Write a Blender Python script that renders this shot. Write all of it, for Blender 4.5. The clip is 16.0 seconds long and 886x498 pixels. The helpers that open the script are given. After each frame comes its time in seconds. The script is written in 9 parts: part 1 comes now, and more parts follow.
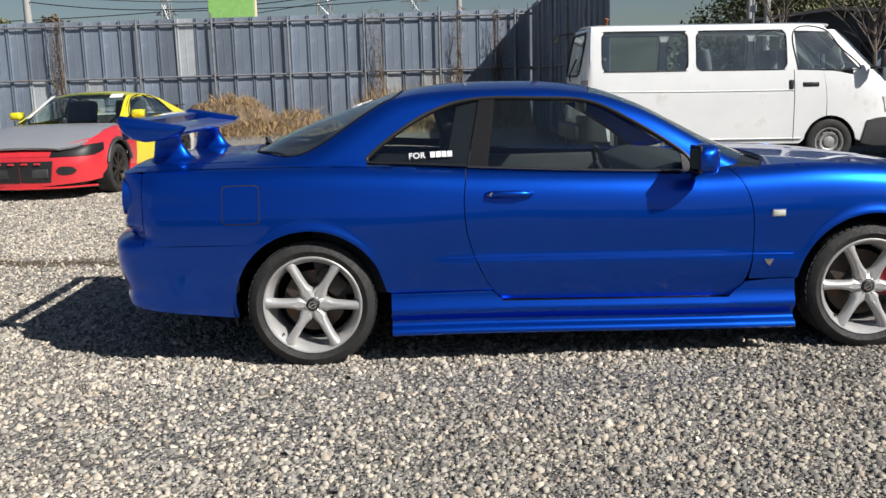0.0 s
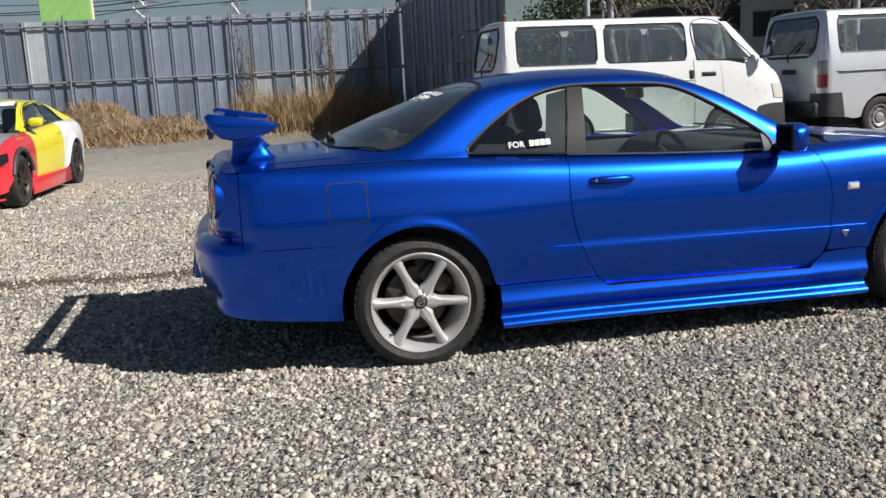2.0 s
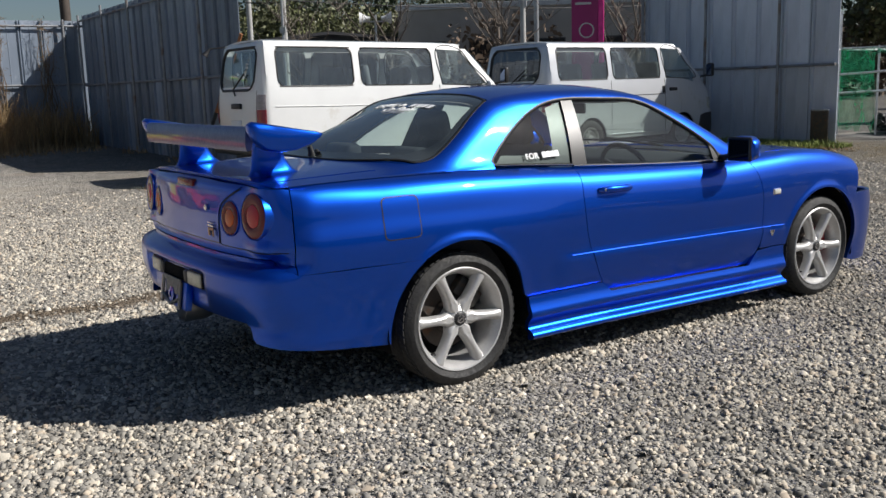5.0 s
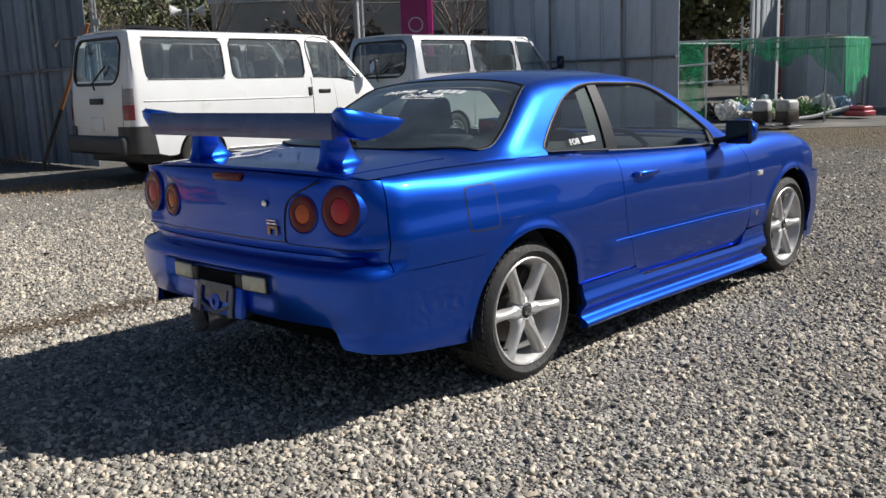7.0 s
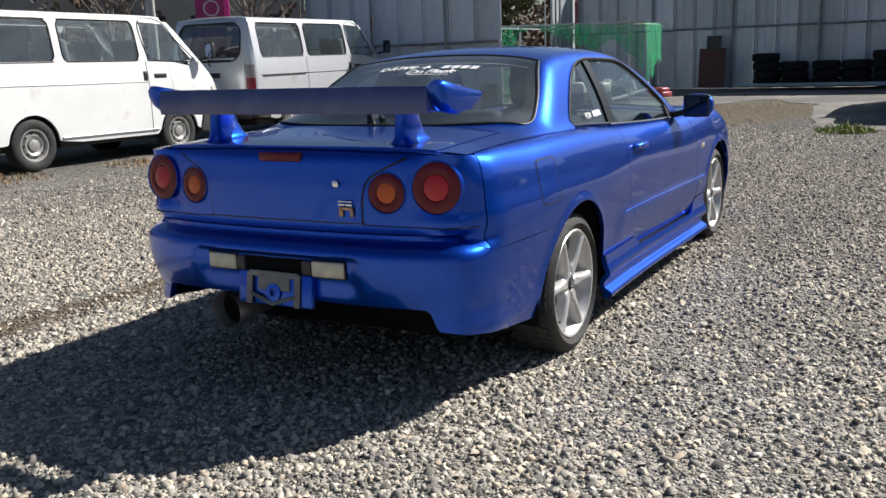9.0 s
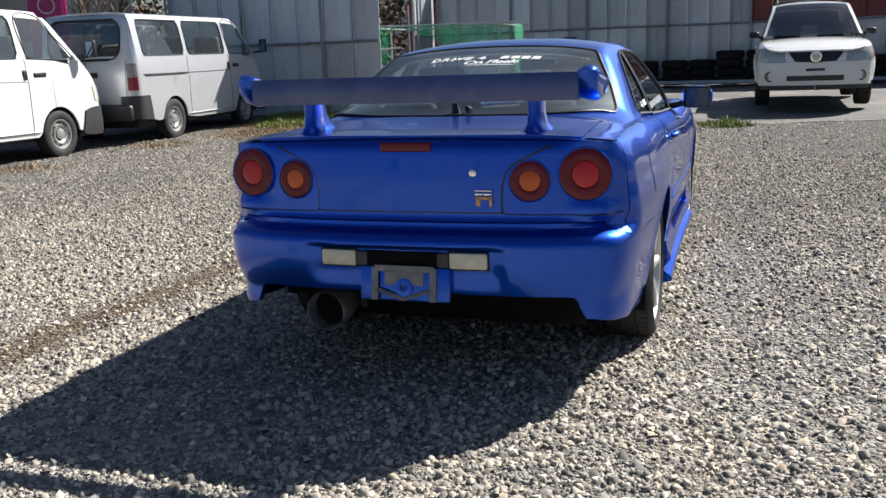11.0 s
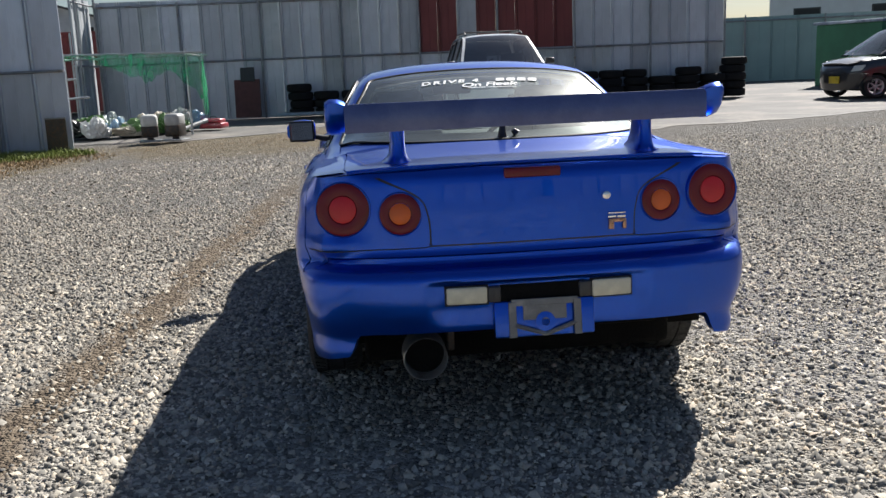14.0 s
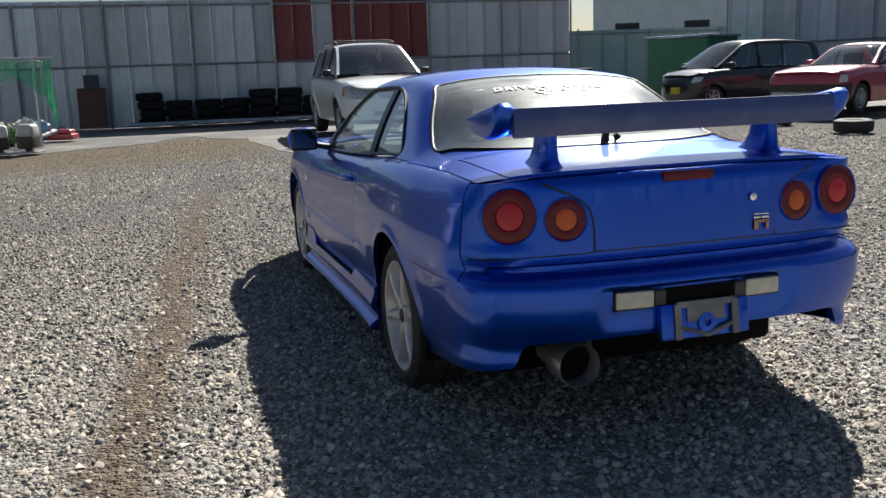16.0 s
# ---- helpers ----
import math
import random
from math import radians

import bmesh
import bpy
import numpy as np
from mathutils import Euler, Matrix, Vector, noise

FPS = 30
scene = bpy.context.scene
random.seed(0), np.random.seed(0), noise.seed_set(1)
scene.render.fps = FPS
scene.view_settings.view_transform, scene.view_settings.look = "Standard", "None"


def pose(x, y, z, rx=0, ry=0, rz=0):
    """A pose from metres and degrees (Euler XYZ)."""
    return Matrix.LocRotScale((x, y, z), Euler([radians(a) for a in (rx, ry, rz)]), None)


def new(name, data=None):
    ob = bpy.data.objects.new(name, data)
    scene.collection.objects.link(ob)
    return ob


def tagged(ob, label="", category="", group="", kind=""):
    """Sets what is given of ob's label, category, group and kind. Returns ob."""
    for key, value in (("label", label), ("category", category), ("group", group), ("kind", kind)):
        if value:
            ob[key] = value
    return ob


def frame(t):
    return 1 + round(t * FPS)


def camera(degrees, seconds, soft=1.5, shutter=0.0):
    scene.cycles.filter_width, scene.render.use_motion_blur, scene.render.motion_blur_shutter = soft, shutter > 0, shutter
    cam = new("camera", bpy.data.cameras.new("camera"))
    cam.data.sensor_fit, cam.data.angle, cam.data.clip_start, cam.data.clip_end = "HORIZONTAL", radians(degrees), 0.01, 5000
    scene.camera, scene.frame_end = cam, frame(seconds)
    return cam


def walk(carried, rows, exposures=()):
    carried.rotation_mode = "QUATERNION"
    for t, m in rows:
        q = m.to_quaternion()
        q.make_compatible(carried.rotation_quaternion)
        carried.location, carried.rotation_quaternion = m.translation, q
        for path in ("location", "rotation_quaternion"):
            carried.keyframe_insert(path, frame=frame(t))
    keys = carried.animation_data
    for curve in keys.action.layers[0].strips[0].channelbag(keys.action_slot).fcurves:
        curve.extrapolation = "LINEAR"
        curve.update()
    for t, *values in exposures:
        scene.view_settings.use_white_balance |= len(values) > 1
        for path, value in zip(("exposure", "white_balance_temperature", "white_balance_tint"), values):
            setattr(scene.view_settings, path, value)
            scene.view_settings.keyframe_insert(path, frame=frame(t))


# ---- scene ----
cam = camera(51.4, 16.0)
METRES, EYE, TILT, LEAN, TURN = 9.514, 1.322, -0.6, -0.43, 0.5
ROWS = [
    (0.0, 0.0, 0.0, 0.0, -0.35, -9.69, 2.04),
    (0.5, -0.0307, 0.0015, 0.0005, -3.95, -9.83, 2.75),
    (1.0, -0.0658, 0.0122, 0.0025, -5.73, -9.88, 3.03),
    (1.5, -0.1002, 0.0158, 0.0016, -8.76, -10.48, 3.35),
    (2.0, -0.1324, 0.0197, 0.0004, -11.07, -10.12, 3.53),
    (2.5, -0.1615, 0.032, 0.0013, -14.28, -10.18, 2.29),
    (3.0, -0.1924, 0.0379, 0.0018, -19.24, -10.28, 1.21),
    (3.5, -0.2179, 0.0469, 0.0015, -23.14, -9.96, 2.28),
    (4.0, -0.2445, 0.0668, 0.0034, -26.84, -9.48, 2.48),
    (6.5, -0.3653, 0.1619, 0.0016, -42.65, -10.85, 2.63),
    (7.0, -0.3792, 0.1916, 0.0028, -45.96, -10.54, 2.77),
    (7.5, -0.4026, 0.2139, 0.0033, -49.89, -10.39, 3.0),
    (8.0, -0.4204, 0.2369, 0.002, -53.18, -10.94, 3.5),
    (8.5, -0.432, 0.265, 0.0026, -56.73, -11.49, 3.2),
    (11.0, -0.491, 0.4018, 0.0027, -71.16, -12.39, 2.77),
    (11.5, -0.4908, 0.4353, 0.0045, -73.64, -11.64, 2.66),
    (12.0, -0.4986, 0.4689, 0.0044, -77.51, -11.16, 2.5),
    (12.5, -0.4998, 0.4993, 0.0052, -81.27, -11.53, 3.33),
    (13.0, -0.4921, 0.5293, 0.0069, -84.09, -12.11, 3.09),
    (13.5, -0.4901, 0.5566, 0.0059, -89.36, -11.48, 2.52),
    (14.0, -0.4882, 0.5878, 0.0071, -94.77, -11.66, 2.93),
    (14.5, -0.4778, 0.6174, 0.0084, -98.52, -12.19, 2.52),
    (15.0, -0.4743, 0.6488, 0.0076, -102.13, -12.16, 2.3),
    (15.5, -0.4716, 0.6777, 0.0086, -104.59, -12.35, 2.46),
    (16.0, -0.4579, 0.7071, 0.0102, -106.22, -11.56, 2.41),
]
walk(cam, [(t, pose(0, 0, EYE, TILT, LEAN, TURN) @ pose(METRES * x, METRES * y, METRES * z, 90 + pitch, roll, yaw)) for t, x, y, z, yaw, pitch, roll in ROWS], [(0.0, 0.20), (4.0, 0.18), (7.0, 0.22), (11.0, 0.68), (12.5, 0.68), (13.5, 0.78), (14.2, 0.66), (16.0, 0.58)])

# ---- world, sun ----
SUN_DIR = Vector((1.105, -0.79, 1.16)).normalized()
world = bpy.data.worlds.new("sky")
scene.world = world
world.use_nodes = True
wn = world.node_tree.nodes
sky = wn.new("ShaderNodeTexSky")
sky.sky_type = "NISHITA"
sky.sun_disc = False
sky.sun_elevation = math.asin(SUN_DIR.z)
sky.sun_rotation = math.atan2(SUN_DIR.x, SUN_DIR.y)
sky.air_density, sky.dust_density, sky.ozone_density = 1.0, 0.9, 3.0
world.node_tree.links.new(sky.outputs[0], wn["Background"].inputs[0])
wn["Background"].inputs[1].default_value = 0.047
sun = new("sun", bpy.data.lights.new("sun", "SUN"))
sun.data.energy, sun.data.angle, sun.data.color = 5.6, radians(0.53), (1.0, 0.958, 0.912)
sun.rotation_euler = SUN_DIR.to_track_quat("Z", "Y").to_euler()


# ---- materials ----
def nd(t, kind, **kw):
    n = t.nodes.new(kind)
    for k, v in kw.items():
        n.inputs[k.replace("_", " ")].default_value = v
    return n


def coords(t, scale=1.0, stretch=(1, 1, 1)):
    co = t.nodes.new("ShaderNodeTexCoord")
    mp = t.nodes.new("ShaderNodeMapping")
    mp.inputs["Scale"].default_value = [scale * s for s in stretch]
    t.links.new(co.outputs["Object"], mp.inputs["Vector"])
    return mp.outputs[0]


def noise_fac(t, scale, detail=4, lo=0.4, hi=0.6, stretch=(1, 1, 1), rough=0.55):
    n = nd(t, "ShaderNodeTexNoise", Scale=scale, Detail=detail, Roughness=rough)
    t.links.new(coords(t, 1, stretch), n.inputs["Vector"])
    r = t.nodes.new("ShaderNodeMapRange")
    r.inputs[1].default_value, r.inputs[2].default_value = lo, hi
    t.links.new(n.outputs["Fac"], r.inputs[0])
    return r.outputs[0]


def mixc(t, fac, a, b, mode="MIX"):
    m = t.nodes.new("ShaderNodeMix")
    m.data_type, m.blend_type = "RGBA", mode
    for sock, v in ((m.inputs[0], fac), (m.inputs[6], a), (m.inputs[7], b)):
        if isinstance(v, bpy.types.NodeSocket):
            t.links.new(v, sock)
        else:
            sock.default_value = v if isinstance(v, float) else (*v[:3], 1)
    return m.outputs[2]


def bump(t, height, strength=0.3, distance=0.01):
    b = nd(t, "ShaderNodeBump", Strength=strength, Distance=distance)
    t.links.new(height, b.inputs["Height"])
    return b.outputs[0]


def mat(name, base, rough=0.5, metal=0.0, vary=0.25, scale=8.0, fine=90.0, bumpy=0.15, coat=0.0, dirt=None, dirt_lo=0.55, dirt_hi=0.75, dirt_scale=2.0, stretch=(1, 1, 1), rnd=0.0, island=False, emit=0.0, spec=0.5):
    """A surface with a coarse and a fine variation, an optional dirt layer, and a random tint by object or island."""
    m = bpy.data.materials.new(name)
    m.use_nodes = True
    t = m.node_tree
    p = t.nodes["Principled BSDF"]
    dark = tuple(c * (1 - vary) for c in base)
    lite = tuple(min(1, c * (1 + vary * 0.6)) for c in base)
    c = mixc(t, noise_fac(t, scale, 5, 0.3, 0.7, stretch), dark, lite)
    fn = noise_fac(t, fine, 3, 0.3, 0.7)
    c = mixc(t, mixf(t, fn, 0.25), c, tuple(v * 0.7 for v in base))
    if dirt:
        c = mixc(t, noise_fac(t, dirt_scale, 6, dirt_lo, dirt_hi, stretch, 0.65), c, dirt)
    if rnd:
        info = t.nodes.new("ShaderNodeNewGeometry" if island else "ShaderNodeObjectInfo")
        r = t.nodes.new("ShaderNodeMapRange")
        r.inputs[3].default_value, r.inputs[4].default_value = 1 - rnd, 1 + rnd * 0.7
        t.links.new(info.outputs["Random Per Island" if island else "Random"], r.inputs[0])
        hs = t.nodes.new("ShaderNodeHueSaturation")
        t.links.new(r.outputs[0], hs.inputs["Value"])
        t.links.new(c, hs.inputs["Color"])
        c = hs.outputs[0]
    t.links.new(c, p.inputs["Base Color"])
    rr = t.nodes.new("ShaderNodeMapRange")
    rr.inputs[3].default_value, rr.inputs[4].default_value = max(0.02, rough * 0.8), min(1, rough * 1.2)
    t.links.new(fn, rr.inputs[0])
    t.links.new(rr.outputs[0], p.inputs["Roughness"])
    p.inputs["Metallic"].default_value = metal
    p.inputs["Specular IOR Level"].default_value = spec
    p.inputs["Coat Weight"].default_value = coat
    p.inputs["Coat Roughness"].default_value = 0.03
    if bumpy:
        t.links.new(bump(t, fn, bumpy, 0.004), p.inputs["Normal"])
    if emit:
        t.links.new(c, p.inputs["Emission Color"])
        p.inputs["Emission Strength"].default_value = emit
    return m


def mixf(t, sock, k):
    m = t.nodes.new("ShaderNodeMath")
    m.operation = "MULTIPLY"
    t.links.new(sock, m.inputs[0])
    m.inputs[1].default_value = k
    return m.outputs[0]


def glass_mat(name, tint, clear=0.7, rough=0.02, dust=0.0, clean=0.75, ior=1.75):
    """Thin tinted glass: lets part of the light through and mirrors the rest by the angle."""
    m = bpy.data.materials.new(name)
    m.use_nodes = True
    t = m.node_tree
    t.nodes.remove(t.nodes["Principled BSDF"])
    tr = nd(t, "ShaderNodeBsdfTransparent", Color=(*[c * clear for c in tint], 1))
    gl = nd(t, "ShaderNodeBsdfGlossy", Roughness=rough, Color=(1, 1, 1, 1))
    f0 = 1.8 * ((ior - 1) / (ior + 1)) ** 2
    lw = nd(t, "ShaderNodeLayerWeight", Blend=0.5)
    pw = t.nodes.new("ShaderNodeMath")
    pw.operation = "POWER"
    pw.inputs[1].default_value = 4.5
    t.links.new(lw.outputs["Facing"], pw.inputs[0])
    fr = t.nodes.new("ShaderNodeMapRange")
    fr.inputs[3].default_value, fr.inputs[4].default_value = f0, 1.0
    t.links.new(pw.outputs[0], fr.inputs[0])
    mx = t.nodes.new("ShaderNodeMixShader")
    t.links.new(fr.outputs[0], mx.inputs[0])
    t.links.new(tr.outputs[0], mx.inputs[1])
    t.links.new(gl.outputs[0], mx.inputs[2])
    last = mx.outputs[0]
    if dust:
        df0 = nd(t, "ShaderNodeBsdfDiffuse", Color=(0.50, 0.57, 0.54, 1))
        df1 = nd(t, "ShaderNodeBsdfGlossy", Roughness=0.42, Color=(0.85, 0.88, 0.84, 1))
        df = nd(t, "ShaderNodeMixShader", Fac=clean)
        t.links.new(df0.outputs[0], df.inputs[1])
        t.links.new(df1.outputs[0], df.inputs[2])
        m2 = t.nodes.new("ShaderNodeMixShader")
        t.links.new(mixf(t, noise_fac(t, 5.0, 6, 0.1, 0.9), dust * 4), m2.inputs[0])
        t.links.new(last, m2.inputs[1])
        t.links.new(df.outputs[0], m2.inputs[2])
        last = m2.outputs[0]
    t.links.new(last, t.nodes["Material Output"].inputs[0])
    return m


def paint(name, base, metal=0.0, rough=0.35, dirt=None, coat=1.0, dirt_lo=0.6):
    """Car paint: a clear coat over colour with fine flakes and a film of dust."""
    m = mat(name, base, rough, metal, 0.05, 3.0, 900.0, 0.0, coat, dirt, dirt_lo, dirt_lo + 0.25, 3.0)
    t = m.node_tree
    p = t.nodes["Principled BSDF"]
    dust = noise_fac(t, 14.0, 6, 0.35, 0.75)
    r = t.nodes.new("ShaderNodeMapRange")
    r.inputs[3].default_value, r.inputs[4].default_value = 0.012, 0.04
    t.links.new(dust, r.inputs[0])
    t.links.new(r.outputs[0], p.inputs["Coat Roughness"])
    p.inputs["Coat IOR"].default_value = 1.42
    return m


M = {}
M["blue"] = paint("blue_metallic_paint", (0.0, 0.074, 0.54), metal=0.9, rough=0.34, coat=0.82)
M["white_paint"] = paint("white_van_paint", (0.80, 0.81, 0.80), rough=0.4, dirt=(0.55, 0.52, 0.46))
M["silver_paint"] = paint("silver_paint", (0.68, 0.695, 0.72), metal=0.4, rough=0.35, dirt=(0.4, 0.38, 0.34))
M["pearl_paint"] = paint("suv_white_paint", (0.84, 0.84, 0.82), rough=0.4, dirt=(0.5, 0.48, 0.44))
M["yellow_paint"] = paint("yellow_paint", (0.78, 0.70, 0.02), rough=0.4)
M["red_paint"] = paint("red_paint", (0.62, 0.03, 0.04), rough=0.4)
M["dull_red_paint"] = paint("faded_red_paint", (0.42, 0.04, 0.06), rough=0.45, dirt=(0.3, 0.12, 0.12))
M["grey_hood"] = paint("grey_primer_paint", (0.26, 0.27, 0.29), rough=0.5, coat=0.4)
M["navy_paint"] = paint("black_van_paint", (0.012, 0.013, 0.018), rough=0.35)
M["black_plastic"] = mat("black_plastic", (0.018, 0.018, 0.019), 0.45, bumpy=0.1)
M["grey_plastic"] = mat("dark_grey_plastic", (0.045, 0.045, 0.047), 0.5)
M["black_gloss"] = mat("black_gloss_trim", (0.012, 0.012, 0.013), 0.45, vary=0.1, bumpy=0, spec=0.3)
M["pillar_film"] = mat("grey_pillar_trim", (0.008, 0.008, 0.009), 0.35, 0.0, vary=0.08, scale=3, fine=1500, bumpy=0, spec=0.28)
M["rubber"] = mat("tyre_rubber", (0.022, 0.022, 0.022), 0.75, vary=0.3, scale=20, bumpy=0.3, dirt=(0.06, 0.057, 0.05), dirt_lo=0.5, dirt_hi=0.9, dirt_scale=14)
M["old_rubber"] = mat("old_tyre_rubber", (0.011, 0.011, 0.012), 0.85, vary=0.3, scale=20, bumpy=0.3, spec=0.2)
M["alloy"] = mat("silver_alloy", (0.57, 0.565, 0.555), 0.40, 0.5, vary=0.12, scale=12, dirt=(0.22, 0.2, 0.17), dirt_lo=0.62, dirt_hi=0.95, dirt_scale=12, bumpy=0)
M["steel_wheel"] = mat("steel_wheel_paint", (0.42, 0.42, 0.41), 0.45, 0.5, dirt=(0.2, 0.15, 0.1), dirt_scale=9)
M["dark_metal"] = mat("dark_metal", (0.06, 0.058, 0.055), 0.5, 0.7, dirt=(0.14, 0.07, 0.035), dirt_lo=0.5, dirt_scale=20)
M["disc"] = mat("brake_disc", (0.10, 0.085, 0.075), 0.45, 0.6, dirt=(0.2, 0.08, 0.03), dirt_scale=12)
M["red_caliper"] = mat("red_caliper", (0.36, 0.015, 0.02), 0.4)
M["chrome"] = mat("chrome", (0.8, 0.8, 0.8), 0.08, 1.0, vary=0.05, bumpy=0)
M["steel"] = mat("galvanised_steel", (0.45, 0.46, 0.47), 0.4, 0.8, dirt=(0.22, 0.13, 0.08), dirt_lo=0.6, dirt_scale=6)
M["interior"] = mat("interior_black", (0.040, 0.041, 0.044), 0.7, bumpy=0.3)
M["seat_cloth"] = mat("dark_seat_cloth", (0.05, 0.05, 0.056), 0.9, fine=300, bumpy=0.4)
M["seat_grey"] = mat("grey_seat_cloth", (0.16, 0.16, 0.17), 0.9, fine=300, bumpy=0.4)
M["headlining"] = mat("pale_headlining", (0.42, 0.41, 0.39), 0.9)
M["glass"] = glass_mat("tinted_car_glass", (0.86, 0.95, 0.91), 0.94, dust=0.0, ior=1.5)
M["dark_glass"] = glass_mat("dark_privacy_glass", (0.55, 0.60, 0.62), 0.33)
M["rear_glass"] = glass_mat("dusty_rear_glass", (0.84, 0.95, 0.92), 0.90, rough=0.03, dust=0.04, clean=0.55, ior=1.7)
M["van_glass"] = glass_mat("hazy_van_glass", (0.86, 0.96, 0.94), 0.95, dust=0.014, clean=0.4)
# Blue tint darkened further: the mirrors' dim reflection is put into the colour.
M["dim_mirror"] = mat("blue_tinted_mirror", (0.07, 0.095, 0.15), 0.04, 1.0, vary=0.02, bumpy=0)
M["mirror"] = mat("mirror", (0.85, 0.87, 0.88), 0.02, 1.0, vary=0.02, bumpy=0)
M["lamp_red"] = mat("red_lamp_lens", (0.14, 0.004, 0.012), 0.2, vary=0.1, fine=400, bumpy=0.05, coat=0.2, spec=0.25)
M["lamp_red_core"] = mat("bright_red_lens", (0.52, 0.012, 0.022), 0.2, vary=0.1, fine=500, coat=0.3, spec=0.3)
M["van_lamp_red"] = mat("dull_red_lens", (0.30, 0.016, 0.03), 0.2, vary=0.15, fine=400, coat=0.5)
M["van_lamp_clear"] = mat("smoky_clear_lens", (0.34, 0.30, 0.31), 0.15, vary=0.25, scale=30, fine=400, coat=0.6)
M["lamp_amber"] = mat("amber_lamp_lens", (0.62, 0.11, 0.012), 0.2, vary=0.1, fine=500, coat=0.3, spec=0.3)
M["lamp_white"] = mat("clear_lamp_lens", (0.62, 0.62, 0.55), 0.15, vary=0.1, scale=40, fine=500, coat=1.0)
M["white_vinyl"] = mat("white_vinyl", (0.82, 0.83, 0.83), 0.5, vary=0.05, bumpy=0)
M["bronze_trim"] = mat("bronze_letter", (0.42, 0.25, 0.16), 0.3, 0.7, vary=0.1, bumpy=0)
M["fence"] = mat("weathered_grey_steel_sheet", (0.225, 0.27, 0.335), 0.55, 0.25, vary=0.22, scale=1.4, fine=60, bumpy=0.1, dirt=(0.46, 0.51, 0.57), dirt_lo=0.50, dirt_hi=0.66, dirt_scale=1.1, stretch=(1, 1, 0.35), rnd=0.28)
M["fence_blue"] = mat("blue_grey_steel_sheet", (0.62, 0.67, 0.75), 0.5, 0.0, vary=0.3, scale=2.2, fine=60, bumpy=0.15, dirt=(0.30, 0.32, 0.35), dirt_lo=0.52, dirt_hi=0.80, dirt_scale=2.2, stretch=(1, 1, 0.22), rnd=0.2)
M["fence_red"] = mat("dull_red_steel_sheet", (0.19, 0.036, 0.036), 0.55, 0.1, vary=0.2, scale=1.5, rnd=0.12)
M["fence_pale"] = mat("pale_bleached_steel_sheet", (0.45, 0.48, 0.50), 0.55, 0.15, vary=0.2, scale=1.2, dirt=(0.26, 0.28, 0.3), dirt_scale=1.5, rnd=0.1)
M["pipe"] = mat("rusty_scaffold_pipe", (0.27, 0.28, 0.295), 0.5, 0.4, dirt=(0.17, 0.09, 0.05), dirt_lo=0.56, dirt_hi=0.72, dirt_scale=3, stretch=(1, 1, 1))
M["teal_wall"] = mat("pale_teal_sheet_wall", (0.27, 0.38, 0.37), 0.6, vary=0.15, scale=1)
# Lighter copy of the grey fence steel: glare towards the sun put into the colour.
M["fence_light"] = mat("light_grey_steel_sheet", (0.56, 0.59, 0.64), 0.55, 0.1, vary=0.35, scale=1.4, fine=60, bumpy=0.1, dirt=(0.29, 0.31, 0.35), dirt_lo=0.48, dirt_hi=0.70, dirt_scale=1.3, stretch=(1, 1, 0.3), rnd=0.25)
# Near-black: shade of recesses, arches and underbody put into the colour; soot in bore.
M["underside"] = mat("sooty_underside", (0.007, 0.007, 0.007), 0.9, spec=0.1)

M["lens_beige"] = mat("aged_reversing_lens", (0.66, 0.63, 0.49), 0.25, vary=0.15, scale=30, fine=300, bumpy=0.2, coat=0.4)
M["lamp_clear"] = mat("clear_headlamp", (0.48, 0.49, 0.47), 0.12, 0.3, vary=0.3, scale=20, fine=200, coat=1.0)


# ---- mesh helpers ----
def mesh_of(name, verts, faces, material=None, smooth=False):
    me = bpy.data.meshes.new(name)
    me.from_pydata([tuple(v) for v in verts], [], faces)
    me.validate()
    if smooth:
        me.polygons.foreach_set("use_smooth", [True] * len(me.polygons))
    if material:
        me.materials.append(material)
    me.update()
    return me


def part(name, bm, material, parent=None, label="", smooth=None):
    """One mesh object from a bmesh (or a ready mesh), under a thing or a part."""
    if isinstance(bm, bpy.types.Mesh):
        me = bm
    else:
        bmesh.ops.recalc_face_normals(bm, faces=bm.faces)
        me = bpy.data.meshes.new(name)
        bm.to_mesh(me)
        bm.free()
    if material and not me.materials:
        me.materials.append(material)
    if smooth is not None:
        me.polygons.foreach_set("use_smooth", [True] * len(me.polygons))
        if smooth:
            me.set_sharp_from_angle(angle=radians(smooth))
    ob = new(name, me)
    if parent:
        ob.parent = parent
    return tagged(ob, label)


def thing(name, label, category, m=None, group="", kind=""):
    ob = new(name)
    ob.empty_display_size = 0.2
    if m is not None:
        ob.matrix_world = m
    return tagged(ob, label, category, group, kind)


def box(lo, hi, bevel=0.0, bm=None, seg=2):
    bm2 = bmesh.new()
    bmesh.ops.create_cube(bm2, size=1)
    for v in bm2.verts:
        v.co = [lo[i] + (v.co[i] + 0.5) * (hi[i] - lo[i]) for i in range(3)]
    if bevel:
        bmesh.ops.bevel(bm2, geom=bm2.edges[:], offset=bevel, segments=seg, affect="EDGES", profile=0.5)
    return add_bm(bm, bm2)


def add_bm(bm, other):
    if bm is None:
        return other
    tmp = bpy.data.meshes.new("tmp")
    other.to_mesh(tmp)
    other.free()
    bm.from_mesh(tmp)
    bpy.data.meshes.remove(tmp)
    return bm


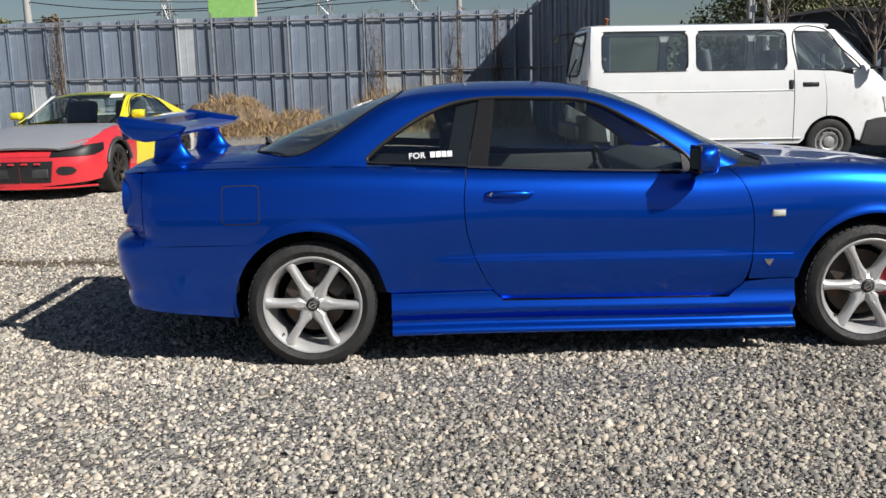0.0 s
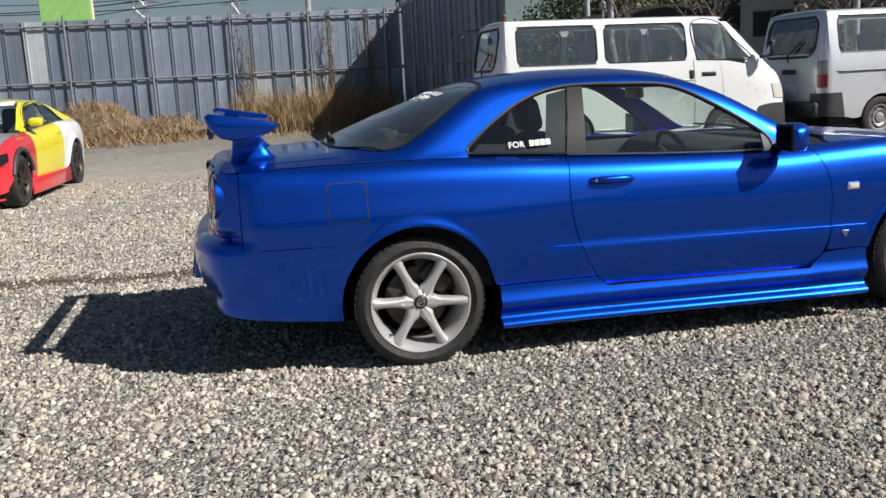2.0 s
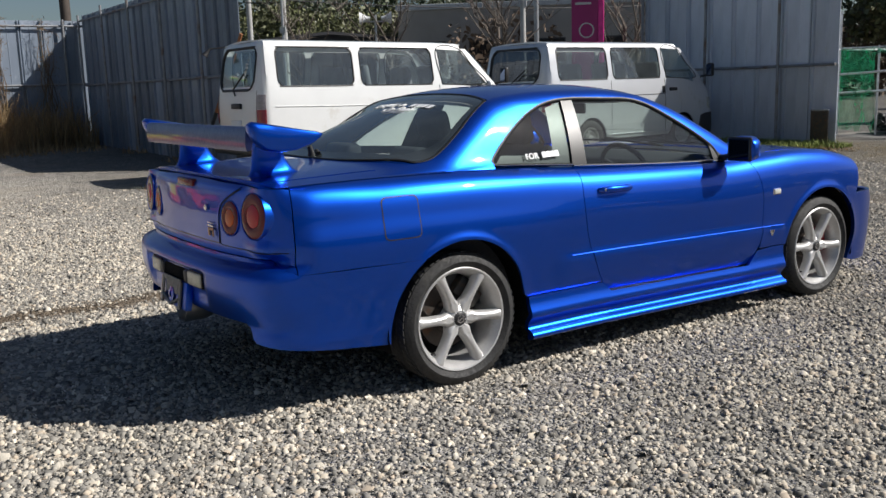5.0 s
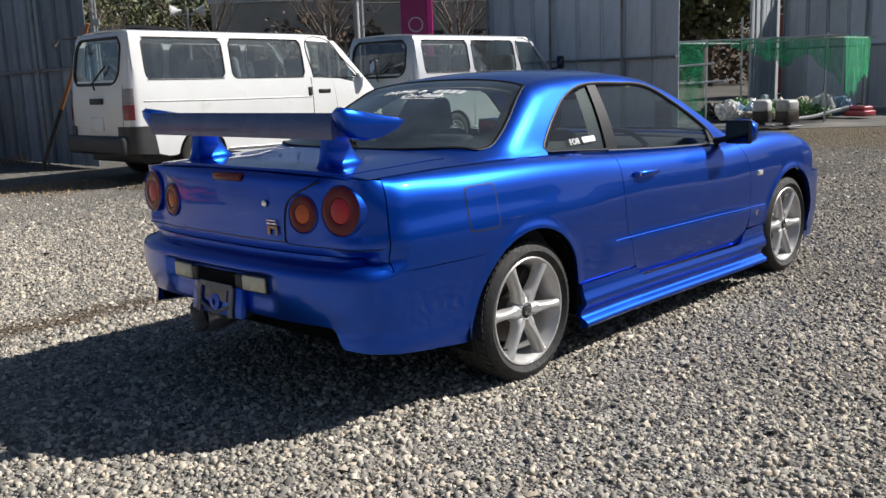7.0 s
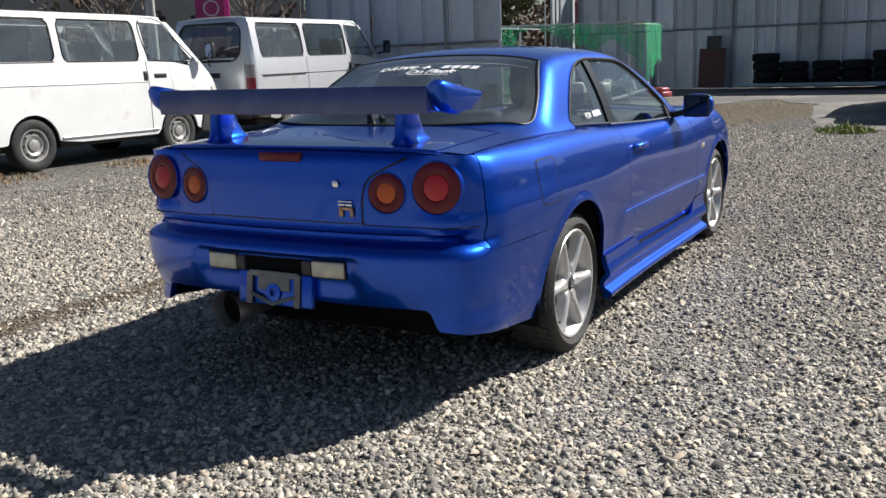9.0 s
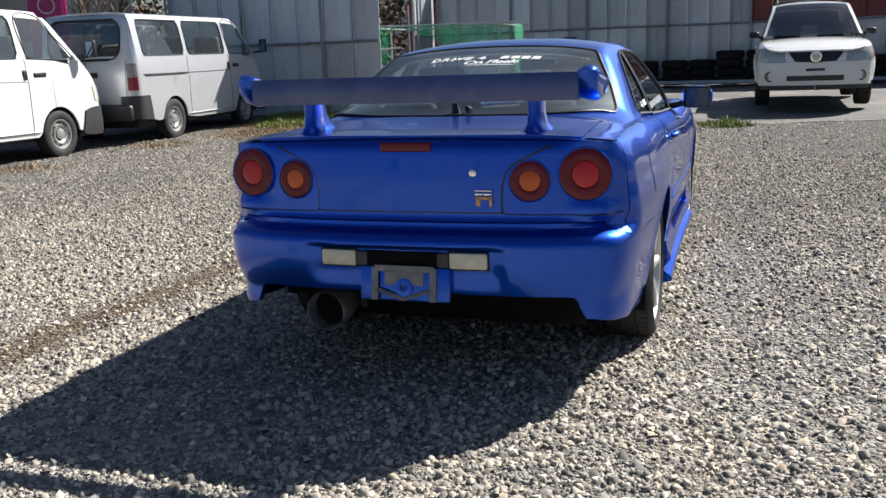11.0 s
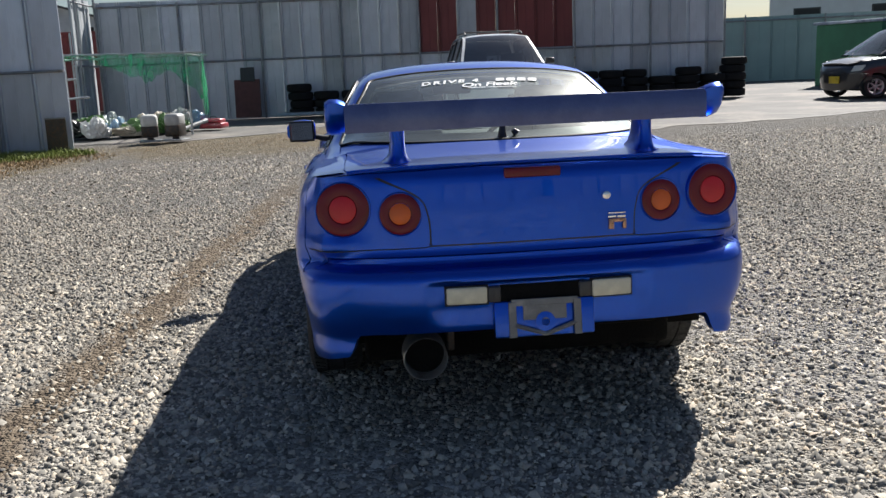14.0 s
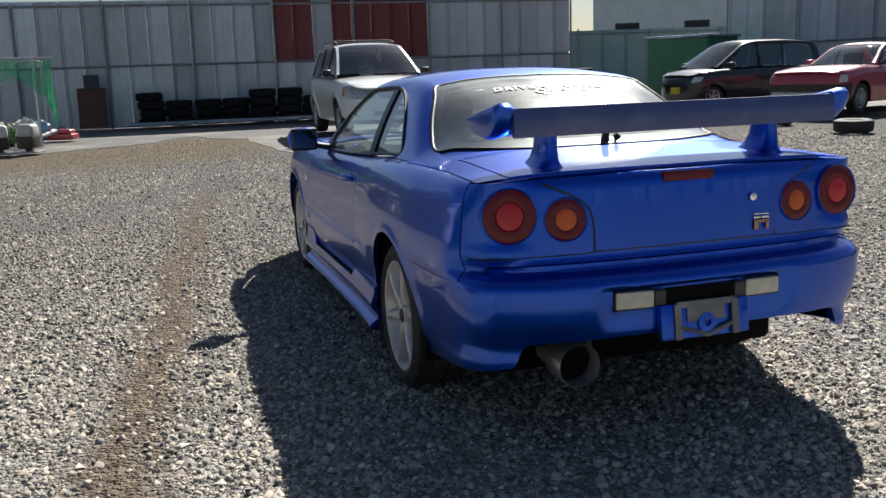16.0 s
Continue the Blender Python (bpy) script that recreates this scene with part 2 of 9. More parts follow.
def frames_along(pts):
    pts = [Vector(p) for p in pts]
    out = []
    up = None
    for i, p in enumerate(pts):
        d = (pts[min(i + 1, len(pts) - 1)] - pts[max(i - 1, 0)]).normalized()
        if up is None:
            up = Vector((0, 0, 1)) if abs(d.z) < 0.9 else Vector((1, 0, 0))
        side = d.cross(up).normalized()
        up = side.cross(d).normalized()
        out.append((p, side, up))
    return out


def tube(pts, r, n=8, bm=None, caps=True, flat=1.0):
    """A round (or flattened) bar along points; r may be a list."""
    b = bmesh.new()
    rings = []
    for i, (p, s, u) in enumerate(frames_along(pts)):
        rad = r[i] if isinstance(r, (list, tuple)) else r
        rings.append([b.verts.new(p + s * math.cos(a) * rad + u * math.sin(a) * rad * flat) for a in [2 * math.pi * k / n for k in range(n)]])
    for a, c in zip(rings, rings[1:]):
        for k in range(n):
            b.faces.new((a[k], a[(k + 1) % n], c[(k + 1) % n], c[k]))
    if caps:
        b.faces.new(rings[0][::-1])
        b.faces.new(rings[-1])
    return add_bm(bm, b)


def lathe(profile, n=48, bm=None, axis="y", closed=False):
    """Turns a profile of (radius, along) round an axis."""
    b = bmesh.new()
    rings = []
    for r, h in profile:
        ring = []
        for k in range(n):
            a = 2 * math.pi * k / n
            c, s = r * math.cos(a), r * math.sin(a)
            ring.append(b.verts.new((c, h, s) if axis == "y" else (c, s, h) if axis == "z" else (h, c, s)))
        rings.append(ring)
    pairs = list(zip(rings, rings[1:])) + ([(rings[-1], rings[0])] if closed else [])
    for a, c in pairs:
        for k in range(n):
            b.faces.new((a[k], a[(k + 1) % n], c[(k + 1) % n], c[k]))
    if not closed:
        for ring, (r, h) in ((rings[0], profile[0]), (rings[-1], profile[-1])):
            if r > 1e-4:
                b.faces.new(ring)
    bmesh.ops.remove_doubles(b, verts=b.verts, dist=1e-5)
    return add_bm(bm, b)


def shift(bm, x=0, y=0, z=0):
    bmesh.ops.translate(bm, verts=bm.verts, vec=(x, y, z))
    return bm


def xform(bm, m):
    bmesh.ops.transform(bm, matrix=m, verts=bm.verts)
    return bm


def poly_prism(pts, depth, axis="y", at=0.0, bevel=0.0, bm=None):
    """A prism from a 2D outline; axis is the way it is thick."""
    b = bmesh.new()
    def v(p, d):
        return (p[0], d, p[1]) if axis == "y" else (d, p[0], p[1]) if axis == "x" else (p[0], p[1], d)
    lo = [b.verts.new(v(p, at)) for p in pts]
    hi = [b.verts.new(v(p, at + depth)) for p in pts]
    n = len(pts)
    b.faces.new(lo[::-1])
    b.faces.new(hi)
    for i in range(n):
        b.faces.new((lo[i], lo[(i + 1) % n], hi[(i + 1) % n], hi[i]))
    if bevel:
        bmesh.ops.bevel(b, geom=b.edges[:], offset=bevel, segments=2, affect="EDGES", profile=0.5)
    return add_bm(bm, b)


def smooth_curve(keys, x):
    """A smooth curve through (x, value) pairs."""
    xs = [k[0] for k in keys]
    vs = [k[1] for k in keys]
    if x <= xs[0]:
        return vs[0]
    if x >= xs[-1]:
        return vs[-1]
    i = max(j for j in range(len(xs) - 1) if xs[j] <= x)
    h = xs[i + 1] - xs[i]
    def slope(j):
        if j == 0:
            return (vs[1] - vs[0]) / (xs[1] - xs[0])
        if j == len(xs) - 1:
            return (vs[-1] - vs[-2]) / (xs[-1] - xs[-2])
        a, b = (vs[j] - vs[j - 1]) / (xs[j] - xs[j - 1]), (vs[j + 1] - vs[j]) / (xs[j + 1] - xs[j])
        return 0 if a * b <= 0 else 2 * a * b / (a + b)
    u = (x - xs[i]) / h
    return (vs[i] * (1 + 2 * u) * (1 - u) ** 2 + slope(i) * h * u * (1 - u) ** 2 + vs[i + 1] * u * u * (3 - 2 * u) + slope(i + 1) * h * u * u * (u - 1))


def ground_z(x, y):
    return 0.012 * max(0.0, math.hypot(x - 0.5, y - 5.0) - 4.0) + 0.03 * math.exp(-((x - 2.6) ** 2 + (y - 13.4) ** 2) / 2.0)


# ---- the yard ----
def east_dark(t):
    """1 over the yard's east half, where darkening is put into the gravel colour, with a ragged soft limit."""
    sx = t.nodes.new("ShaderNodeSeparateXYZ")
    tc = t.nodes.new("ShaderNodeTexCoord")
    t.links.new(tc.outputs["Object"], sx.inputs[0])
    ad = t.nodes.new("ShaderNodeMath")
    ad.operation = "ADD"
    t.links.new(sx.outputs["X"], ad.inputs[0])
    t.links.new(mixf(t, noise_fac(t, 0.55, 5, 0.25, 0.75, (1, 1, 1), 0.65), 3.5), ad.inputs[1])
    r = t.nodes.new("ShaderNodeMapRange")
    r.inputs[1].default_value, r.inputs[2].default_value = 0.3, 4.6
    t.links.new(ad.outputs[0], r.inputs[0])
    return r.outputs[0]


def ground_material():
    m = bpy.data.materials.new("grey_gravel")
    m.use_nodes = True
    t = m.node_tree
    p = t.nodes["Principled BSDF"]
    co = coords(t)
    vo = nd(t, "ShaderNodeTexVoronoi", Scale=42.0)
    t.links.new(co, vo.inputs["Vector"])
    v2 = nd(t, "ShaderNodeTexVoronoi", Scale=95.0)
    t.links.new(co, v2.inputs["Vector"])
    sep = t.nodes.new("ShaderNodeSeparateColor")
    t.links.new(vo.outputs["Color"], sep.inputs[0])
    ramp = t.nodes.new("ShaderNodeValToRGB")
    e = ramp.color_ramp.elements
    e[0].position, e[0].color = 0.0, (0.10, 0.097, 0.092, 1)
    e[1].position, e[1].color = 1.0, (0.60, 0.57, 0.51, 1)
    k = e.new(0.45)
    k.color = (0.25, 0.243, 0.23, 1)
    k = e.new(0.75)
    k.color = (0.40, 0.38, 0.34, 1)
    t.links.new(sep.outputs[0], ramp.inputs[0])
    c = mixc(t, noise_fac(t, 0.5, 5, 0.42, 0.62), ramp.outputs[0], (0.22, 0.205, 0.18), "MIX")
    c2 = mixc(t, 0.45, ramp.outputs[0], c)
    soil = noise_fac(t, 0.9, 6, 0.50, 0.66, (1.0, 1.0, 1.0), 0.7)
    c3 = mixc(t, mixf(t, soil, 0.7), c2, (0.34, 0.29, 0.225))
    def blob(cx, cy, rx, ry, soft=0.5):
        """1 inside an ellipse of the plan, with a ragged soft rim."""
        mp = t.nodes.new("ShaderNodeMapping")
        mp.inputs["Location"].default_value = (-cx / rx, -cy / ry, 0)
        mp.inputs["Scale"].default_value = (1 / rx, 1 / ry, 0)
        tc = t.nodes.new("ShaderNodeTexCoord")
        t.links.new(tc.outputs["Object"], mp.inputs["Vector"])
        ln = t.nodes.new("ShaderNodeVectorMath")
        ln.operation = "LENGTH"
        t.links.new(mp.outputs[0], ln.inputs[0])
        ad = t.nodes.new("ShaderNodeMath")
        ad.operation = "ADD"
        t.links.new(ln.outputs["Value"], ad.inputs[0])
        t.links.new(mixf(t, noise_fac(t, 1.6, 6, 0.0, 1.0, (1, 1, 1), 0.7), 1.1), ad.inputs[1])
        r = t.nodes.new("ShaderNodeMapRange")
        r.inputs[1].default_value, r.inputs[2].default_value = 1.55, 1.55 - soft
        t.links.new(ad.outputs[0], r.inputs[0])
        return r.outputs[0]
    c3 = mixc(t, mixf(t, noise_fac(t, 7.0, 5, 0.42, 0.62), 0.42), c3, (0.13, 0.122, 0.11))
    c3 = mixc(t, mixf(t, noise_fac(t, 16.0, 4, 0.56, 0.70), 0.45), c3, (0.58, 0.54, 0.46))
    turf = mixc(t, noise_fac(t, 9.0, 5, 0.35, 0.65), (0.20, 0.15, 0.075), (0.36, 0.28, 0.145))
    for q in ((12.2, 8.0, 3.2, 3.0), (13.2, 6.0, 2.8, 1.5), (9.8, 11.3, 3.2, 1.7)):
        c3 = mixc(t, mixf(t, blob(*q), 0.85), c3, turf)
    c3 = mixc(t, mixf(t, blob(-5.0, 13.0, 8.0, 9.5, 0.9), 0.75), c3, (0.54, 0.49, 0.415))
    c3 = mixc(t, mixf(t, east_dark(t), 0.62), c3, (0.105, 0.100, 0.092))
    earth = mixc(t, noise_fac(t, 14.0, 5, 0.35, 0.65), (0.10, 0.078, 0.058), (0.235, 0.19, 0.14))
    dp = t.nodes.new("ShaderNodeVectorMath")
    dp.operation = "DOT_PRODUCT"
    dp.inputs[1].default_value = (0.057, 1.0, 0.0)
    tc = t.nodes.new("ShaderNodeTexCoord")
    t.links.new(tc.outputs["Object"], dp.inputs[0])
    sb_ = t.nodes.new("ShaderNodeMath")
    sb_.operation = "SUBTRACT"
    t.links.new(dp.outputs["Value"], sb_.inputs[0])
    sb_.inputs[1].default_value = 6.91
    ab = t.nodes.new("ShaderNodeMath")
    ab.operation = "ABSOLUTE"
    t.links.new(sb_.outputs[0], ab.inputs[0])
    ad = t.nodes.new("ShaderNodeMath")
    ad.operation = "ADD"
    t.links.new(ab.outputs[0], ad.inputs[0])
    t.links.new(mixf(t, noise_fac(t, 3.0, 5, 0.3, 0.7), 0.14), ad.inputs[1])
    r = t.nodes.new("ShaderNodeMapRange")
    r.inputs[1].default_value, r.inputs[2].default_value = 0.32, 0.16
    t.links.new(ad.outputs[0], r.inputs[0])
    near = t.nodes.new("ShaderNodeMath")
    near.operation = "MULTIPLY"
    t.links.new(r.outputs[0], near.inputs[0])
    t.links.new(blob(0.0, 6.9, 7.5, 5.0), near.inputs[1])
    c3 = mixc(t, near.outputs[0], c3, earth)
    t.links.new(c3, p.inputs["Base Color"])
    p.inputs["Roughness"].default_value = 0.85
    p.inputs["Specular IOR Level"].default_value = 0.08
    add = t.nodes.new("ShaderNodeMath")
    add.operation = "ADD"
    t.links.new(vo.outputs["Distance"], add.inputs[0])
    t.links.new(mixf(t, v2.outputs["Distance"], 0.5), add.inputs[1])
    inv = mixf(t, add.outputs[0], -1.0)
    t.links.new(bump(t, inv, 0.9, 0.03), p.inputs["Normal"])
    return m


M["gravel"] = ground_material()


def ground_grid():
    """The yard's ground: fine near the car, coarse to the horizon."""
    def axis(c, a, b):
        near = list(np.arange(a, b, 0.8))
        far = [c * 0 + v for v in (30, 45, 70, 120, 250, 600, 1500, 3000)]
        return [-v for v in far[::-1]] + near + far
    xs, ys = axis(0, -24, 28), axis(0, -24, 28)
    verts = [(x, y, ground_z(x, y) if math.hypot(x, y) < 40 else 0.4) for y in ys for x in xs]
    n = len(xs)
    faces = [(j * n + i, j * n + i + 1, (j + 1) * n + i + 1, (j + 1) * n + i) for j in range(len(ys) - 1) for i in range(n - 1)]
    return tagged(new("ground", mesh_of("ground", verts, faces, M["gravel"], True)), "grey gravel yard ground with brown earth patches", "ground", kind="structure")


ground_grid()


def sheet_mesh(name, w, h, material, rib=0.035):
    """One steel sheet with a folded double rib along its edge."""
    prof = [(0, 0), (0.012, 0), (0.02, rib), (0.042, rib), (0.05, 0.006), (0.066, 0.006), (0.074, rib), (0.096, rib), (0.104, 0), (w * 0.55, 0.0), (w * 0.56, 0.006), (w * 0.58, 0.006), (w * 0.59, 0), (w - 0.004, 0)]
    rows = [0, h * 0.5, h]
    vs = [(u, -d, z) for z in rows for u, d in prof] + [(u, -d + 0.012, z) for z in rows for u, d in prof]
    n = len(prof)
    k = n * len(rows)
    fs = []
    for j in range(len(rows) - 1):
        for i in range(n - 1):
            a = j * n + i
            fs.append((a, a + 1, a + n + 1, a + n))
            fs.append((k + a, k + a + n, k + a + n + 1, k + a + 1))
    for i in range(n - 1):
        fs.append((i + 1, i, k + i, k + i + 1))
        a = (len(rows) - 1) * n + i
        fs.append((a, a + 1, k + a + 1, k + a))
    for j in range(len(rows) - 1):
        for i in (0, n - 1):
            a = j * n + i
            fs.append((a, a + n, k + a + n, k + a))
    return mesh_of(name, vs, fs, material)


def sheet_fence(name, label, a, b, z0, heights, material, w=0.5, posts=4, red=(), special=None, rib=0.035):
    """A fence of upright steel sheets in tiers, with pipe rails and posts on its front (to the right of a to b)."""
    a, b = Vector((*a, 0)), Vector((*b, 0))
    d = b - a
    ln = d.length
    ang = math.atan2(d.y, d.x)
    root = thing(name, label, "fence", Matrix.Translation((a.x, a.y, z0)) @ Matrix.Rotation(ang, 4, "Z"), kind="structure")
    n = int(round(ln / w))
    w = ln / n
    z = 0.0
    rnd = random.Random(len(name) + n)
    for tier, h in enumerate(heights):
        me = sheet_mesh("sheet", w, h, None, rib)
        variants = {}
        for i in range(n):
            mt = material
            if tier and any(lo <= i * w < hi for lo, hi in red):
                mt = M["fence_red"]
            elif special and rnd.random() < special:
                mt = M["fence_pale"]
            if mt.name not in variants:
                c = me.copy()
                c.materials.append(mt)
                variants[mt.name] = c
            o = new("sheet", variants[mt.name])
            o.parent = root
            o.location = (i * w, rnd.uniform(-0.006, 0.006), z)
            o.rotation_euler = (rnd.uniform(-0.004, 0.004), 0, rnd.uniform(-0.004, 0.004))
        z += h - 0.03
    tops = [0.0]
    for h in heights:
        tops.append(tops[-1] + h - 0.03)
    for zz in tops[1:]:
        zr = zz - (0.10 if zz == tops[-1] else 0.0)
        part("rail", tube([(0, -0.075, zr), (ln * 0.33, -0.075, zr + 0.008), (ln * 0.66, -0.075, zr - 0.006), (ln, -0.075, zr)], 0.026, 8), M["pipe"], root, smooth=40)
    step = w * posts
    k = int(ln / step)
    for i in range(k + 1):
        x = min(i * step + 0.02, ln - 0.02)
        part("post", tube([(x, -0.125, -0.1), (x + rnd.uniform(-0.01, 0.01), -0.125, tops[-1] + rnd.uniform(-0.05, 0.18))], 0.028, 8), M["pipe"], root, smooth=40)
    return root


sheet_fence("fence_north", "tall weathered grey corrugated steel sheet fence with rusty pipe rails", (-24.0, 24.9), (2.35, 24.9), 0.16, (1.52, 1.50), M["fence"], posts=4, special=0.12)
sheet_fence("fence_west_return", "dark shaded steel sheet fence return behind the vans", (2.35, 24.8), (2.72, 15.5), 0.12, (1.52, 1.66), M["fence"], posts=4)
sheet_fence("fence_gate_panel", "tall blue-grey steel sheet hoarding beside the silver van", (11.95, 15.6), (11.68, 10.78), 0.08, (1.45, 2.0), M["fence_blue"], w=0.6, posts=3, rib=0.06)
sheet_fence("fence_east", "long weathered steel sheet fence with dull red upper sheets", (19.6, 12.4), (19.6, -3.7), 0.2, (1.50, 1.55), M["fence_light"], posts=4, red=((7.7, 9.0), (9.5, 11.7)), special=0.16, rib=0.05)


# ---- curved panels ----
def lerp2(a, b, t):
    return (a[0] + (b[0] - a[0]) * t, a[1] + (b[1] - a[1]) * t)


def along(pts, t, smooth=True):
    """A point of a 2D line at the share t of its length."""
    seg = [math.dist(p, q) for p, q in zip(pts, pts[1:])]
    tot = sum(seg)
    d = t * tot
    i = 0
    while i < len(seg) - 1 and d > seg[i]:
        d -= seg[i]
        i += 1
    u = min(1, d / seg[i]) if seg[i] else 0
    if not smooth or len(pts) < 3:
        return lerp2(pts[i], pts[i + 1], u)
    p1, p2 = pts[i], pts[i + 1]
    p0 = pts[i - 1] if i else (2 * p1[0] - p2[0], 2 * p1[1] - p2[1])
    p3 = pts[i + 2] if i + 2 < len(pts) else (2 * p2[0] - p1[0], 2 * p2[1] - p1[1])
    return tuple(0.5 * (2 * p1[k] + (p2[k] - p0[k]) * u + (2 * p0[k] - 5 * p1[k] + 4 * p2[k] - p3[k]) * u * u + (3 * p1[k] - p0[k] - 3 * p2[k] + p3[k]) * u ** 3) for k in (0, 1))


def patch(f, bottom, top, left=None, right=None, nu=24, nv=10, fold=0.025, smooth=(True, True, True, True), paired=False, off=0.0):
    """A panel over a 2D outline of four sides, laid on the surface f, its rim folded inwards."""
    left = left or [bottom[0], top[0]]
    right = right or [bottom[-1], top[-1]]
    b = bmesh.new()
    eps = 1e-3
    def at(p):
        q = Vector(f(*p))
        if off or fold:
            n = (Vector(f(p[0] + eps, p[1])) - q).cross(Vector(f(p[0], p[1] + eps)) - q)
            n = n.normalized() if n.length > 1e-12 else Vector((0, 0, 1))
            if n.dot(f.out(q)) < 0:
                n = -n
            return q + n * off, n
        return q, None
    grid = []
    norms = {}
    cs = (bottom[0], bottom[-1], top[0], top[-1])
    for j in range(nv + 1):
        v = j / nv
        row = []
        for i in range(nu + 1):
            u = i / nu
            if paired:
                k = u * (len(bottom) - 1)
                i0 = min(int(k), len(bottom) - 2)
                B, T = lerp2(bottom[i0], bottom[i0 + 1], k - i0), lerp2(top[i0], top[i0 + 1], k - i0)
                p = lerp2(B, T, v)
            else:
                B, T = along(bottom, u, smooth[0]), along(top, u, smooth[1])
                L, R = along(left, v, smooth[2]), along(right, v, smooth[3])
                p = tuple((1 - v) * B[k] + v * T[k] + (1 - u) * L[k] + u * R[k] - ((1 - u) * (1 - v) * cs[0][k] + u * (1 - v) * cs[1][k] + (1 - u) * v * cs[2][k] + u * v * cs[3][k]) for k in (0, 1))
            q, n = at(p)
            vert = b.verts.new(q)
            norms[vert] = n
            row.append(vert)
        grid.append(row)
    for j in range(nv):
        for i in range(nu):
            b.faces.new((grid[j][i], grid[j][i + 1], grid[j + 1][i + 1], grid[j + 1][i]))
    if fold:
        rim = grid[0] + [r[-1] for r in grid[1:]] + grid[-1][-2::-1] + [r[0] for r in grid[-2:0:-1]]
        inner = []
        for vert in rim:
            inner.append(b.verts.new(vert.co - norms[vert] * fold))
        for k in range(len(rim)):
            k2 = (k + 1) % len(rim)
            b.faces.new((rim[k2], rim[k], inner[k], inner[k2]))
    return b


class Surf:
    """A surface as a function of two numbers, and the way out of the body at a point."""
    def __init__(self, fn, out):
        self.fn, self.out = fn, out

    def __call__(self, a, b):
        return self.fn(a, b)


def sstep(a, b, x):
    t = max(0.0, min(1.0, (x - a) / (b - a)))
    return t * t * (3 - 2 * t)


# ---- the blue coupe ----
CAR = pose(-0.681, 5.059, 0.0, 0, 0, 1.7)
PLAN = [(-1.015, 0), (-1.0125, 0.22), (-1.0, 0.42), (-0.977, 0.58), (-0.939, 0.695), (-0.895, 0.760), (-0.826, 0.798), (-0.71, 0.8145), (-0.6, 0.823), (-0.3, 0.842), (0, 0.848), (0.4, 0.845), (0.8, 0.838), (1.5, 0.836), (2.1, 0.842), (2.665, 0.848), (3.0, 0.835), (3.22, 0.795), (3.38, 0.70), (3.47, 0.55), (3.52, 0.3), (3.53, 0)]
PL = [along(PLAN, i / 600) for i in range(601)]
PS = [0.0]
for p_, q_ in zip(PL, PL[1:]):
    PS.append(PS[-1] + math.dist(p_, q_))
S_END = PS[-1]


def plan_at(s):
    """Point, outward normal and the x of the body's plan outline at the length s from the tail's middle."""
    a = abs(s)
    i = min(range(len(PS) - 1), key=lambda k: 0 if PS[k] <= a <= PS[k + 1] else min(abs(PS[k] - a), abs(PS[k + 1] - a)))
    u = (a - PS[i]) / (PS[i + 1] - PS[i])
    p = lerp2(PL[i], PL[i + 1], u)
    i0, i1 = max(0, i - 6), min(len(PL) - 1, i + 7)
    tx, ty = PL[i1][0] - PL[i0][0], PL[i1][1] - PL[i0][1]
    if i < 6:
        ty, tx = ty, tx * (i / 6)
    if i > len(PL) - 8:
        tx = tx * ((len(PL) - 1 - i) / 7)
    ln = math.hypot(tx, ty)
    return p, (-ty / ln, tx / ln)


TAB = [plan_at(S_END * i / 900) for i in range(901)]


def plan_fast(s):
    k = min(899.999, abs(s) / S_END * 900)
    i = int(k)
    u = k - i
    (p0, n0), (p1, n1) = TAB[i], TAB[i + 1]
    return lerp2(p0, p1, u), lerp2(n0, n1, u)


def s_of(x):
    """Length along the outline where the side stands at x."""
    lo, hi = 0.0, S_END
    for _ in range(40):
        mid = (lo + hi) / 2
        if plan_fast(mid)[0][0] < x:
            lo = mid
        else:
            hi = mid
    return lo


SH = [(-0.9, 0.945), (-0.5, 0.952), (0, 0.948), (0.4, 0.935), (0.8, 0.912), (1.4, 0.888), (1.85, 0.876), (2.1, 0.885), (2.4, 0.895), (2.7, 0.882), (3.0, 0.835), (3.3, 0.745), (3.53, 0.62)]
ROUND = [(0, -0.115), (0.008, -0.09), (0.025, -0.064), (0.05, -0.042), (0.09, -0.022), (0.15, -0.008), (0.23, 0.0), (0.40, -0.004), (0.55, -0.02), (0.70, -0.045), (0.85, -0.075)]


def z_sh(x):
    return smooth_curve(SH, x)


REAR = [(0.24, -0.078), (0.28, -0.052), (0.31, -0.040), (0.34, -0.036), (0.375, -0.041), (0.42, -0.026), (0.48, -0.008), (0.54, 0.0), (0.585, 0.0), (0.614, -0.012), (0.632, -0.045), (0.640, -0.078), (0.665, -0.084), (0.672, -0.094), (0.80, -0.094), (0.90, -0.099), (0.93, -0.105), (0.95, -0.120), (0.962, -0.145)]


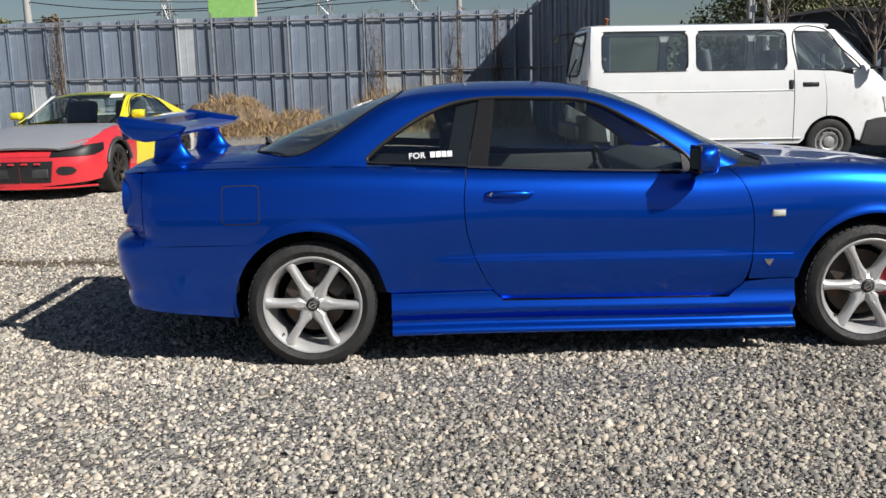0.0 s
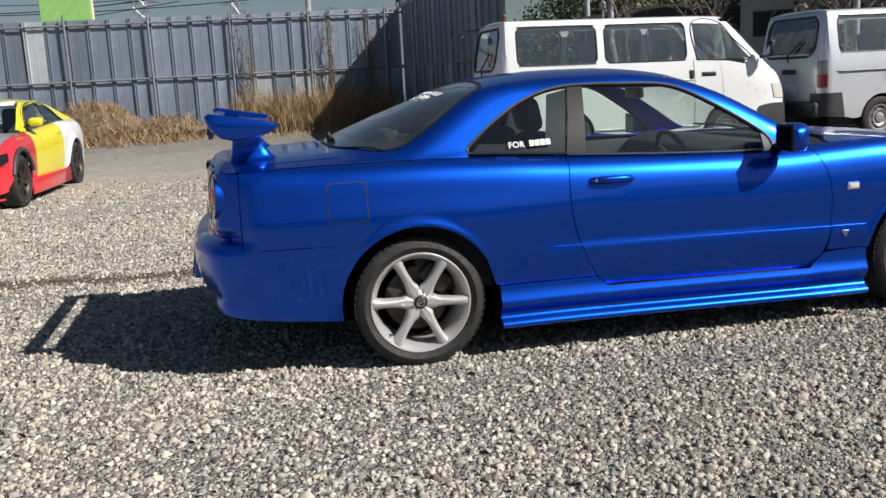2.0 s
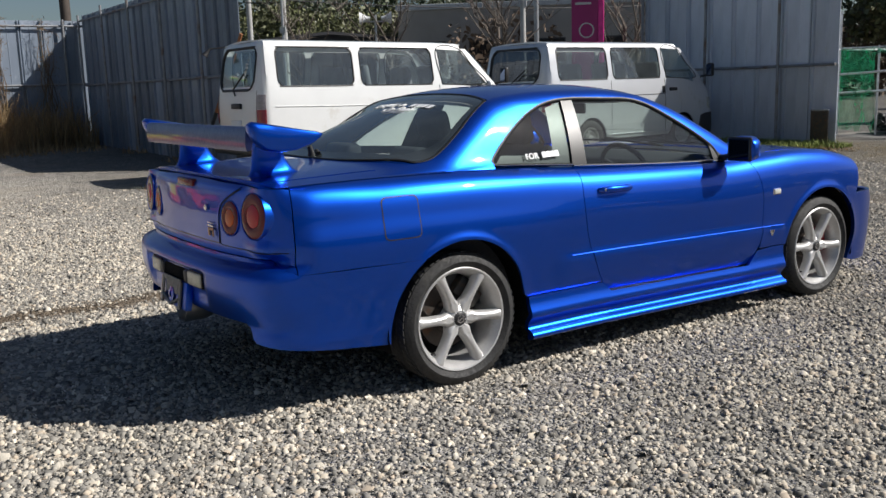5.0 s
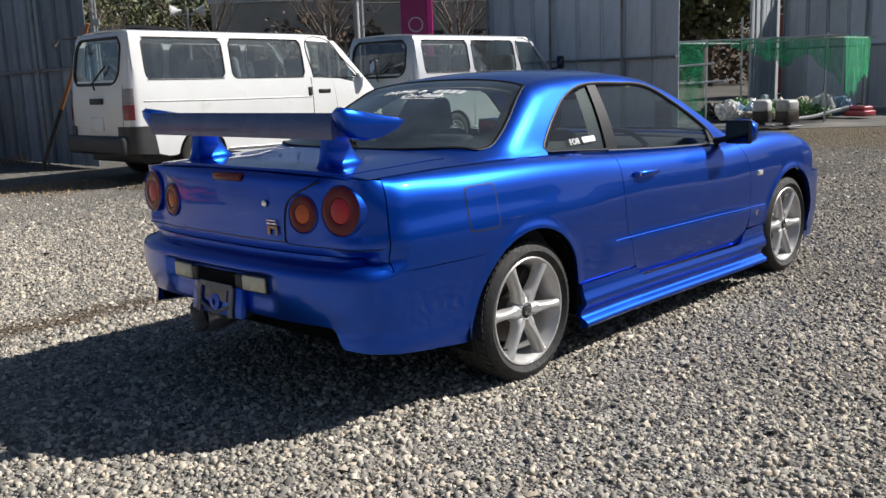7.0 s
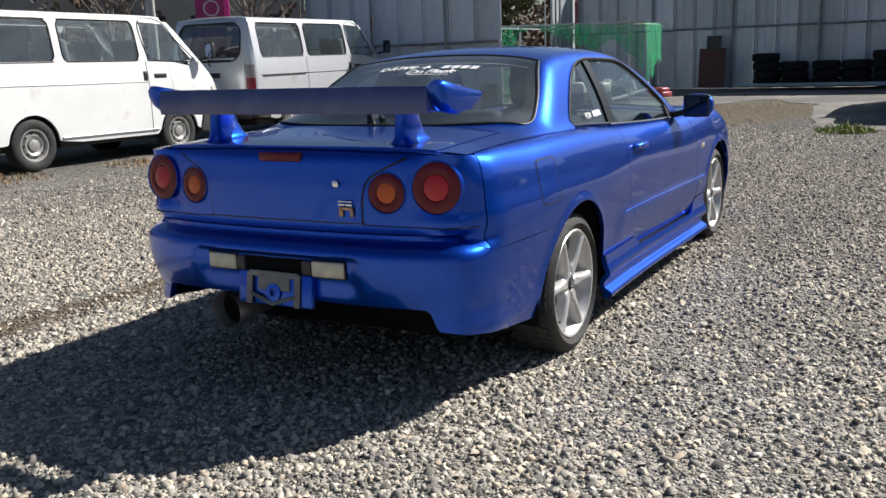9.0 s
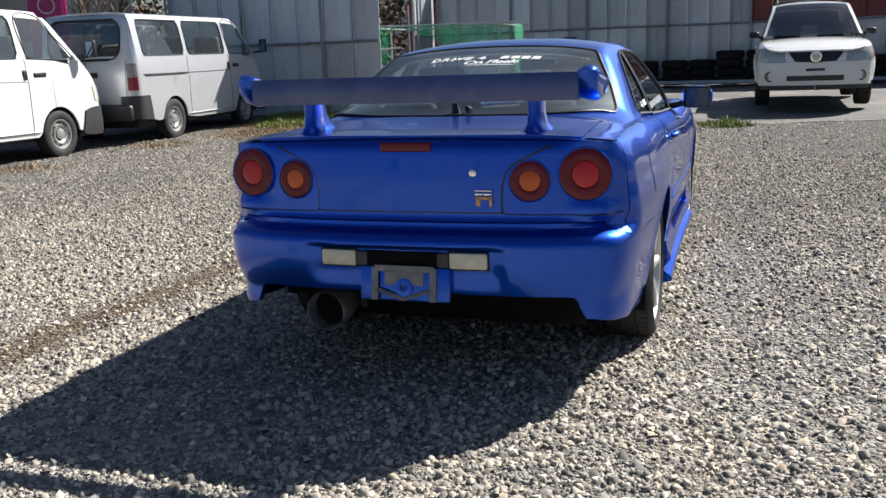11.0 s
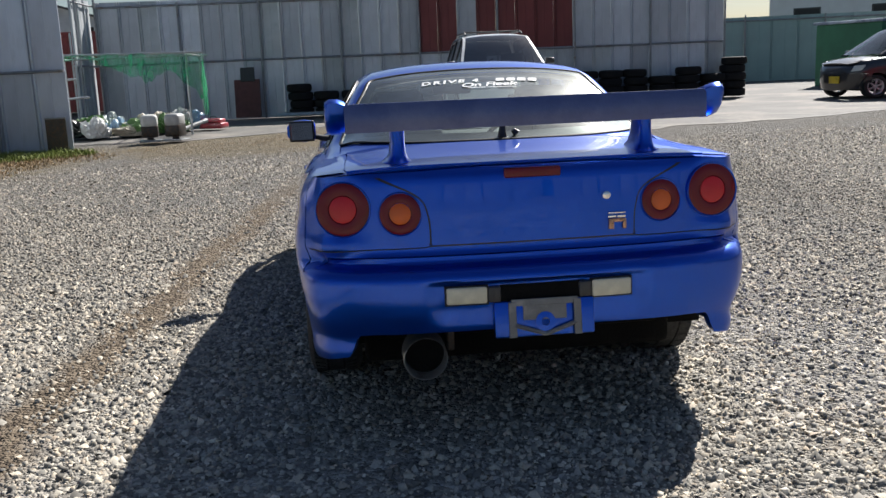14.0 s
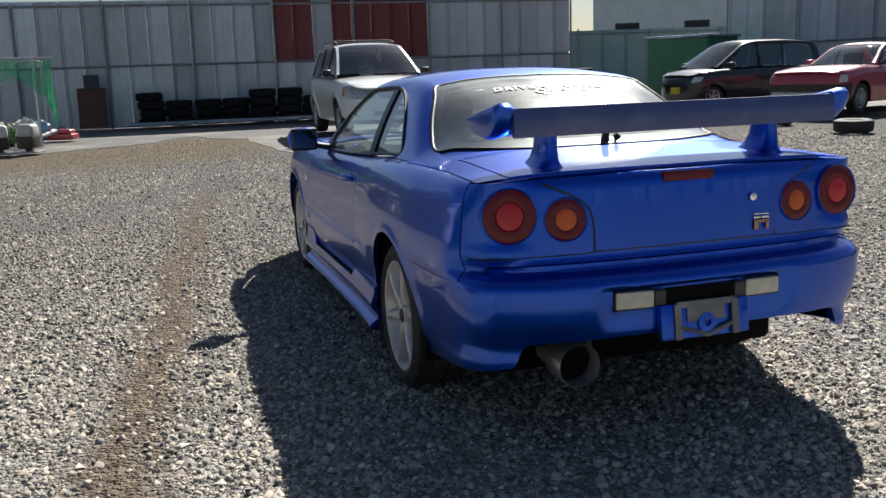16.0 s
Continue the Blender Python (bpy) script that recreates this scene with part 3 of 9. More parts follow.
def body_d(x, y, z):
    side = smooth_curve(ROUND, max(0.0, z_sh(x) - z))
    side *= 1 - 0.28 * sstep(-0.35, -0.72, x) * sstep(0.74, 0.84, z)
    lz = 0.742 - 0.03 * sstep(-0.7, 0.9, x)
    side += 0.011 * sstep(1.0, 0.25, x) * sstep(-0.98, -0.62, x) * sstep(lz + 0.075, lz - 0.075, z) * sstep(0.42, 0.66, z)
    side -= 0.002 * sstep(0.95, 0.4, x) * sstep(-0.98, -0.62, x) * math.exp(-((z - 0.81) / 0.05) ** 2)
    cz = 0.508 - 0.018 * (x - 0.63)
    side += 0.012 * sstep(0.50, 0.64, x) * sstep(2.36, 2.25, x) * sstep(cz + 0.006, cz - 0.008, z) * sstep(cz - 0.22, cz - 0.05, z)
    for cx in (0.0, 2.665):
        rho = math.hypot(x - cx, z - 0.30)
        side += 0.009 * math.exp(-((rho - 0.366) / 0.022) ** 2) * sstep(0.2, 0.4, z)
    side += 0.008 * math.exp(-((z - 0.305) / 0.028) ** 2) * sstep(-0.36, -0.62, x)
    rear = smooth_curve(REAR, z)
    rear *= 1 - 0.5 * sstep(0.56, 0.76, y) * sstep(0.64, 0.70, z)
    rear -= 0.008 * sstep(0.42, 0.68, y) * sstep(0.67, 0.62, z)
    rear -= 0.020 * sstep(0.385, 0.345, y) * sstep(0.590, 0.574, z) * sstep(0.41, 0.49, z)
    rear -= 0.012 * max(0.0, 1 - ((y - 0.70) / 0.12) ** 2) * sstep(0.71, 0.75, z) * sstep(0.955, 0.92, z)
    w = sstep(-0.70, -0.86, x)
    return side * (1 - w) + rear * w if x < 0.5 else side


def body_pt(s, z):
    p, n = plan_fast(s)
    d = body_d(p[0], p[1], z)
    sg = -1 if s < 0 else 1
    return (p[0] + n[0] * d, sg * (p[1] + n[1] * d), z)


def out_side(q):
    return Vector((q.x - min(max(q.x, -0.5), 3.0), q.y, 0.001))


BODY = Surf(body_pt, out_side)


def sided(pts, sg):
    """Side-panel outline in (x, z), turned into (length, z) on one side."""
    return [(sg * s_of(x), z) for x, z in pts]


def green_w(z):
    return 0.728 - 0.36 * (z - 0.90) - 0.47 * (z - 0.90) ** 2


RAIL = [(-0.5, 0.955), (-0.25, 0.960), (-0.11, 0.966), (-0.028, 0.976), (0.055, 1.014), (0.168, 1.090), (0.28, 1.171), (0.40, 1.238), (0.55, 1.262), (0.8, 1.272), (1.1, 1.27), (1.36, 1.243), (1.58, 1.172), (1.85, 1.02), (2.06, 0.90), (2.3, 0.86)]
CROWN = [(-0.5, 0.99), (-0.318, 1.003), (-0.2, 1.060), (-0.075, 1.112), (0.1, 1.176), (0.254, 1.226), (0.41, 1.272), (0.565, 1.302), (0.74, 1.316), (0.9, 1.319), (1.1, 1.317), (1.38, 1.290), (1.6, 1.22), (2.0, 1.02), (2.32, 0.87)]


def z_rail(x):
    return smooth_curve(RAIL, x)


def top_pt(x, y):
    zr, zc = z_rail(x), smooth_curve(CROWN, x)
    yr = green_w(zr)
    return (x, y, zr + (zc - zr) * (1 - min(1.0, abs(y) / yr) ** 2.6))


TOP = Surf(top_pt, lambda q: Vector((0, 0, 1)))
GREEN = {sg: Surf(lambda x, z, sg=sg: (x, sg * green_w(z), z), lambda q, sg=sg: Vector((0, sg, 0.2))) for sg in (-1, 1)}


def roof_side(pairs, sg, n=110):
    """The frame from the rear pillar over the side windows to the windscreen pillar, rolled over into the roof; pairs: low x, low z, x of the rail."""
    b = bmesh.new()
    rows = []
    for i in range(n + 1):
        k = i / n * (len(pairs) - 1)
        j = min(int(k), len(pairs) - 2)
        xl, zl, xu = (pairs[j][m] + (pairs[j + 1][m] - pairs[j][m]) * (k - j) for m in range(3))
        zu = z_rail(xu)
        flare = lambda z: 0.016 * math.exp(-max(0.0, z - 0.945) / 0.028) * sstep(0.34, 0.10, xu)
        side = lambda u: Vector((xu + (xl - xu) * u, green_w(zu + (zl - zu) * u) + flare(zu + (zl - zu) * u), zu + (zl - zu) * u))
        p0 = Vector(top_pt(xu, green_w(zu) - 0.05))
        c = side(0.0)
        ln = max(1e-4, (side(1.0) - c).length)
        u1 = min(1.0, 0.075 / ln)
        p1 = side(u1)
        pts = [p0 * (1 - t) ** 2 + c * 2 * t * (1 - t) + p1 * t * t for t in [q / 7 for q in range(8)]]
        pts += [side(u1 + (1 - u1) * q / 7) for q in range(1, 8)] if u1 < 1 else [p1 + Vector((0, 0, -1e-5 * q)) for q in range(1, 8)]
        rows.append([b.verts.new((p.x, sg * p.y, p.z)) for p in pts])
    for a, c in zip(rows, rows[1:]):
        for m in range(len(a) - 1):
            b.faces.new((a[m], a[m + 1], c[m + 1], c[m]))
    bmesh.ops.remove_doubles(b, verts=b.verts, dist=1e-4)
    return b


DECK_C = [(-0.95, 0.957), (-0.86, 0.972), (-0.5, 0.990), (-0.3, 1.0), (0.0, 1.0)]
HOOD_C = [(2.0, 0.90), (2.3, 0.905), (2.7, 0.895), (3.0, 0.86), (3.3, 0.78), (3.53, 0.63)]


EDGE = []
for s_ in np.linspace(s_of(-0.93), s_of(0.15), 60):
    px_ = plan_fast(s_)[0][0]
    EDGE.append(BODY(s_, z_sh(px_) - 0.0006))


def deck_pt(x, k):
    """The tail deck; k runs from -1 to 1 between the two shoulders."""
    j = min(range(len(EDGE)), key=lambda i: abs(EDGE[i][0] - x))
    j = max(1, min(len(EDGE) - 1, j))
    u = (x - EDGE[j - 1][0]) / (EDGE[j][0] - EDGE[j - 1][0] + 1e-9)
    u = max(0.0, min(1.5, u))
    ye = EDGE[j - 1][1] + (EDGE[j][1] - EDGE[j - 1][1]) * u
    e = z_sh(x)
    return (x, k * ye, e + (smooth_curve(DECK_C, x) - e) * (1 - min(1, abs(k)) ** 3.8))


def hood_pt(x, v):
    c, e = smooth_curve(HOOD_C, x), z_sh(x) - 0.002
    ye = 0.72 if x < 3 else 0.72 - (x - 3) * 0.35
    return (x, v, e + (c - e) * (1 - min(1, abs(v) / ye) ** 2.2))


UP = lambda q: Vector((0, 0, 1))
DECK, HOOD = Surf(deck_pt, UP), Surf(hood_pt, UP)


def arch(cx, r, a0, a1, n=14):
    return [(cx + r * math.cos(radians(a0 + (a1 - a0) * i / n)), 0.30 + r * math.sin(radians(a0 + (a1 - a0) * i / n))) for i in range(n + 1)]


def strip_on(f, pts, r, n=6, flat=0.5, off=0.0, dense=60):
    """A trim bar along a 2D line of a surface."""
    line = [Vector(f(*along(pts, i / dense))) for i in range(dense + 1)]
    if off:
        line = [p + f.out(p).normalized() * off for p in line]
    return tube(line, r, n, flat=flat)


def tyre(parent, R, w, rim, name="tyre", material=None):
    h = w / 2
    prof = [(rim - 0.004, -h * 0.72), (rim + 0.006, -h * 0.84), (rim + (R - rim) * 0.45, -h), (R - 0.022, -h * 0.93), (R - 0.006, -h * 0.82), (R, -h * 0.6), (R, -h * 0.36), (R - 0.006, -h * 0.34), (R - 0.006, -h * 0.28), (R, -h * 0.26), (R, h * 0.26), (R - 0.006, h * 0.28), (R - 0.006, h * 0.34), (R, h * 0.36), (R, h * 0.6), (R - 0.006, h * 0.82), (R - 0.022, h * 0.93), (rim + (R - rim) * 0.45, h), (rim + 0.006, h * 0.84), (rim - 0.004, h * 0.72)]
    return part(name, lathe(prof, 64, closed=True), M["rubber"], parent, smooth=35)


def tread_blocks(parent, R, w, n=56):
    """Slanted tread blocks on the tyre's shoulders."""
    b = bmesh.new()
    for k in range(n):
        a = 2 * math.pi * k / n
        for sg in (-1, 1):
            blk = box((-0.011, sg * w * 0.30 - 0.018, 0), (0.011, sg * w * 0.30 + 0.022, 0.005))
            for v in blk.verts:
                v.co.x += (v.co.y - sg * w * 0.3) * 0.35 * sg
            xform(blk, Matrix.Rotation(a, 4, "Y") @ Matrix.Translation((0, 0, R - 0.003)))
            b = add_bm(b, blk)
    return tagged(part("tread", b, M["rubber"], parent), kind="stuff")


def alloy_wheel(parent, front):
    """A six-spoke alloy wheel, its face towards +y."""
    wh = new("wheel")
    wh.parent = parent
    ty = tyre(wh, 0.303, 0.222, 0.228)
    tread_blocks(ty, 0.303, 0.222)
    rim = [(0.233, 0.082), (0.236, 0.096), (0.232, 0.100), (0.225, 0.098), (0.221, 0.090), (0.212, 0.078), (0.199, 0.045), (0.194, 0.0), (0.192, -0.09), (0.228, -0.10), (0.232, -0.08), (0.222, -0.07), (0.205, 0.0), (0.222, 0.07)]
    part("rim", lathe(rim, 72, closed=True), M["alloy"], wh, smooth=40)
    st = [(0.026, 0.0150, 0.080), (0.05, 0.0280, 0.084), (0.066, 0.0326, 0.085), (0.074, 0.0304, 0.086), (0.084, 0.0255, 0.0875), (0.098, 0.0224, 0.089), (0.12, 0.0207, 0.0905), (0.15, 0.0198, 0.092), (0.175, 0.0207, 0.093), (0.195, 0.0224, 0.094), (0.21, 0.0262, 0.094), (0.222, 0.0290, 0.094)]
    sp = bmesh.new()
    rings = []
    for r, hw, y in st:
        dip = 0.007 * sstep(0.15, 0.075, r)
        sec = [(-hw, -0.045), (-hw * 0.97, -0.012), (-hw * 0.62, -0.001), (-hw * 0.36, 0.0025), (0, 0.0045 - dip), (hw * 0.36, 0.0025), (hw * 0.62, -0.001), (hw * 0.97, -0.012), (hw, -0.045)]
        rings.append([sp.verts.new((u, y + d, math.sqrt(max(0, r * r - u * u)) if r > 0.15 else r)) for u, d in sec])
    for a, c in zip(rings, rings[1:]):
        for k in range(len(a) - 1):
            sp.faces.new((a[k], a[k + 1], c[k + 1], c[k]))
        sp.faces.new((a[-1], a[0], c[0], c[-1]))
    sp.faces.new(rings[-1])
    spoke = part("spoke", sp, M["alloy"], wh, smooth=50)
    for k in range(1, 6):
        o = new("spoke", spoke.data)
        o.parent = wh
        o.rotation_euler = (0, 2 * math.pi * k / 6, 0)
    part("hub", lathe([(0.066, 0.02), (0.066, 0.062), (0.056, 0.076), (0.036, 0.084), (0.033, 0.079), (0.0, 0.079)], 32), M["alloy"], wh, smooth=40)
    part("centre_cap", lathe([(0.031, 0.078), (0.031, 0.084), (0.026, 0.088), (0, 0.089)], 24), M["black_plastic"], wh, "black centre cap", smooth=40)
    emb = lathe([(0.014, 0.0905), (0.019, 0.0905), (0.019, 0.0895), (0.014, 0.0895)], 24, closed=True)
    emb = box((-0.022, 0.089, -0.003), (0.022, 0.0912, 0.003), bm=emb)
    part("emblem", emb, M["chrome"], wh)
    for k in range(6):
        a = 2 * math.pi * (k + 0.5) / 6
        lug = lathe([(0.0085, 0.03), (0.0085, 0.063), (0.006, 0.067), (0, 0.067)], 6)
        shift(lug, 0.041 * math.cos(a), 0, 0.041 * math.sin(a))
        part("lug_nut", lug, M["steel"], wh)
    rd = 0.162 if front else 0.149
    part("brake_disc", lathe([(0.06, 0.02), (0.075, 0.022), (0.077, -0.018), (rd, -0.018), (rd, -0.042), (0.06, -0.042)], 48), M["disc"], wh, smooth=30)
    part("back_plate", lathe([(0.19, -0.08), (0.19, -0.09), (0.0, -0.09)], 40), M["underside"], wh)
    cal = box((0.085, -0.06, -0.075), (0.178, 0.030, 0.075), 0.015)
    xform(cal, Matrix.Rotation(radians(160 if front else 200), 4, "Y"))
    part("caliper", cal, M["red_caliper"] if front else M["dark_metal"], wh, smooth=40)
    vs = tube([(0.198, 0.06, -0.06), (0.19, 0.088, -0.058)], 0.005, 6)
    part("valve", vs, M["black_plastic"], wh)
    return wh


def round_lamp(parent, y, z, R, x, core, nx):
    """A round tail lamp: a dark red ring round a bright core."""
    lp = new("tail_lamp")
    lp.parent = parent
    lp.location = (x, y, z)
    lp.rotation_euler = (0, radians(4), nx)
    part("housing", lathe([(R + 0.002, 0.05), (R + 0.002, -0.002), (R, -0.004), (R - 0.003, -0.002), (R - 0.003, 0.05)], 48, axis="x"), M["blue"], lp, smooth=40)
    part("outer_lens", lathe([(R - 0.003, 0.012), (R - 0.004, -0.001), (R * 0.86, -0.005), (R * 0.58, -0.006), (R * 0.52, -0.004), (R * 0.50, 0.0)], 48, axis="x"), M["lamp_red"], lp, smooth=40)
    part("core_lens", lathe([(R * 0.50, 0.0), (R * 0.49, -0.004), (R * 0.36, -0.008), (R * 0.18, -0.010), (0, -0.0105)], 40, axis="x"), core, lp, smooth=40)
    return lp


def text_part(name, words, size, m, material, parent, label="", shear=0.0, width=1.0, bold=0.0):
    cu = bpy.data.curves.new(name, "FONT")
    cu.body, cu.size, cu.extrude, cu.shear, cu.space_character, cu.offset = words, size, 0.0006, shear, width, bold
    cu.materials.append(material)
    ob = new(name, cu)
    ob.parent = parent
    ob.matrix_local = m
    return tagged(ob, label)


def coupe():
    car = thing("coupe", "glossy blue metallic two-door coupe with large rear wing", "car", CAR)
    B = M["blue"]

    def P(name, bm, material=B, parent=car, label="", ang=55):
        return part(name, bm, material, parent, label, smooth=ang)

    XT = -0.775
    door_rear = [(0.905, 0.300), (0.86, 0.345), (0.80, 0.45), (0.747, 0.60), (0.730, 0.76), (0.748, z_sh(0.748))]
    door_front = [(1.99, 0.282), (2.06, 0.36), (2.090, 0.50), (2.088, 0.68), (2.055, 0.80), (2.0, z_sh(2.0))]
    top_line = lambda a, b, n=8: [(a + (b - a) * i / n, z_sh(a + (b - a) * i / n)) for i in range(n + 1)]
    g = 0.0022
    for sg in (-1, 1):
        S = lambda pts: sided(pts, sg)
        # rear quarter
        ar = arch(0.0, 0.362, 124, 8, 16)
        low = [(XT + g, 0.604), (-0.5, 0.604)] + ar + [(0.372, 0.346), (0.6, 0.346), (0.862 - g, 0.346)]
        rear_edge = [(x - g, z) for x, z in door_rear[1:]]
        P("rear_quarter_panel", patch(BODY, S(low), S(top_line(XT + g, 0.748 - g)), S([(XT + g, 0.604), (XT + g, 0.8), (XT + g, z_sh(XT))]), S(rear_edge), 64, 26, smooth=(False, True, False, True)))
        # door
        d = P("door", patch(BODY, S([(0.905 + g, 0.300), (1.4, 0.290), (1.99 - g, 0.282)]), S(top_line(0.748 + g, 2.0 - g)), S([(x + g, z) for x, z in door_rear]), S([(x - g, z) for x, z in door_front]), 44, 28))
        # front fender
        af = arch(2.665, 0.362, 172, 40, 16)
        low = [(2.075 + g, 0.362), (2.20, 0.362), (2.302, 0.362)] + af + [(2.98, 0.535)]
        P("front_fender", patch(BODY, S(low), S(top_line(2.0 + g, 3.1)), S([(2.075, 0.362)] + [(x + g, z) for x, z in door_front[2:]]), S([(2.98, 0.535), (3.06, 0.68), (3.1, z_sh(3.1))]), 48, 22, smooth=(False, True, True, True)))
        # front bumper half
        fb = arch(2.665, 0.362, 38, -20, 8)
        se = sg * (S_END - 0.001)
        P("front_bumper", patch(BODY, S([(3.01, 0.19), (3.2, 0.165)]) + [(se, 0.155)], S([(2.985, 0.53), (3.1, 0.60)]) + [(se, 0.56)], S(fb[::-1]), None, 36, 16))
        # side skirt
        def skirt(x, z, sg=sg):
            p = plan_fast(s_of(x))[0]
            dd = smooth_curve([(0.135, -0.03), (0.14, 0.004), (0.150, 0.021), (0.164, 0.019), (0.178, 0.004), (0.190, -0.018), (0.205, -0.020), (0.232, -0.004), (0.248, 0.010), (0.262, 0.012), (0.285, 0.004), (0.315, -0.006), (0.345, -0.010), (0.37, -0.010)], z - 0.02 * sstep(0.4, 2.3, x) * -1)
            return (x, sg * (p[1] + dd), z)
        SK = Surf(skirt, lambda q, sg=sg: Vector((0, sg, 0.01)))
        tops = [(0.376, 0.342), (0.6, 0.342), (0.855, 0.342), (0.905, 0.294), (1.4, 0.285), (1.98, 0.277), (2.062, 0.348), (2.18, 0.357), (2.296, 0.357)]
        P("side_skirt", patch(SK, [(0.376, 0.136), (0.6, 0.135), (0.855, 0.133), (0.95, 0.132), (1.4, 0.128), (1.95, 0.123), (2.05, 0.122), (2.18, 0.121), (2.296, 0.12)], tops, nu=64, nv=22, paired=True))
        # fuel lid on the right side
        if sg < 0:
            rr = lambda x0, x1, z0, z1, q=0.02: ([(x0, z0 + q), (x0 + q * 0.3, z0 + q * 0.3), (x0 + q, z0), (x1 - q, z0), (x1 - q * 0.3, z0 + q * 0.3), (x1, z0 + q)], [(x0, z1 - q), (x0 + q * 0.3, z1 - q * 0.3), (x0 + q, z1), (x1 - q, z1), (x1 - q * 0.3, z1 - q * 0.3), (x1, z1 - q)])
            lo, hi = rr(-0.3935, -0.2155, 0.6985, 0.8775)
            P("fuel_lid_seam", patch(BODY, S(lo), S(hi), nu=16, nv=10, fold=0.0, off=0.0012, paired=True), M["black_plastic"])
            lo, hi = rr(-0.3886, -0.2204, 0.7034, 0.8726)
            P("fuel_lid", patch(BODY, S(lo), S(hi), nu=16, nv=10, fold=0.001, off=0.0018, paired=True))
        # greenhouse side frame
        pairs = [(-0.36, 0.946, -0.34), (-0.22, 0.947, -0.22), (-0.1, 0.947, -0.12), (0.1, 0.944, 0.02), (0.275, 0.935, 0.14), (0.288, 0.985, 0.20), (0.42, 1.088, 0.33), (0.60, 1.188, 0.50), (0.80, 1.237, 0.80), (1.1, 1.235, 1.1), (1.35, 1.214, 1.36), (1.55, 1.118, 1.58), (1.78, 0.962, 1.85), (1.84, 0.872, 2.06)]
        P("roof_side", roof_side(pairs, sg), ang=70)
        # glass
        q_lo = [(0.292, 0.958), (0.45, 0.946), (0.61, 0.936), (0.757, 0.925)]
        q_hi = [(0.298, 0.988), (0.44, 1.092), (0.62, 1.186), (0.826, 1.230)]
        P("quarter_window", patch(GREEN[sg], q_lo, q_hi, nu=18, nv=8, fold=0.0, off=-0.006), M["glass"])
        g_lo = [(0.850, 0.915), (1.2, 0.898), (1.5, 0.885), (1.80, 0.874)]
        g_hi = [(0.902, 1.230), (1.15, 1.226), (1.37, 1.200), (1.785, 0.958)]
        P("door_window", patch(GREEN[sg], g_lo, g_hi, nu=24, nv=10, fold=0.0, off=-0.006, smooth=(True, False, True, True)), M["glass"])
        P("b_pillar", patch(GREEN[sg], [(0.757, 0.922), (0.850, 0.914)], [(0.826, 1.236), (0.902, 1.236)], nu=6, nv=10, fold=0.012, off=0.002), M["pillar_film"], label="grey film on the pillar")
        P("window_frit", patch(GREEN[sg], [(0.30, 0.957), (0.757, 0.926)], [(0.345, 0.998), (0.765, 0.972)], nu=12, nv=3, fold=0.0, off=-0.009), M["pillar_film"])
        P("window_frit", patch(GREEN[sg], [(0.66, 0.974), (0.765, 0.972)], [(0.715, 1.205), (0.824, 1.228)], nu=4, nv=8, fold=0.0, off=-0.009), M["pillar_film"])
        tr = strip_on(GREEN[sg], [(0.757, 0.926), (0.45, 0.946), (0.30, 0.955), (0.282, 0.975), (0.42, 1.084), (0.60, 1.184), (0.80, 1.233), (1.1, 1.231), (1.35, 1.21), (1.55, 1.115), (1.78, 0.962), (1.83, 0.88)], 0.011, dense=110, flat=0.7)
        P("window_seal", tr, M["black_gloss"])
        P("belt_moulding", strip_on(GREEN[sg], [(0.757, 0.921), (1.2, 0.897), (1.5, 0.884), (1.84, 0.872)], 0.010, off=0.003, flat=0.8), M["black_plastic"])
        gsk = [(1.78, 0.868), (1.84, 0.866), (1.92, 0.866)]
        P("mirror_sail", patch(GREEN[sg], gsk, [(1.772, 0.955), (1.80, 0.94), (1.84, 0.91)], nu=6, nv=6, fold=0.01, off=0.004), M["black_plastic"])
        # shoulder closing strip from the side to the glass
        ins = bmesh.new()
        prev = None
        for i in range(61):
            x = -0.36 + 2.42 * i / 60
            yb = abs(BODY(s_of(x), z_sh(x) - 0.0005)[1])
            a = ins.verts.new((x, sg * (yb + 0.001), z_sh(x)))
            c = ins.verts.new((x, sg * (green_w(z_sh(x) + 0.02) - 0.02), z_sh(x) + 0.004))
            if prev:
                ins.faces.new((prev[0], a, c, prev[1]))
            prev = (a, c)
        P("belt_shelf", ins)
        # door mirror
        mir = new("door_mirror")
        mir.parent = car
        mir.location = (1.83, sg * 0.735, 0.882)
        mir.scale = (0.86, 0.98, 0.97)
        sh = bmesh.new()
        rings = []
        for k, (dy, w, h, xo) in enumerate([(0.085, 0.045, 0.045, 0.0), (0.10, 0.075, 0.062, 0.0), (0.15, 0.088, 0.072, 0.0), (0.21, 0.084, 0.068, -0.006), (0.245, 0.065, 0.052, -0.014), (0.262, 0.03, 0.028, -0.022)]):
            ring = []
            for a in range(20):
                th = 2 * math.pi * a / 20
                cx, cz = math.cos(th), math.sin(th)
                px = (abs(cx) ** 0.5) * (1 if cx > 0 else -1) * w * (0.9 if cx > 0 else 0.55)
                pz = (abs(cz) ** 0.5) * (1 if cz > 0 else -1) * h
                ring.append(sh.verts.new((px + xo, sg * dy, 0.062 + pz)))
            rings.append(ring)
        for a, c in zip(rings, rings[1:]):
            for k in range(20):
                sh.faces.new((a[k], a[(k + 1) % 20], c[(k + 1) % 20], c[k]))
        sh.faces.new(rings[0])
        sh.faces.new(rings[-1])
        part("mirror_shell", sh, B if sg < 0 else M["blue"], mir, smooth=60)
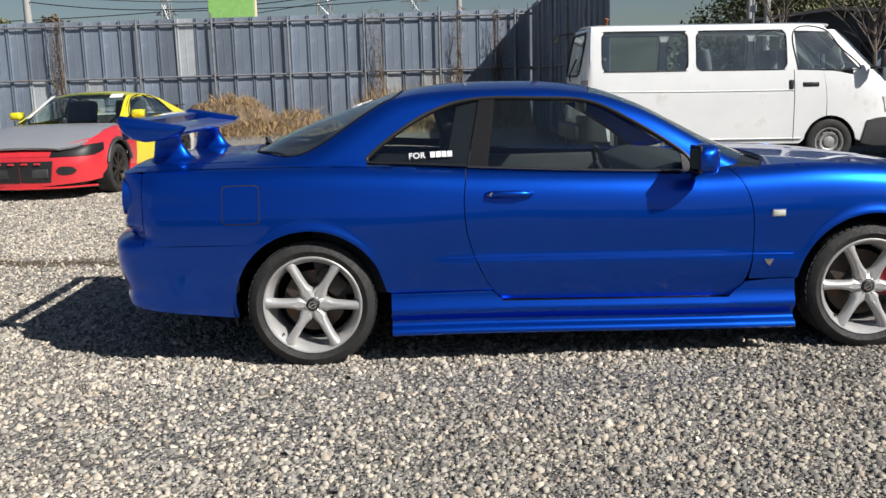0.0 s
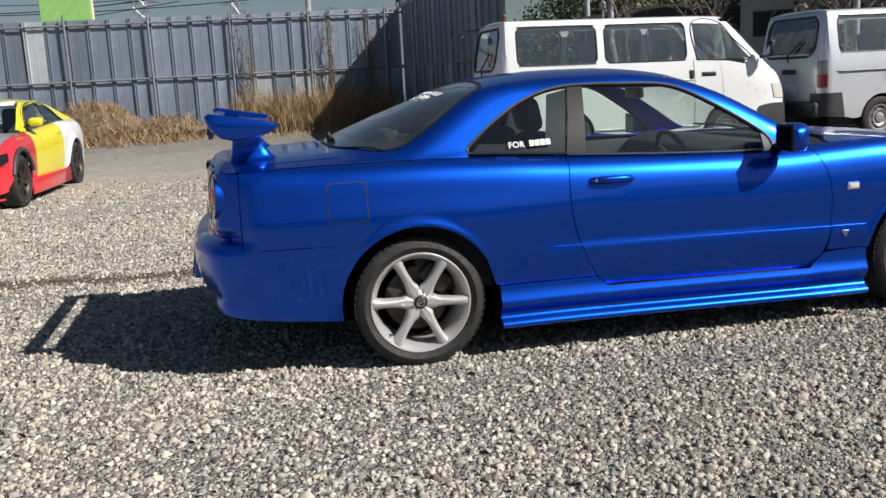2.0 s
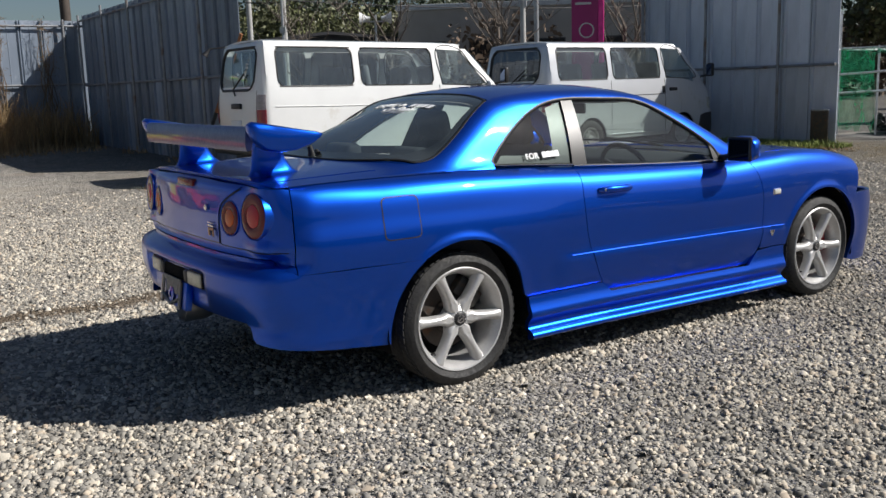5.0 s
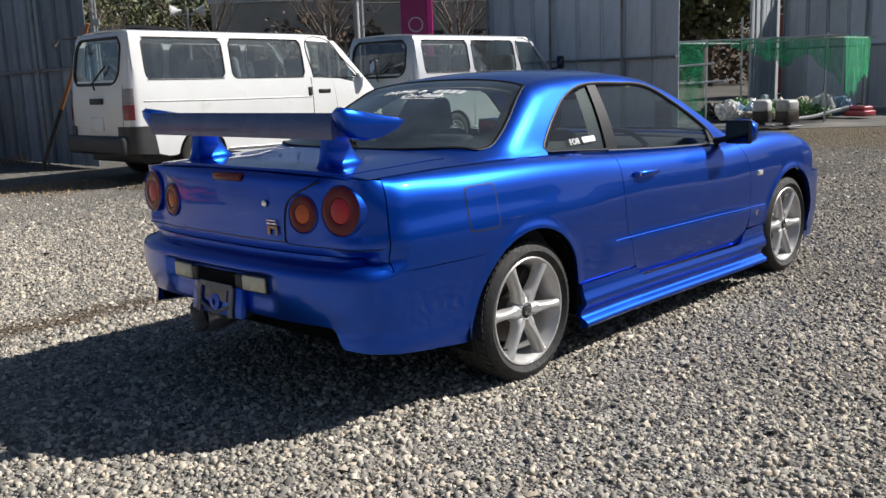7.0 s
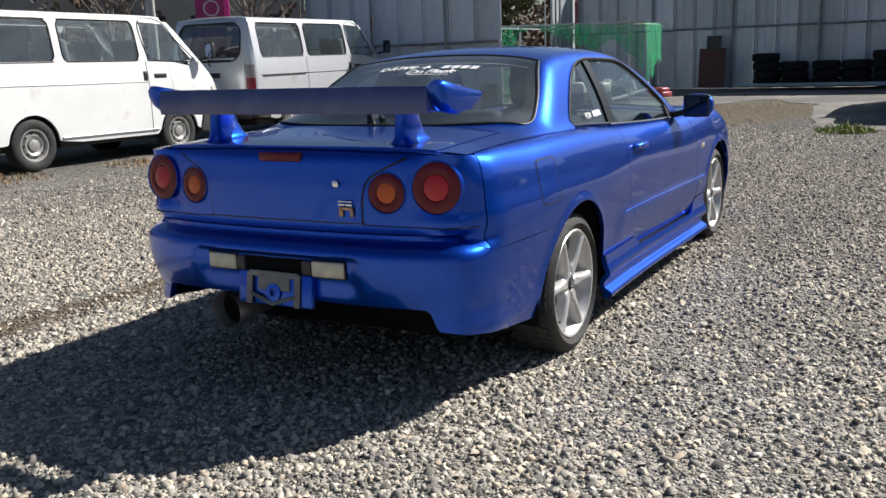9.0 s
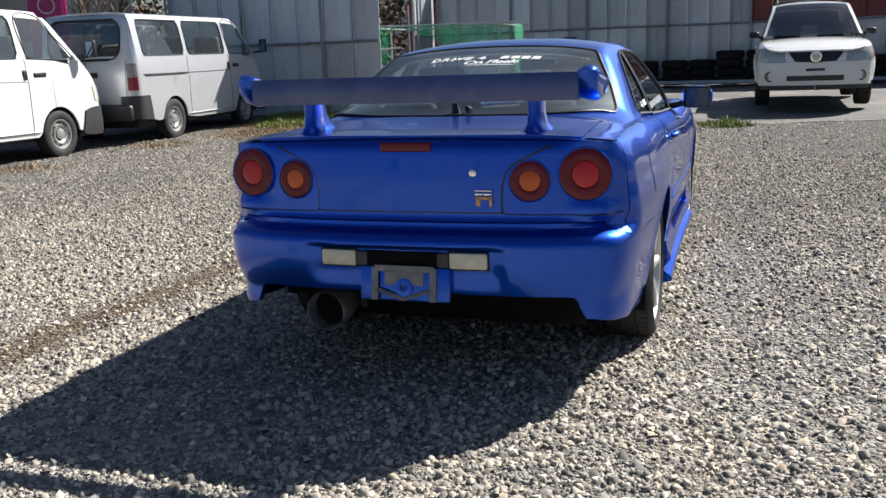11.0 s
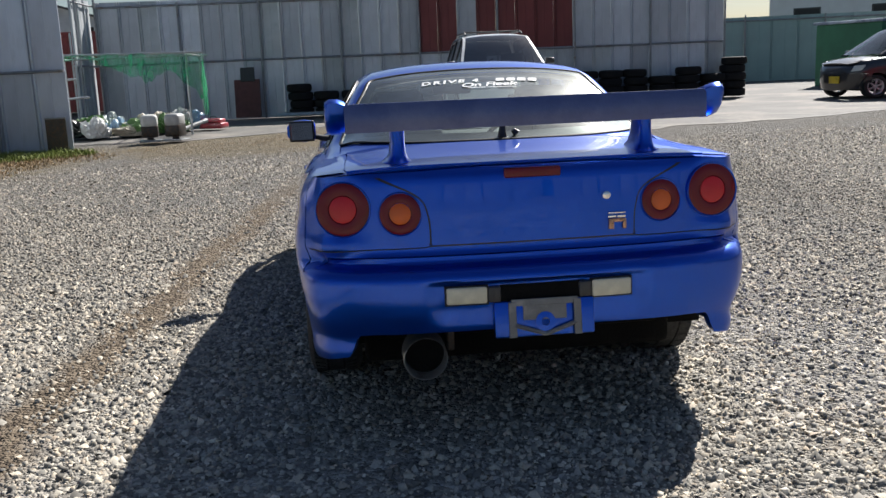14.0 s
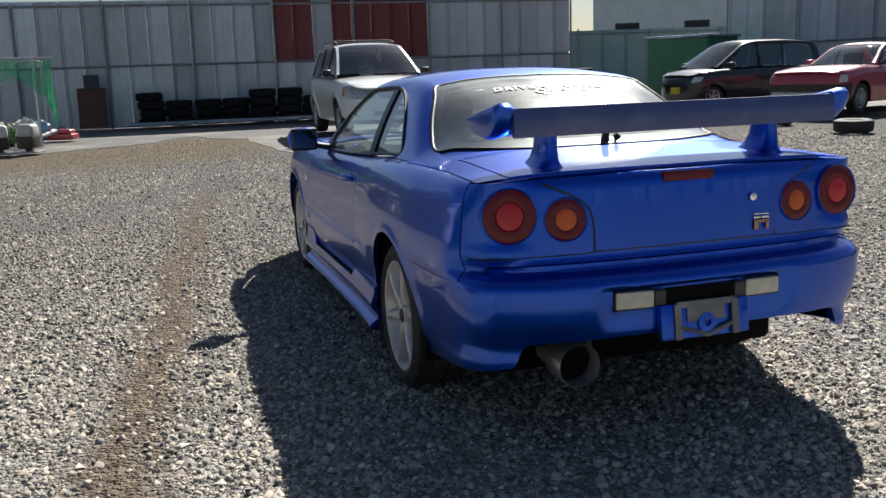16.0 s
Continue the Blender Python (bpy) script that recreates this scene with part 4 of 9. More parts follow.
        part("mirror_foot", tube([(0.03, sg * -0.02, 0.0), (0.02, sg * 0.05, 0.012), (0.01, sg * 0.11, 0.03)], [0.04, 0.032, 0.03], 10, flat=0.6), M["black_plastic"], mir, smooth=50)
        mb = box((-0.057, sg * 0.17 - 0.068, 0.006), (-0.050, sg * 0.17 + 0.068, 0.118), 0.003)
        part("mirror_glass", mb, M["dim_mirror"], mir)
        rimb = box((-0.055, sg * 0.17 - 0.078, -0.004), (-0.035, sg * 0.17 + 0.078, 0.128), 0.010, seg=3)
        part("mirror_rim", rimb, M["black_plastic"], mir, smooth=40)
        # handle, marker lamp, badge
        ydoor = abs(BODY(s_of(0.93), 0.80)[1])
        dh = new("door_handle")
        dh.parent = d
        dh.location = (0.94, sg * ydoor, 0.800)
        cup = box((-0.085, -0.004, -0.026), (0.105, 0.004, 0.016), 0.003)
        part("handle_recess", cup, M["blue"], dh, smooth=40)
        grip = tube([(-0.105, 0, 0.0), (-0.09, sg * 0.016, 0.002), (-0.03, sg * 0.024, 0.003), (0.05, sg * 0.024, 0.002), (0.095, sg * 0.016, 0.0), (0.11, 0, -0.001)], [0.011, 0.0155, 0.016, 0.015, 0.013, 0.008], 10)
        part("handle_grip", grip, B, dh, smooth=50)
        part("keyhole", shift(lathe([(0.008, 0), (0.008, 0.0255), (0.006, 0.027), (0, 0.027)], 16) if sg > 0 else xform(lathe([(0.008, 0), (0.008, 0.0265), (0.006, 0.028), (0, 0.028)], 16), Matrix.Rotation(math.pi, 4, "Z")), -0.085, sg * 0.004, 0.003), M["chrome"], dh)
        ym = abs(BODY(s_of(2.205), 0.66)[1])
        mk = new("side_marker")
        mk.parent = car
        mk.location = (2.207, sg * ym, 0.675)
        part("marker_lens", box((-0.029, -0.010, -0.014), (0.029, 0.010, 0.014), 0.006), M["lamp_white"], mk, smooth=40)
        part("marker_base", box((-0.033, -0.004, -0.018), (0.033, 0.004, 0.018), 0.003), M["chrome"], mk)
        yb = abs(BODY(s_of(2.165), 0.43)[1])
        bd = poly_prism([(-0.022, 0.024), (0.022, 0.024), (0.022, 0.004), (0.0, -0.026), (-0.022, 0.004)], 0.008, "y", -0.004, 0.0015)
        bd = box((-0.027, -0.004, 0.012), (0.027, 0.0045, 0.024), 0.001, bd)
        o = part("shield_badge", bd, M["chrome"], car)
        o.location = (2.165, sg * (yb + 0.002), 0.440)
        o.scale = (0.72, 1, 0.72)
        P("body_crease", strip_on(BODY, sided([(0.64, 0.507), (1.0, 0.5014), (1.6, 0.4905), (2.28, 0.478)], sg), 0.0045, dense=80, flat=0.8))
    # tail: panel, lid, bumper
    sc = s_of(XT) - g
    n = 12
    P("tail_panel", patch(BODY, [(-sc, 0.609), (-s_of(-0.83), 0.628), (-s_of(-0.885), 0.662), (-s_of(-0.93), 0.665), (0, 0.665), (s_of(-0.93), 0.665), (s_of(-0.885), 0.662), (s_of(-0.83), 0.628), (sc, 0.609)], [(-sc, 0.938), (-sc * 0.86, 0.945), (0, 0.955), (sc * 0.86, 0.945), (sc, 0.938)], nu=80, nv=24))
    lid_s = 0.36
    P("boot_lid_seam", patch(BODY, [(-lid_s - 0.006, 0.694), (lid_s + 0.006, 0.694)], [(-lid_s - 0.20, 0.935), (lid_s + 0.20, 0.935)], [(-lid_s - 0.006, 0.694), (-lid_s - 0.012, 0.80), (-lid_s - 0.05, 0.868), (-lid_s - 0.20, 0.935)], [(lid_s + 0.006, 0.694), (lid_s + 0.012, 0.80), (lid_s + 0.05, 0.868), (lid_s + 0.20, 0.935)], 40, 20, fold=0.0, off=0.0015), M["black_plastic"])
    P("boot_lid_face", patch(BODY, [(-lid_s, 0.70), (lid_s, 0.70)], [(-lid_s - 0.20, 0.944), (0, 0.957), (lid_s + 0.20, 0.944)], [(-lid_s, 0.70), (-lid_s - 0.006, 0.80), (-lid_s - 0.045, 0.872), (-lid_s - 0.20, 0.944)], [(lid_s, 0.70), (lid_s + 0.006, 0.80), (lid_s + 0.045, 0.872), (lid_s + 0.20, 0.944)], 44, 22, fold=0.003, off=0.0045))
    for sg in (-1, 1):
        P("lamp_panel_seam", strip_on(BODY, [(sg * (lid_s + 0.012), 0.705), (sg * (lid_s + 0.03), 0.692), (sg * s_of(-0.90), 0.690), (sg * s_of(-0.80), 0.690)], 0.0026, dense=50, flat=0.8), M["black_plastic"])
    sa = s_of(-0.345)
    cut = s_of(-0.955)
    zl = [(sa, 0.245), (s_of(-0.6), 0.268), (s_of(-0.85), 0.30), (cut + 0.02, 0.322), (cut - 0.015, 0.40), (cut - 0.08, 0.405), (0.2, 0.41), (0.0, 0.41)]
    lowb = [(-s, z) for s, z in zl] + [(s, z) for s, z in zl[-2::-1]]
    upb = [(-sa + 0.135, 0.600), (-s_of(-0.6), 0.600), (-s_of(-0.775), 0.604), (-s_of(-0.885), 0.657), (-cut + 0.01, 0.660), (-cut + 0.08, 0.660), (-0.2, 0.660), (0, 0.660)]
    upb = [(-(sa + 0.14), 0.600)] + upb[1:]
    upb = upb + [(-s, z) for s, z in upb[-2::-1]]
    al = arch(0.0, 0.362, 189, 124, 8)
    P("rear_bumper", patch(BODY, lowb, upb, [(-s_of(x), z) for x, z in al], [(s_of(x), z) for x, z in al], 110, 26, smooth=(False, False, True, True)))
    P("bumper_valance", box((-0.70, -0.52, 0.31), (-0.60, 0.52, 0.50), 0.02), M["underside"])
    # deck, roof, glass, hood
    P("boot_lid", patch(DECK, [(-0.835, -0.86), (-0.866, -0.45), (-0.874, 0), (-0.866, 0.45), (-0.835, 0.86)], [(-0.30, -0.86), (-0.34, -0.4), (-0.355, 0), (-0.34, 0.4), (-0.30, 0.86)], nu=30, nv=14, off=0.002))
    base_of = lambda y: -0.315 + smooth_curve([(0, 0), (0.30, 0.018), (0.50, 0.078), (0.60, 0.150), (0.66, 0.24)], abs(y))
    lid_of = lambda y: -0.349 + smooth_curve([(0, 0), (0.30, 0.010), (0.64, 0.050)], abs(y))
    lg = bmesh.new()
    rows = []
    for i in range(61):
        y = -0.655 + 1.31 * i / 60
        xl, xg = lid_of(y), base_of(y)
        a = Vector(DECK(xl, y / DECK(xl, 1.0)[1]))
        c = Vector(TOP(xg, y)) - Vector((0, 0, 0.003))
        d = Vector(TOP(xg + 0.03, y)) - Vector((0, 0, 0.022))
        mid = Vector(DECK((xl + xg) / 2, y / DECK(xl, 1.0)[1]))
        pts = [a - Vector((0, 0, 0.02)), a] + [a * (1 - t) ** 2 + mid * 2 * t * (1 - t) + c * t * t for t in (0.25, 0.5, 0.75, 1.0)] + [d]
        rows.append([lg.verts.new(p) for p in pts])
    for a, c in zip(rows, rows[1:]):
        for m in range(len(a) - 1):
            lg.faces.new((a[m], a[m + 1], c[m + 1], c[m]))
    P("glass_ledge", lg)
    for sg in (-1, 1):
        P("deck_side", patch(DECK, [(-0.838, sg * 0.866), (-0.82, sg * 1.004)], [(0.0, sg * 0.866), (0.0, sg * 1.004)], nu=6, nv=24, fold=0.0))
    P("deck_frame", patch(DECK, [(-0.86, -0.99), (-0.885, -0.4), (-0.885, 0.4), (-0.86, 0.99)], [(-0.36, -0.99), (-0.36, 0.99)], nu=24, nv=10, fold=0.0, off=-0.004))
    P("boot_floor", box((-0.86, -0.66, 0.43), (0.15, 0.66, 0.46), 0.01), M["underside"])
    P("parcel_base", patch(DECK, [(-0.28, -0.84), (-0.28, 0.84)], [(-0.02, -0.84), (-0.02, 0.84)], nu=20, nv=6, fold=0.0, off=-0.035), M["interior"])
    yrx = lambda x, k: green_w(z_rail(x)) - k
    P("roof", patch(TOP, [(0.415, -yrx(0.415, 0.05)), (0.452, -0.3), (0.464, 0), (0.452, 0.3), (0.415, yrx(0.415, 0.05))], [(1.36, -yrx(1.36, 0.05)), (1.40, -0.3), (1.42, 0), (1.40, 0.3), (1.36, yrx(1.36, 0.05))], [(x, -yrx(x, 0.05)) for x in (0.415, 0.6, 0.85, 1.1, 1.36)], [(x, yrx(x, 0.05)) for x in (0.415, 0.6, 0.85, 1.1, 1.36)], 36, 24))
    gx = (-0.105, 0.0, 0.1, 0.25, 0.40)
    def glass_patch(k, x0, x1, name, material, off):
        """The rear screen's outline, drawn in by k at the sides."""
        lo = [(-0.105 + x0, -yrx(-0.105, 0.055 + k)), (-0.235 + x0, -0.50), (-0.295 + x0, -0.30), (-0.315 + x0, 0), (-0.295 + x0, 0.30), (-0.235 + x0, 0.50), (-0.105 + x0, yrx(-0.105, 0.055 + k))]
        hi = [(0.395 - x1, -yrx(0.395, 0.055 + k)), (0.43 - x1, -0.3), (0.442 - x1, 0), (0.43 - x1, 0.3), (0.395 - x1, yrx(0.395, 0.055 + k))]
        xs_ = [lo[0][0] + (hi[0][0] - lo[0][0]) * i / 4 for i in range(5)]
        P(name, patch(TOP, lo, hi, [(x, -yrx(x, 0.055 + k)) for x in xs_], [(x, yrx(x, 0.055 + k)) for x in xs_], 40, 24, fold=0.0, off=off), material)
    glass_patch(0.0, 0.0, 0.0, "rear_window", M["rear_glass"], 0.0)
    for sg in (-1, 1):
        P("screen_border", patch(TOP, [(x, sg * yrx(x, 0.10 + 0.05 * sstep(0.1, -0.1, x))) for x in gx], [(x, sg * yrx(x, 0.052)) for x in gx], nu=24, nv=3, fold=0.0, off=-0.004), M["pillar_film"])
    bo = [(-0.105, -0.64), (-0.235, -0.50), (-0.295, -0.30), (-0.315, 0), (-0.295, 0.30), (-0.235, 0.50), (-0.105, 0.64)]
    P("screen_border", patch(TOP, [(x + 0.004, y) for x, y in bo], [(x + 0.065, y * 0.97) for x, y in bo], nu=40, nv=3, fold=0.0, off=-0.005), M["pillar_film"])
    tp = [(0.395, -0.49), (0.43, -0.3), (0.442, 0), (0.43, 0.3), (0.395, 0.49)]
    P("screen_border", patch(TOP, [(x - 0.045, y) for x, y in tp], tp, nu=30, nv=3, fold=0.0, off=-0.004), M["pillar_film"])
    sl_ = lambda sg: [(x, sg * yrx(x, 0.052)) for x in (0.395, 0.3, 0.15, 0.0, -0.07)]
    seal = sl_(-1) + [(-0.112, -0.638), (-0.145, -0.60), (-0.237, -0.50), (-0.297, -0.30), (-0.318, 0), (-0.297, 0.30), (-0.237, 0.50), (-0.145, 0.60), (-0.112, 0.638)] + sl_(1)[::-1] + [(0.415, 0.44), (0.435, 0.30), (0.448, 0), (0.435, -0.30), (0.415, -0.44), sl_(-1)[0]]
    P("rear_window_seal", strip_on(TOP, seal, 0.0085, dense=180, flat=0.55), M["black_gloss"])
    P("windscreen", patch(TOP, [(1.37, -yrx(1.37, 0.05)), (1.41, -0.3), (1.43, 0), (1.41, 0.3), (1.37, yrx(1.37, 0.05))], [(2.06, -yrx(2.06, 0.05)), (2.19, -0.4), (2.24, 0), (2.19, 0.4), (2.06, yrx(2.06, 0.05))], [(x, -yrx(x, 0.045)) for x in (1.37, 1.55, 1.75, 1.9, 2.06)], [(x, yrx(x, 0.045)) for x in (1.37, 1.55, 1.75, 1.9, 2.06)], 30, 18, fold=0.0), M["glass"])
    P("cowl", patch(HOOD, [(2.02, -0.70), (2.10, -0.4), (2.14, 0), (2.10, 0.4), (2.02, 0.70)], [(2.17, -0.70), (2.30, -0.4), (2.33, 0), (2.30, 0.4), (2.17, 0.70)], nu=30, nv=5, fold=0.01, off=-0.012), M["black_plastic"])
    hy = lambda x: 0.705 if x < 2.9 else 0.705 - (x - 2.9) * 0.35
    P("bonnet", patch(HOOD, [(2.16, -0.70), (2.28, -0.4), (2.32, 0), (2.28, 0.4), (2.16, 0.70)], [(3.36, -hy(3.36)), (3.47, -0.3), (3.49, 0), (3.47, 0.3), (3.36, hy(3.36))], [(x, -hy(x)) for x in (2.16, 2.5, 2.8, 3.1, 3.36)], [(x, hy(x)) for x in (2.16, 2.5, 2.8, 3.1, 3.36)], 36, 22))
    P("cowl_shelf", box((2.0, -0.71, 0.80), (2.25, 0.71, 0.868), 0.01), M["black_plastic"])
    P("front_grille", box((3.3, -0.55, 0.52), (3.44, 0.55, 0.66), 0.03), M["black_plastic"])
    for sg in (-1, 1):
        P("headlamp", box((3.02, sg * 0.50 - 0.15, 0.56), (3.33, sg * 0.50 + 0.12, 0.68), 0.04), M["lamp_white"])
        P("wiper", tube([(2.2, sg * 0.3 - 0.3, 0.905), (2.14, sg * 0.3, 0.935), (2.12, sg * 0.3 + 0.35, 0.93)], 0.008, 6), M["black_plastic"])
    # lamps and rear fittings
    for sg in (-1, 1):
        for y, z, R, core, ang in ((0.650, 0.834, 0.094, M["lamp_red_core"], 0.13), (0.456, 0.812, 0.0745, M["lamp_amber"], 0.12)):
            p = Vector(BODY(sg * min((k / 400 * 1.2 for k in range(400)), key=lambda s: abs(BODY(s, z)[1] - y)), z))
            round_lamp(car, p.y, z, R, p.x - (0.004 if R > 0.08 else 0.0), core, -sg * ang)
        rv = new("reversing_lamp")
        rv.parent = car
        rv.location = (-0.998, sg * 0.250, 0.535)
        rv.rotation_euler = (0, 0, -sg * 0.05)
        part("lens", box((-0.008, -0.070, -0.030), (0.02, 0.070, 0.030), 0.008), M["lens_beige"], rv, smooth=40)
        part("lens_inner_end", box((-0.006, -sg * 0.094 - 0.022, -0.028), (0.02, -sg * 0.094 + 0.022, 0.028), 0.008), M["grey_plastic"], rv, smooth=40)
        part("bezel", box((-0.001, -0.075, -0.035), (0.02, 0.075, 0.035), 0.004), M["black_gloss"], rv)
    P("high_brake_lamp", box((-0.924, -0.098, 0.917), (-0.88, 0.098, 0.951), 0.006), M["lamp_red"])
    lk = lathe([(0.014, 0), (0.014, -0.005), (0.010, -0.007), (0, -0.007)], 20, axis="x")
    P("boot_lock", shift(lk, -0.925, -0.255, 0.842), M["chrome"])
    bg = box((-0.004, -0.031, 0.010), (0.0, -0.002, 0.018), 0.001)
    bg = box((-0.004, 0.002, 0.010), (0.0, 0.031, 0.018), 0.001, bg)
    bg = box((-0.004, -0.031, 0.024), (0.0, 0.031, 0.029), 0.001, bg)
    o = P("boot_badge", bg, M["chrome"])
    o.location = (-0.9245, -0.291, 0.752)
    bz = box((-0.004, -0.034, -0.030), (0.0, -0.022, 0.006), 0.001)
    bz = box((-0.004, 0.010, -0.030), (0.0, 0.028, 0.006), 0.001, bz)
    bz = box((-0.004, -0.022, -0.006), (0.0, 0.010, 0.006), 0.001, bz)
    o = P("boot_badge_base", bz, M["bronze_trim"])
    o.location = (-0.9245, -0.291, 0.752)
    # plate holder
    ph = new("plate_holder")
    ph.parent = car
    ph.location = (-1.008, -0.012, 0.446)
    ph.rotation_euler = (0, radians(8), 0)
    part("backing", box((-0.012, -0.172, -0.062), (0.02, 0.172, 0.062), 0.006), B, ph, smooth=40)
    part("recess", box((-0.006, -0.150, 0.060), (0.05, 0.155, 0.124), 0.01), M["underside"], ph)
    br = mat("dull_bracket_steel", (0.20, 0.205, 0.21), 0.5, 0.4, dirt=(0.3, 0.3, 0.29), dirt_lo=0.5, dirt_scale=20)
    part("bracket", box((-0.022, -0.115, 0.045), (-0.014, 0.115, 0.068), 0.002), br, ph)
    part("bracket_plate", box((-0.018, -0.075, -0.005), (-0.0125, 0.075, 0.05), 0.002), br, ph)
    for sg in (-1, 1):
        part("bracket_arm", box((-0.024, sg * 0.112 - 0.013, -0.062), (-0.015, sg * 0.112 + 0.013, 0.06), 0.002), br, ph)
        part("bracket_brace", tube([(-0.02, sg * 0.105, -0.02), (-0.02, 0, -0.055)], 0.008, 6), br, ph)
    lug = lathe([(0.034, -0.016), (0.034, -0.021), (0.014, -0.023), (0.014, -0.016)], 20, axis="x")
    part("badge_disc", shift(lug, 0, 0.0, -0.012), B, ph, smooth=40)
    # exhaust
    ex = new("exhaust")
    ex.parent = car
    ex.location = (-0.77, 0.388, 0.278)
    part("tail_pipe", lathe([(0.05, 0.28), (0.066, 0.06), (0.079, 0.03), (0.080, -0.085), (0.077, -0.090), (0.074, -0.085), (0.070, 0.03), (0.045, 0.22), (0.0, 0.23)], 40, axis="x"), M["steel"], ex, "stained steel tail pipe", smooth=40)
    part("pipe_bore", lathe([(0.0712, -0.022), (0.0690, 0.03), (0.0, 0.035)], 32, axis="x"), M["underside"], ex, "soot-black bore")
    part("silencer", tube([(0.2, 0, 0.03), (0.75, -0.02, 0.05)], 0.11, 24), M["dark_metal"], ex, smooth=40)
    part("hanger", box((0.05, -0.12, -0.02), (0.07, -0.09, 0.12), 0.008), M["dark_metal"], ex)
    # wing
    wg = new("rear_wing")
    wg.parent = car
    wg.location = (-0.70, 0, 0)
    bl = poly_prism([(-0.045, 1.150), (0.0, 1.140), (0.07, 1.134), (0.105, 1.130), (0.112, 1.122), (0.10, 1.110), (0.03, 1.093), (-0.05, 1.088), (-0.072, 1.096)], 1.25, "y", -0.625)
    fl_ = poly_prism([(-0.184, 1.120), (-0.178, 1.176), (-0.170, 1.186), (-0.152, 1.186), (-0.118, 1.175), (-0.148, 1.132), (-0.160, 1.094), (-0.178, 1.090)], 1.25, "y", -0.625)
    wing_mat = mat("worn_blue_wing_top", (0.05, 0.075, 0.22), 0.42, 0.0, vary=0.15, scale=6, dirt=(0.11, 0.13, 0.24), dirt_lo=0.5, dirt_hi=0.8, dirt_scale=3, coat=0.5)
    part("blade", bl, wing_mat, wg, "faded dark blue wing blade", smooth=40)
    part("flap", fl_, wing_mat, wg, "upright trailing flap of the wing", smooth=40)
    for sg in (-1, 1):
        en = bmesh.new()
        rings = []
        for y, gr in ((0.622, 0.92), (0.645, 1.08), (0.672, 1.10), (0.688, 0.95), (0.692, 0.6)):
            ring = []
            for x, z in [(-0.178, 1.165), (-0.182, 1.188), (-0.165, 1.200), (-0.08, 1.186), (0.03, 1.166), (0.10, 1.154), (0.128, 1.146), (0.12, 1.134), (0.085, 1.112), (0.02, 1.092), (-0.06, 1.085), (-0.12, 1.098), (-0.16, 1.130)]:
                ring.append(en.verts.new((-0.01 + (x + 0.01) * (0.6 + 0.4 * gr), sg * y, 1.135 + (z - 1.135) * gr)))
            rings.append(ring)
        for a, c in zip(rings, rings[1:]):
            for k in range(len(a)):
                en.faces.new((a[k], a[(k + 1) % len(a)], c[(k + 1) % len(a)], c[k]))
        en.faces.new(rings[0])
        en.faces.new(rings[-1])
        part("end_plate", en, B, wg, smooth=50)
        stn = bmesh.new()
        rings = []
        for z, x0, x1, hw in ((0.945, -0.12, 0.165, 0.095), (0.968, -0.11, 0.150, 0.078), (0.980, -0.10, 0.125, 0.044), (1.0, -0.092, 0.095, 0.032), (1.04, -0.085, 0.065, 0.027), (1.08, -0.08, 0.05, 0.028), (1.12, -0.085, 0.055, 0.036)):
            ring = []
            for a in range(16):
                th = 2 * math.pi * a / 16
                cx, cy = math.cos(th), math.sin(th)
                ring.append(stn.verts.new(((x0 + x1) / 2 + (x1 - x0) / 2 * math.copysign(abs(cx) ** 0.7, cx), sg * 0.445 + hw * math.copysign(abs(cy) ** 0.8, cy), z)))
            rings.append(ring)
        for a, c in zip(rings, rings[1:]):
            for k in range(16):
                stn.faces.new((a[k], a[(k + 1) % 16], c[(k + 1) % 16], c[k]))
        stn.faces.new(rings[0])
        stn.faces.new(rings[-1])
        part("stand", stn, B, wg, smooth=60)
    # rear wiper spindle on the deck
    ws = new("rear_wiper")
    ws.parent = car
    ws.location = (-0.285, -0.005, 1.006)
    part("spindle", tube([(0, 0, -0.01), (-0.004, 0, 0.022), (-0.012, 0.0, 0.05)], [0.022, 0.016, 0.012], 12), M["black_plastic"], ws, smooth=40)
    part("spindle_cap", tube([(0.0, -0.06, 0.014), (0.0, -0.045, 0.03)], [0.016, 0.010], 10), M["black_plastic"], ws, smooth=40)
    # wheels
    for x, front in ((0.0, False), (2.665, True)):
        for sg in (-1, 1):
            w = alloy_wheel(car, front)
            w.location = (x, sg * 0.722, 0.298)
            w.rotation_euler = (0, radians(27 if sg < 0 else 44), math.pi if sg < 0 else 0)
            ln = arch(0, 0.375, 195, -15, 20)
            b = bmesh.new()
            prev = None
            for px, pz in ln:
                a, c = b.verts.new((px, sg * 0.81, pz)), b.verts.new((px, sg * 0.42, pz))
                if prev:
                    b.faces.new((prev[0], a, c, prev[1]))
                prev = (a, c)
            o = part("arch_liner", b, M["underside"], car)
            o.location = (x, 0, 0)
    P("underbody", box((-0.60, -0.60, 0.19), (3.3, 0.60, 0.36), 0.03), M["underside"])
    P("floor_pan", box((0.40, -0.80, 0.17), (2.26, 0.80, 0.34), 0.02), M["black_plastic"])
    for x in (0.0, 2.665):
        P("axle_bay", box((x - 0.36, -0.42, 0.2), (x + 0.36, 0.42, 0.62), 0.02), M["black_plastic"])
    # lettering
    gs = lambda x, z: Vector((x, -green_w(z) - 0.006, z))
    tilt = math.degrees(math.atan2(0.46, 1.0))
    m = Matrix.Translation(gs(0.478, 0.968)) @ pose(0, 0, 0, 90 - tilt, 0, 0)
    text_part("window_lettering", "FOR", 0.041, m @ pose(0, 0, 0, 0, 0, 1.6), M["white_vinyl"], car, "white vinyl lettering", width=1.05, bold=0.0006)
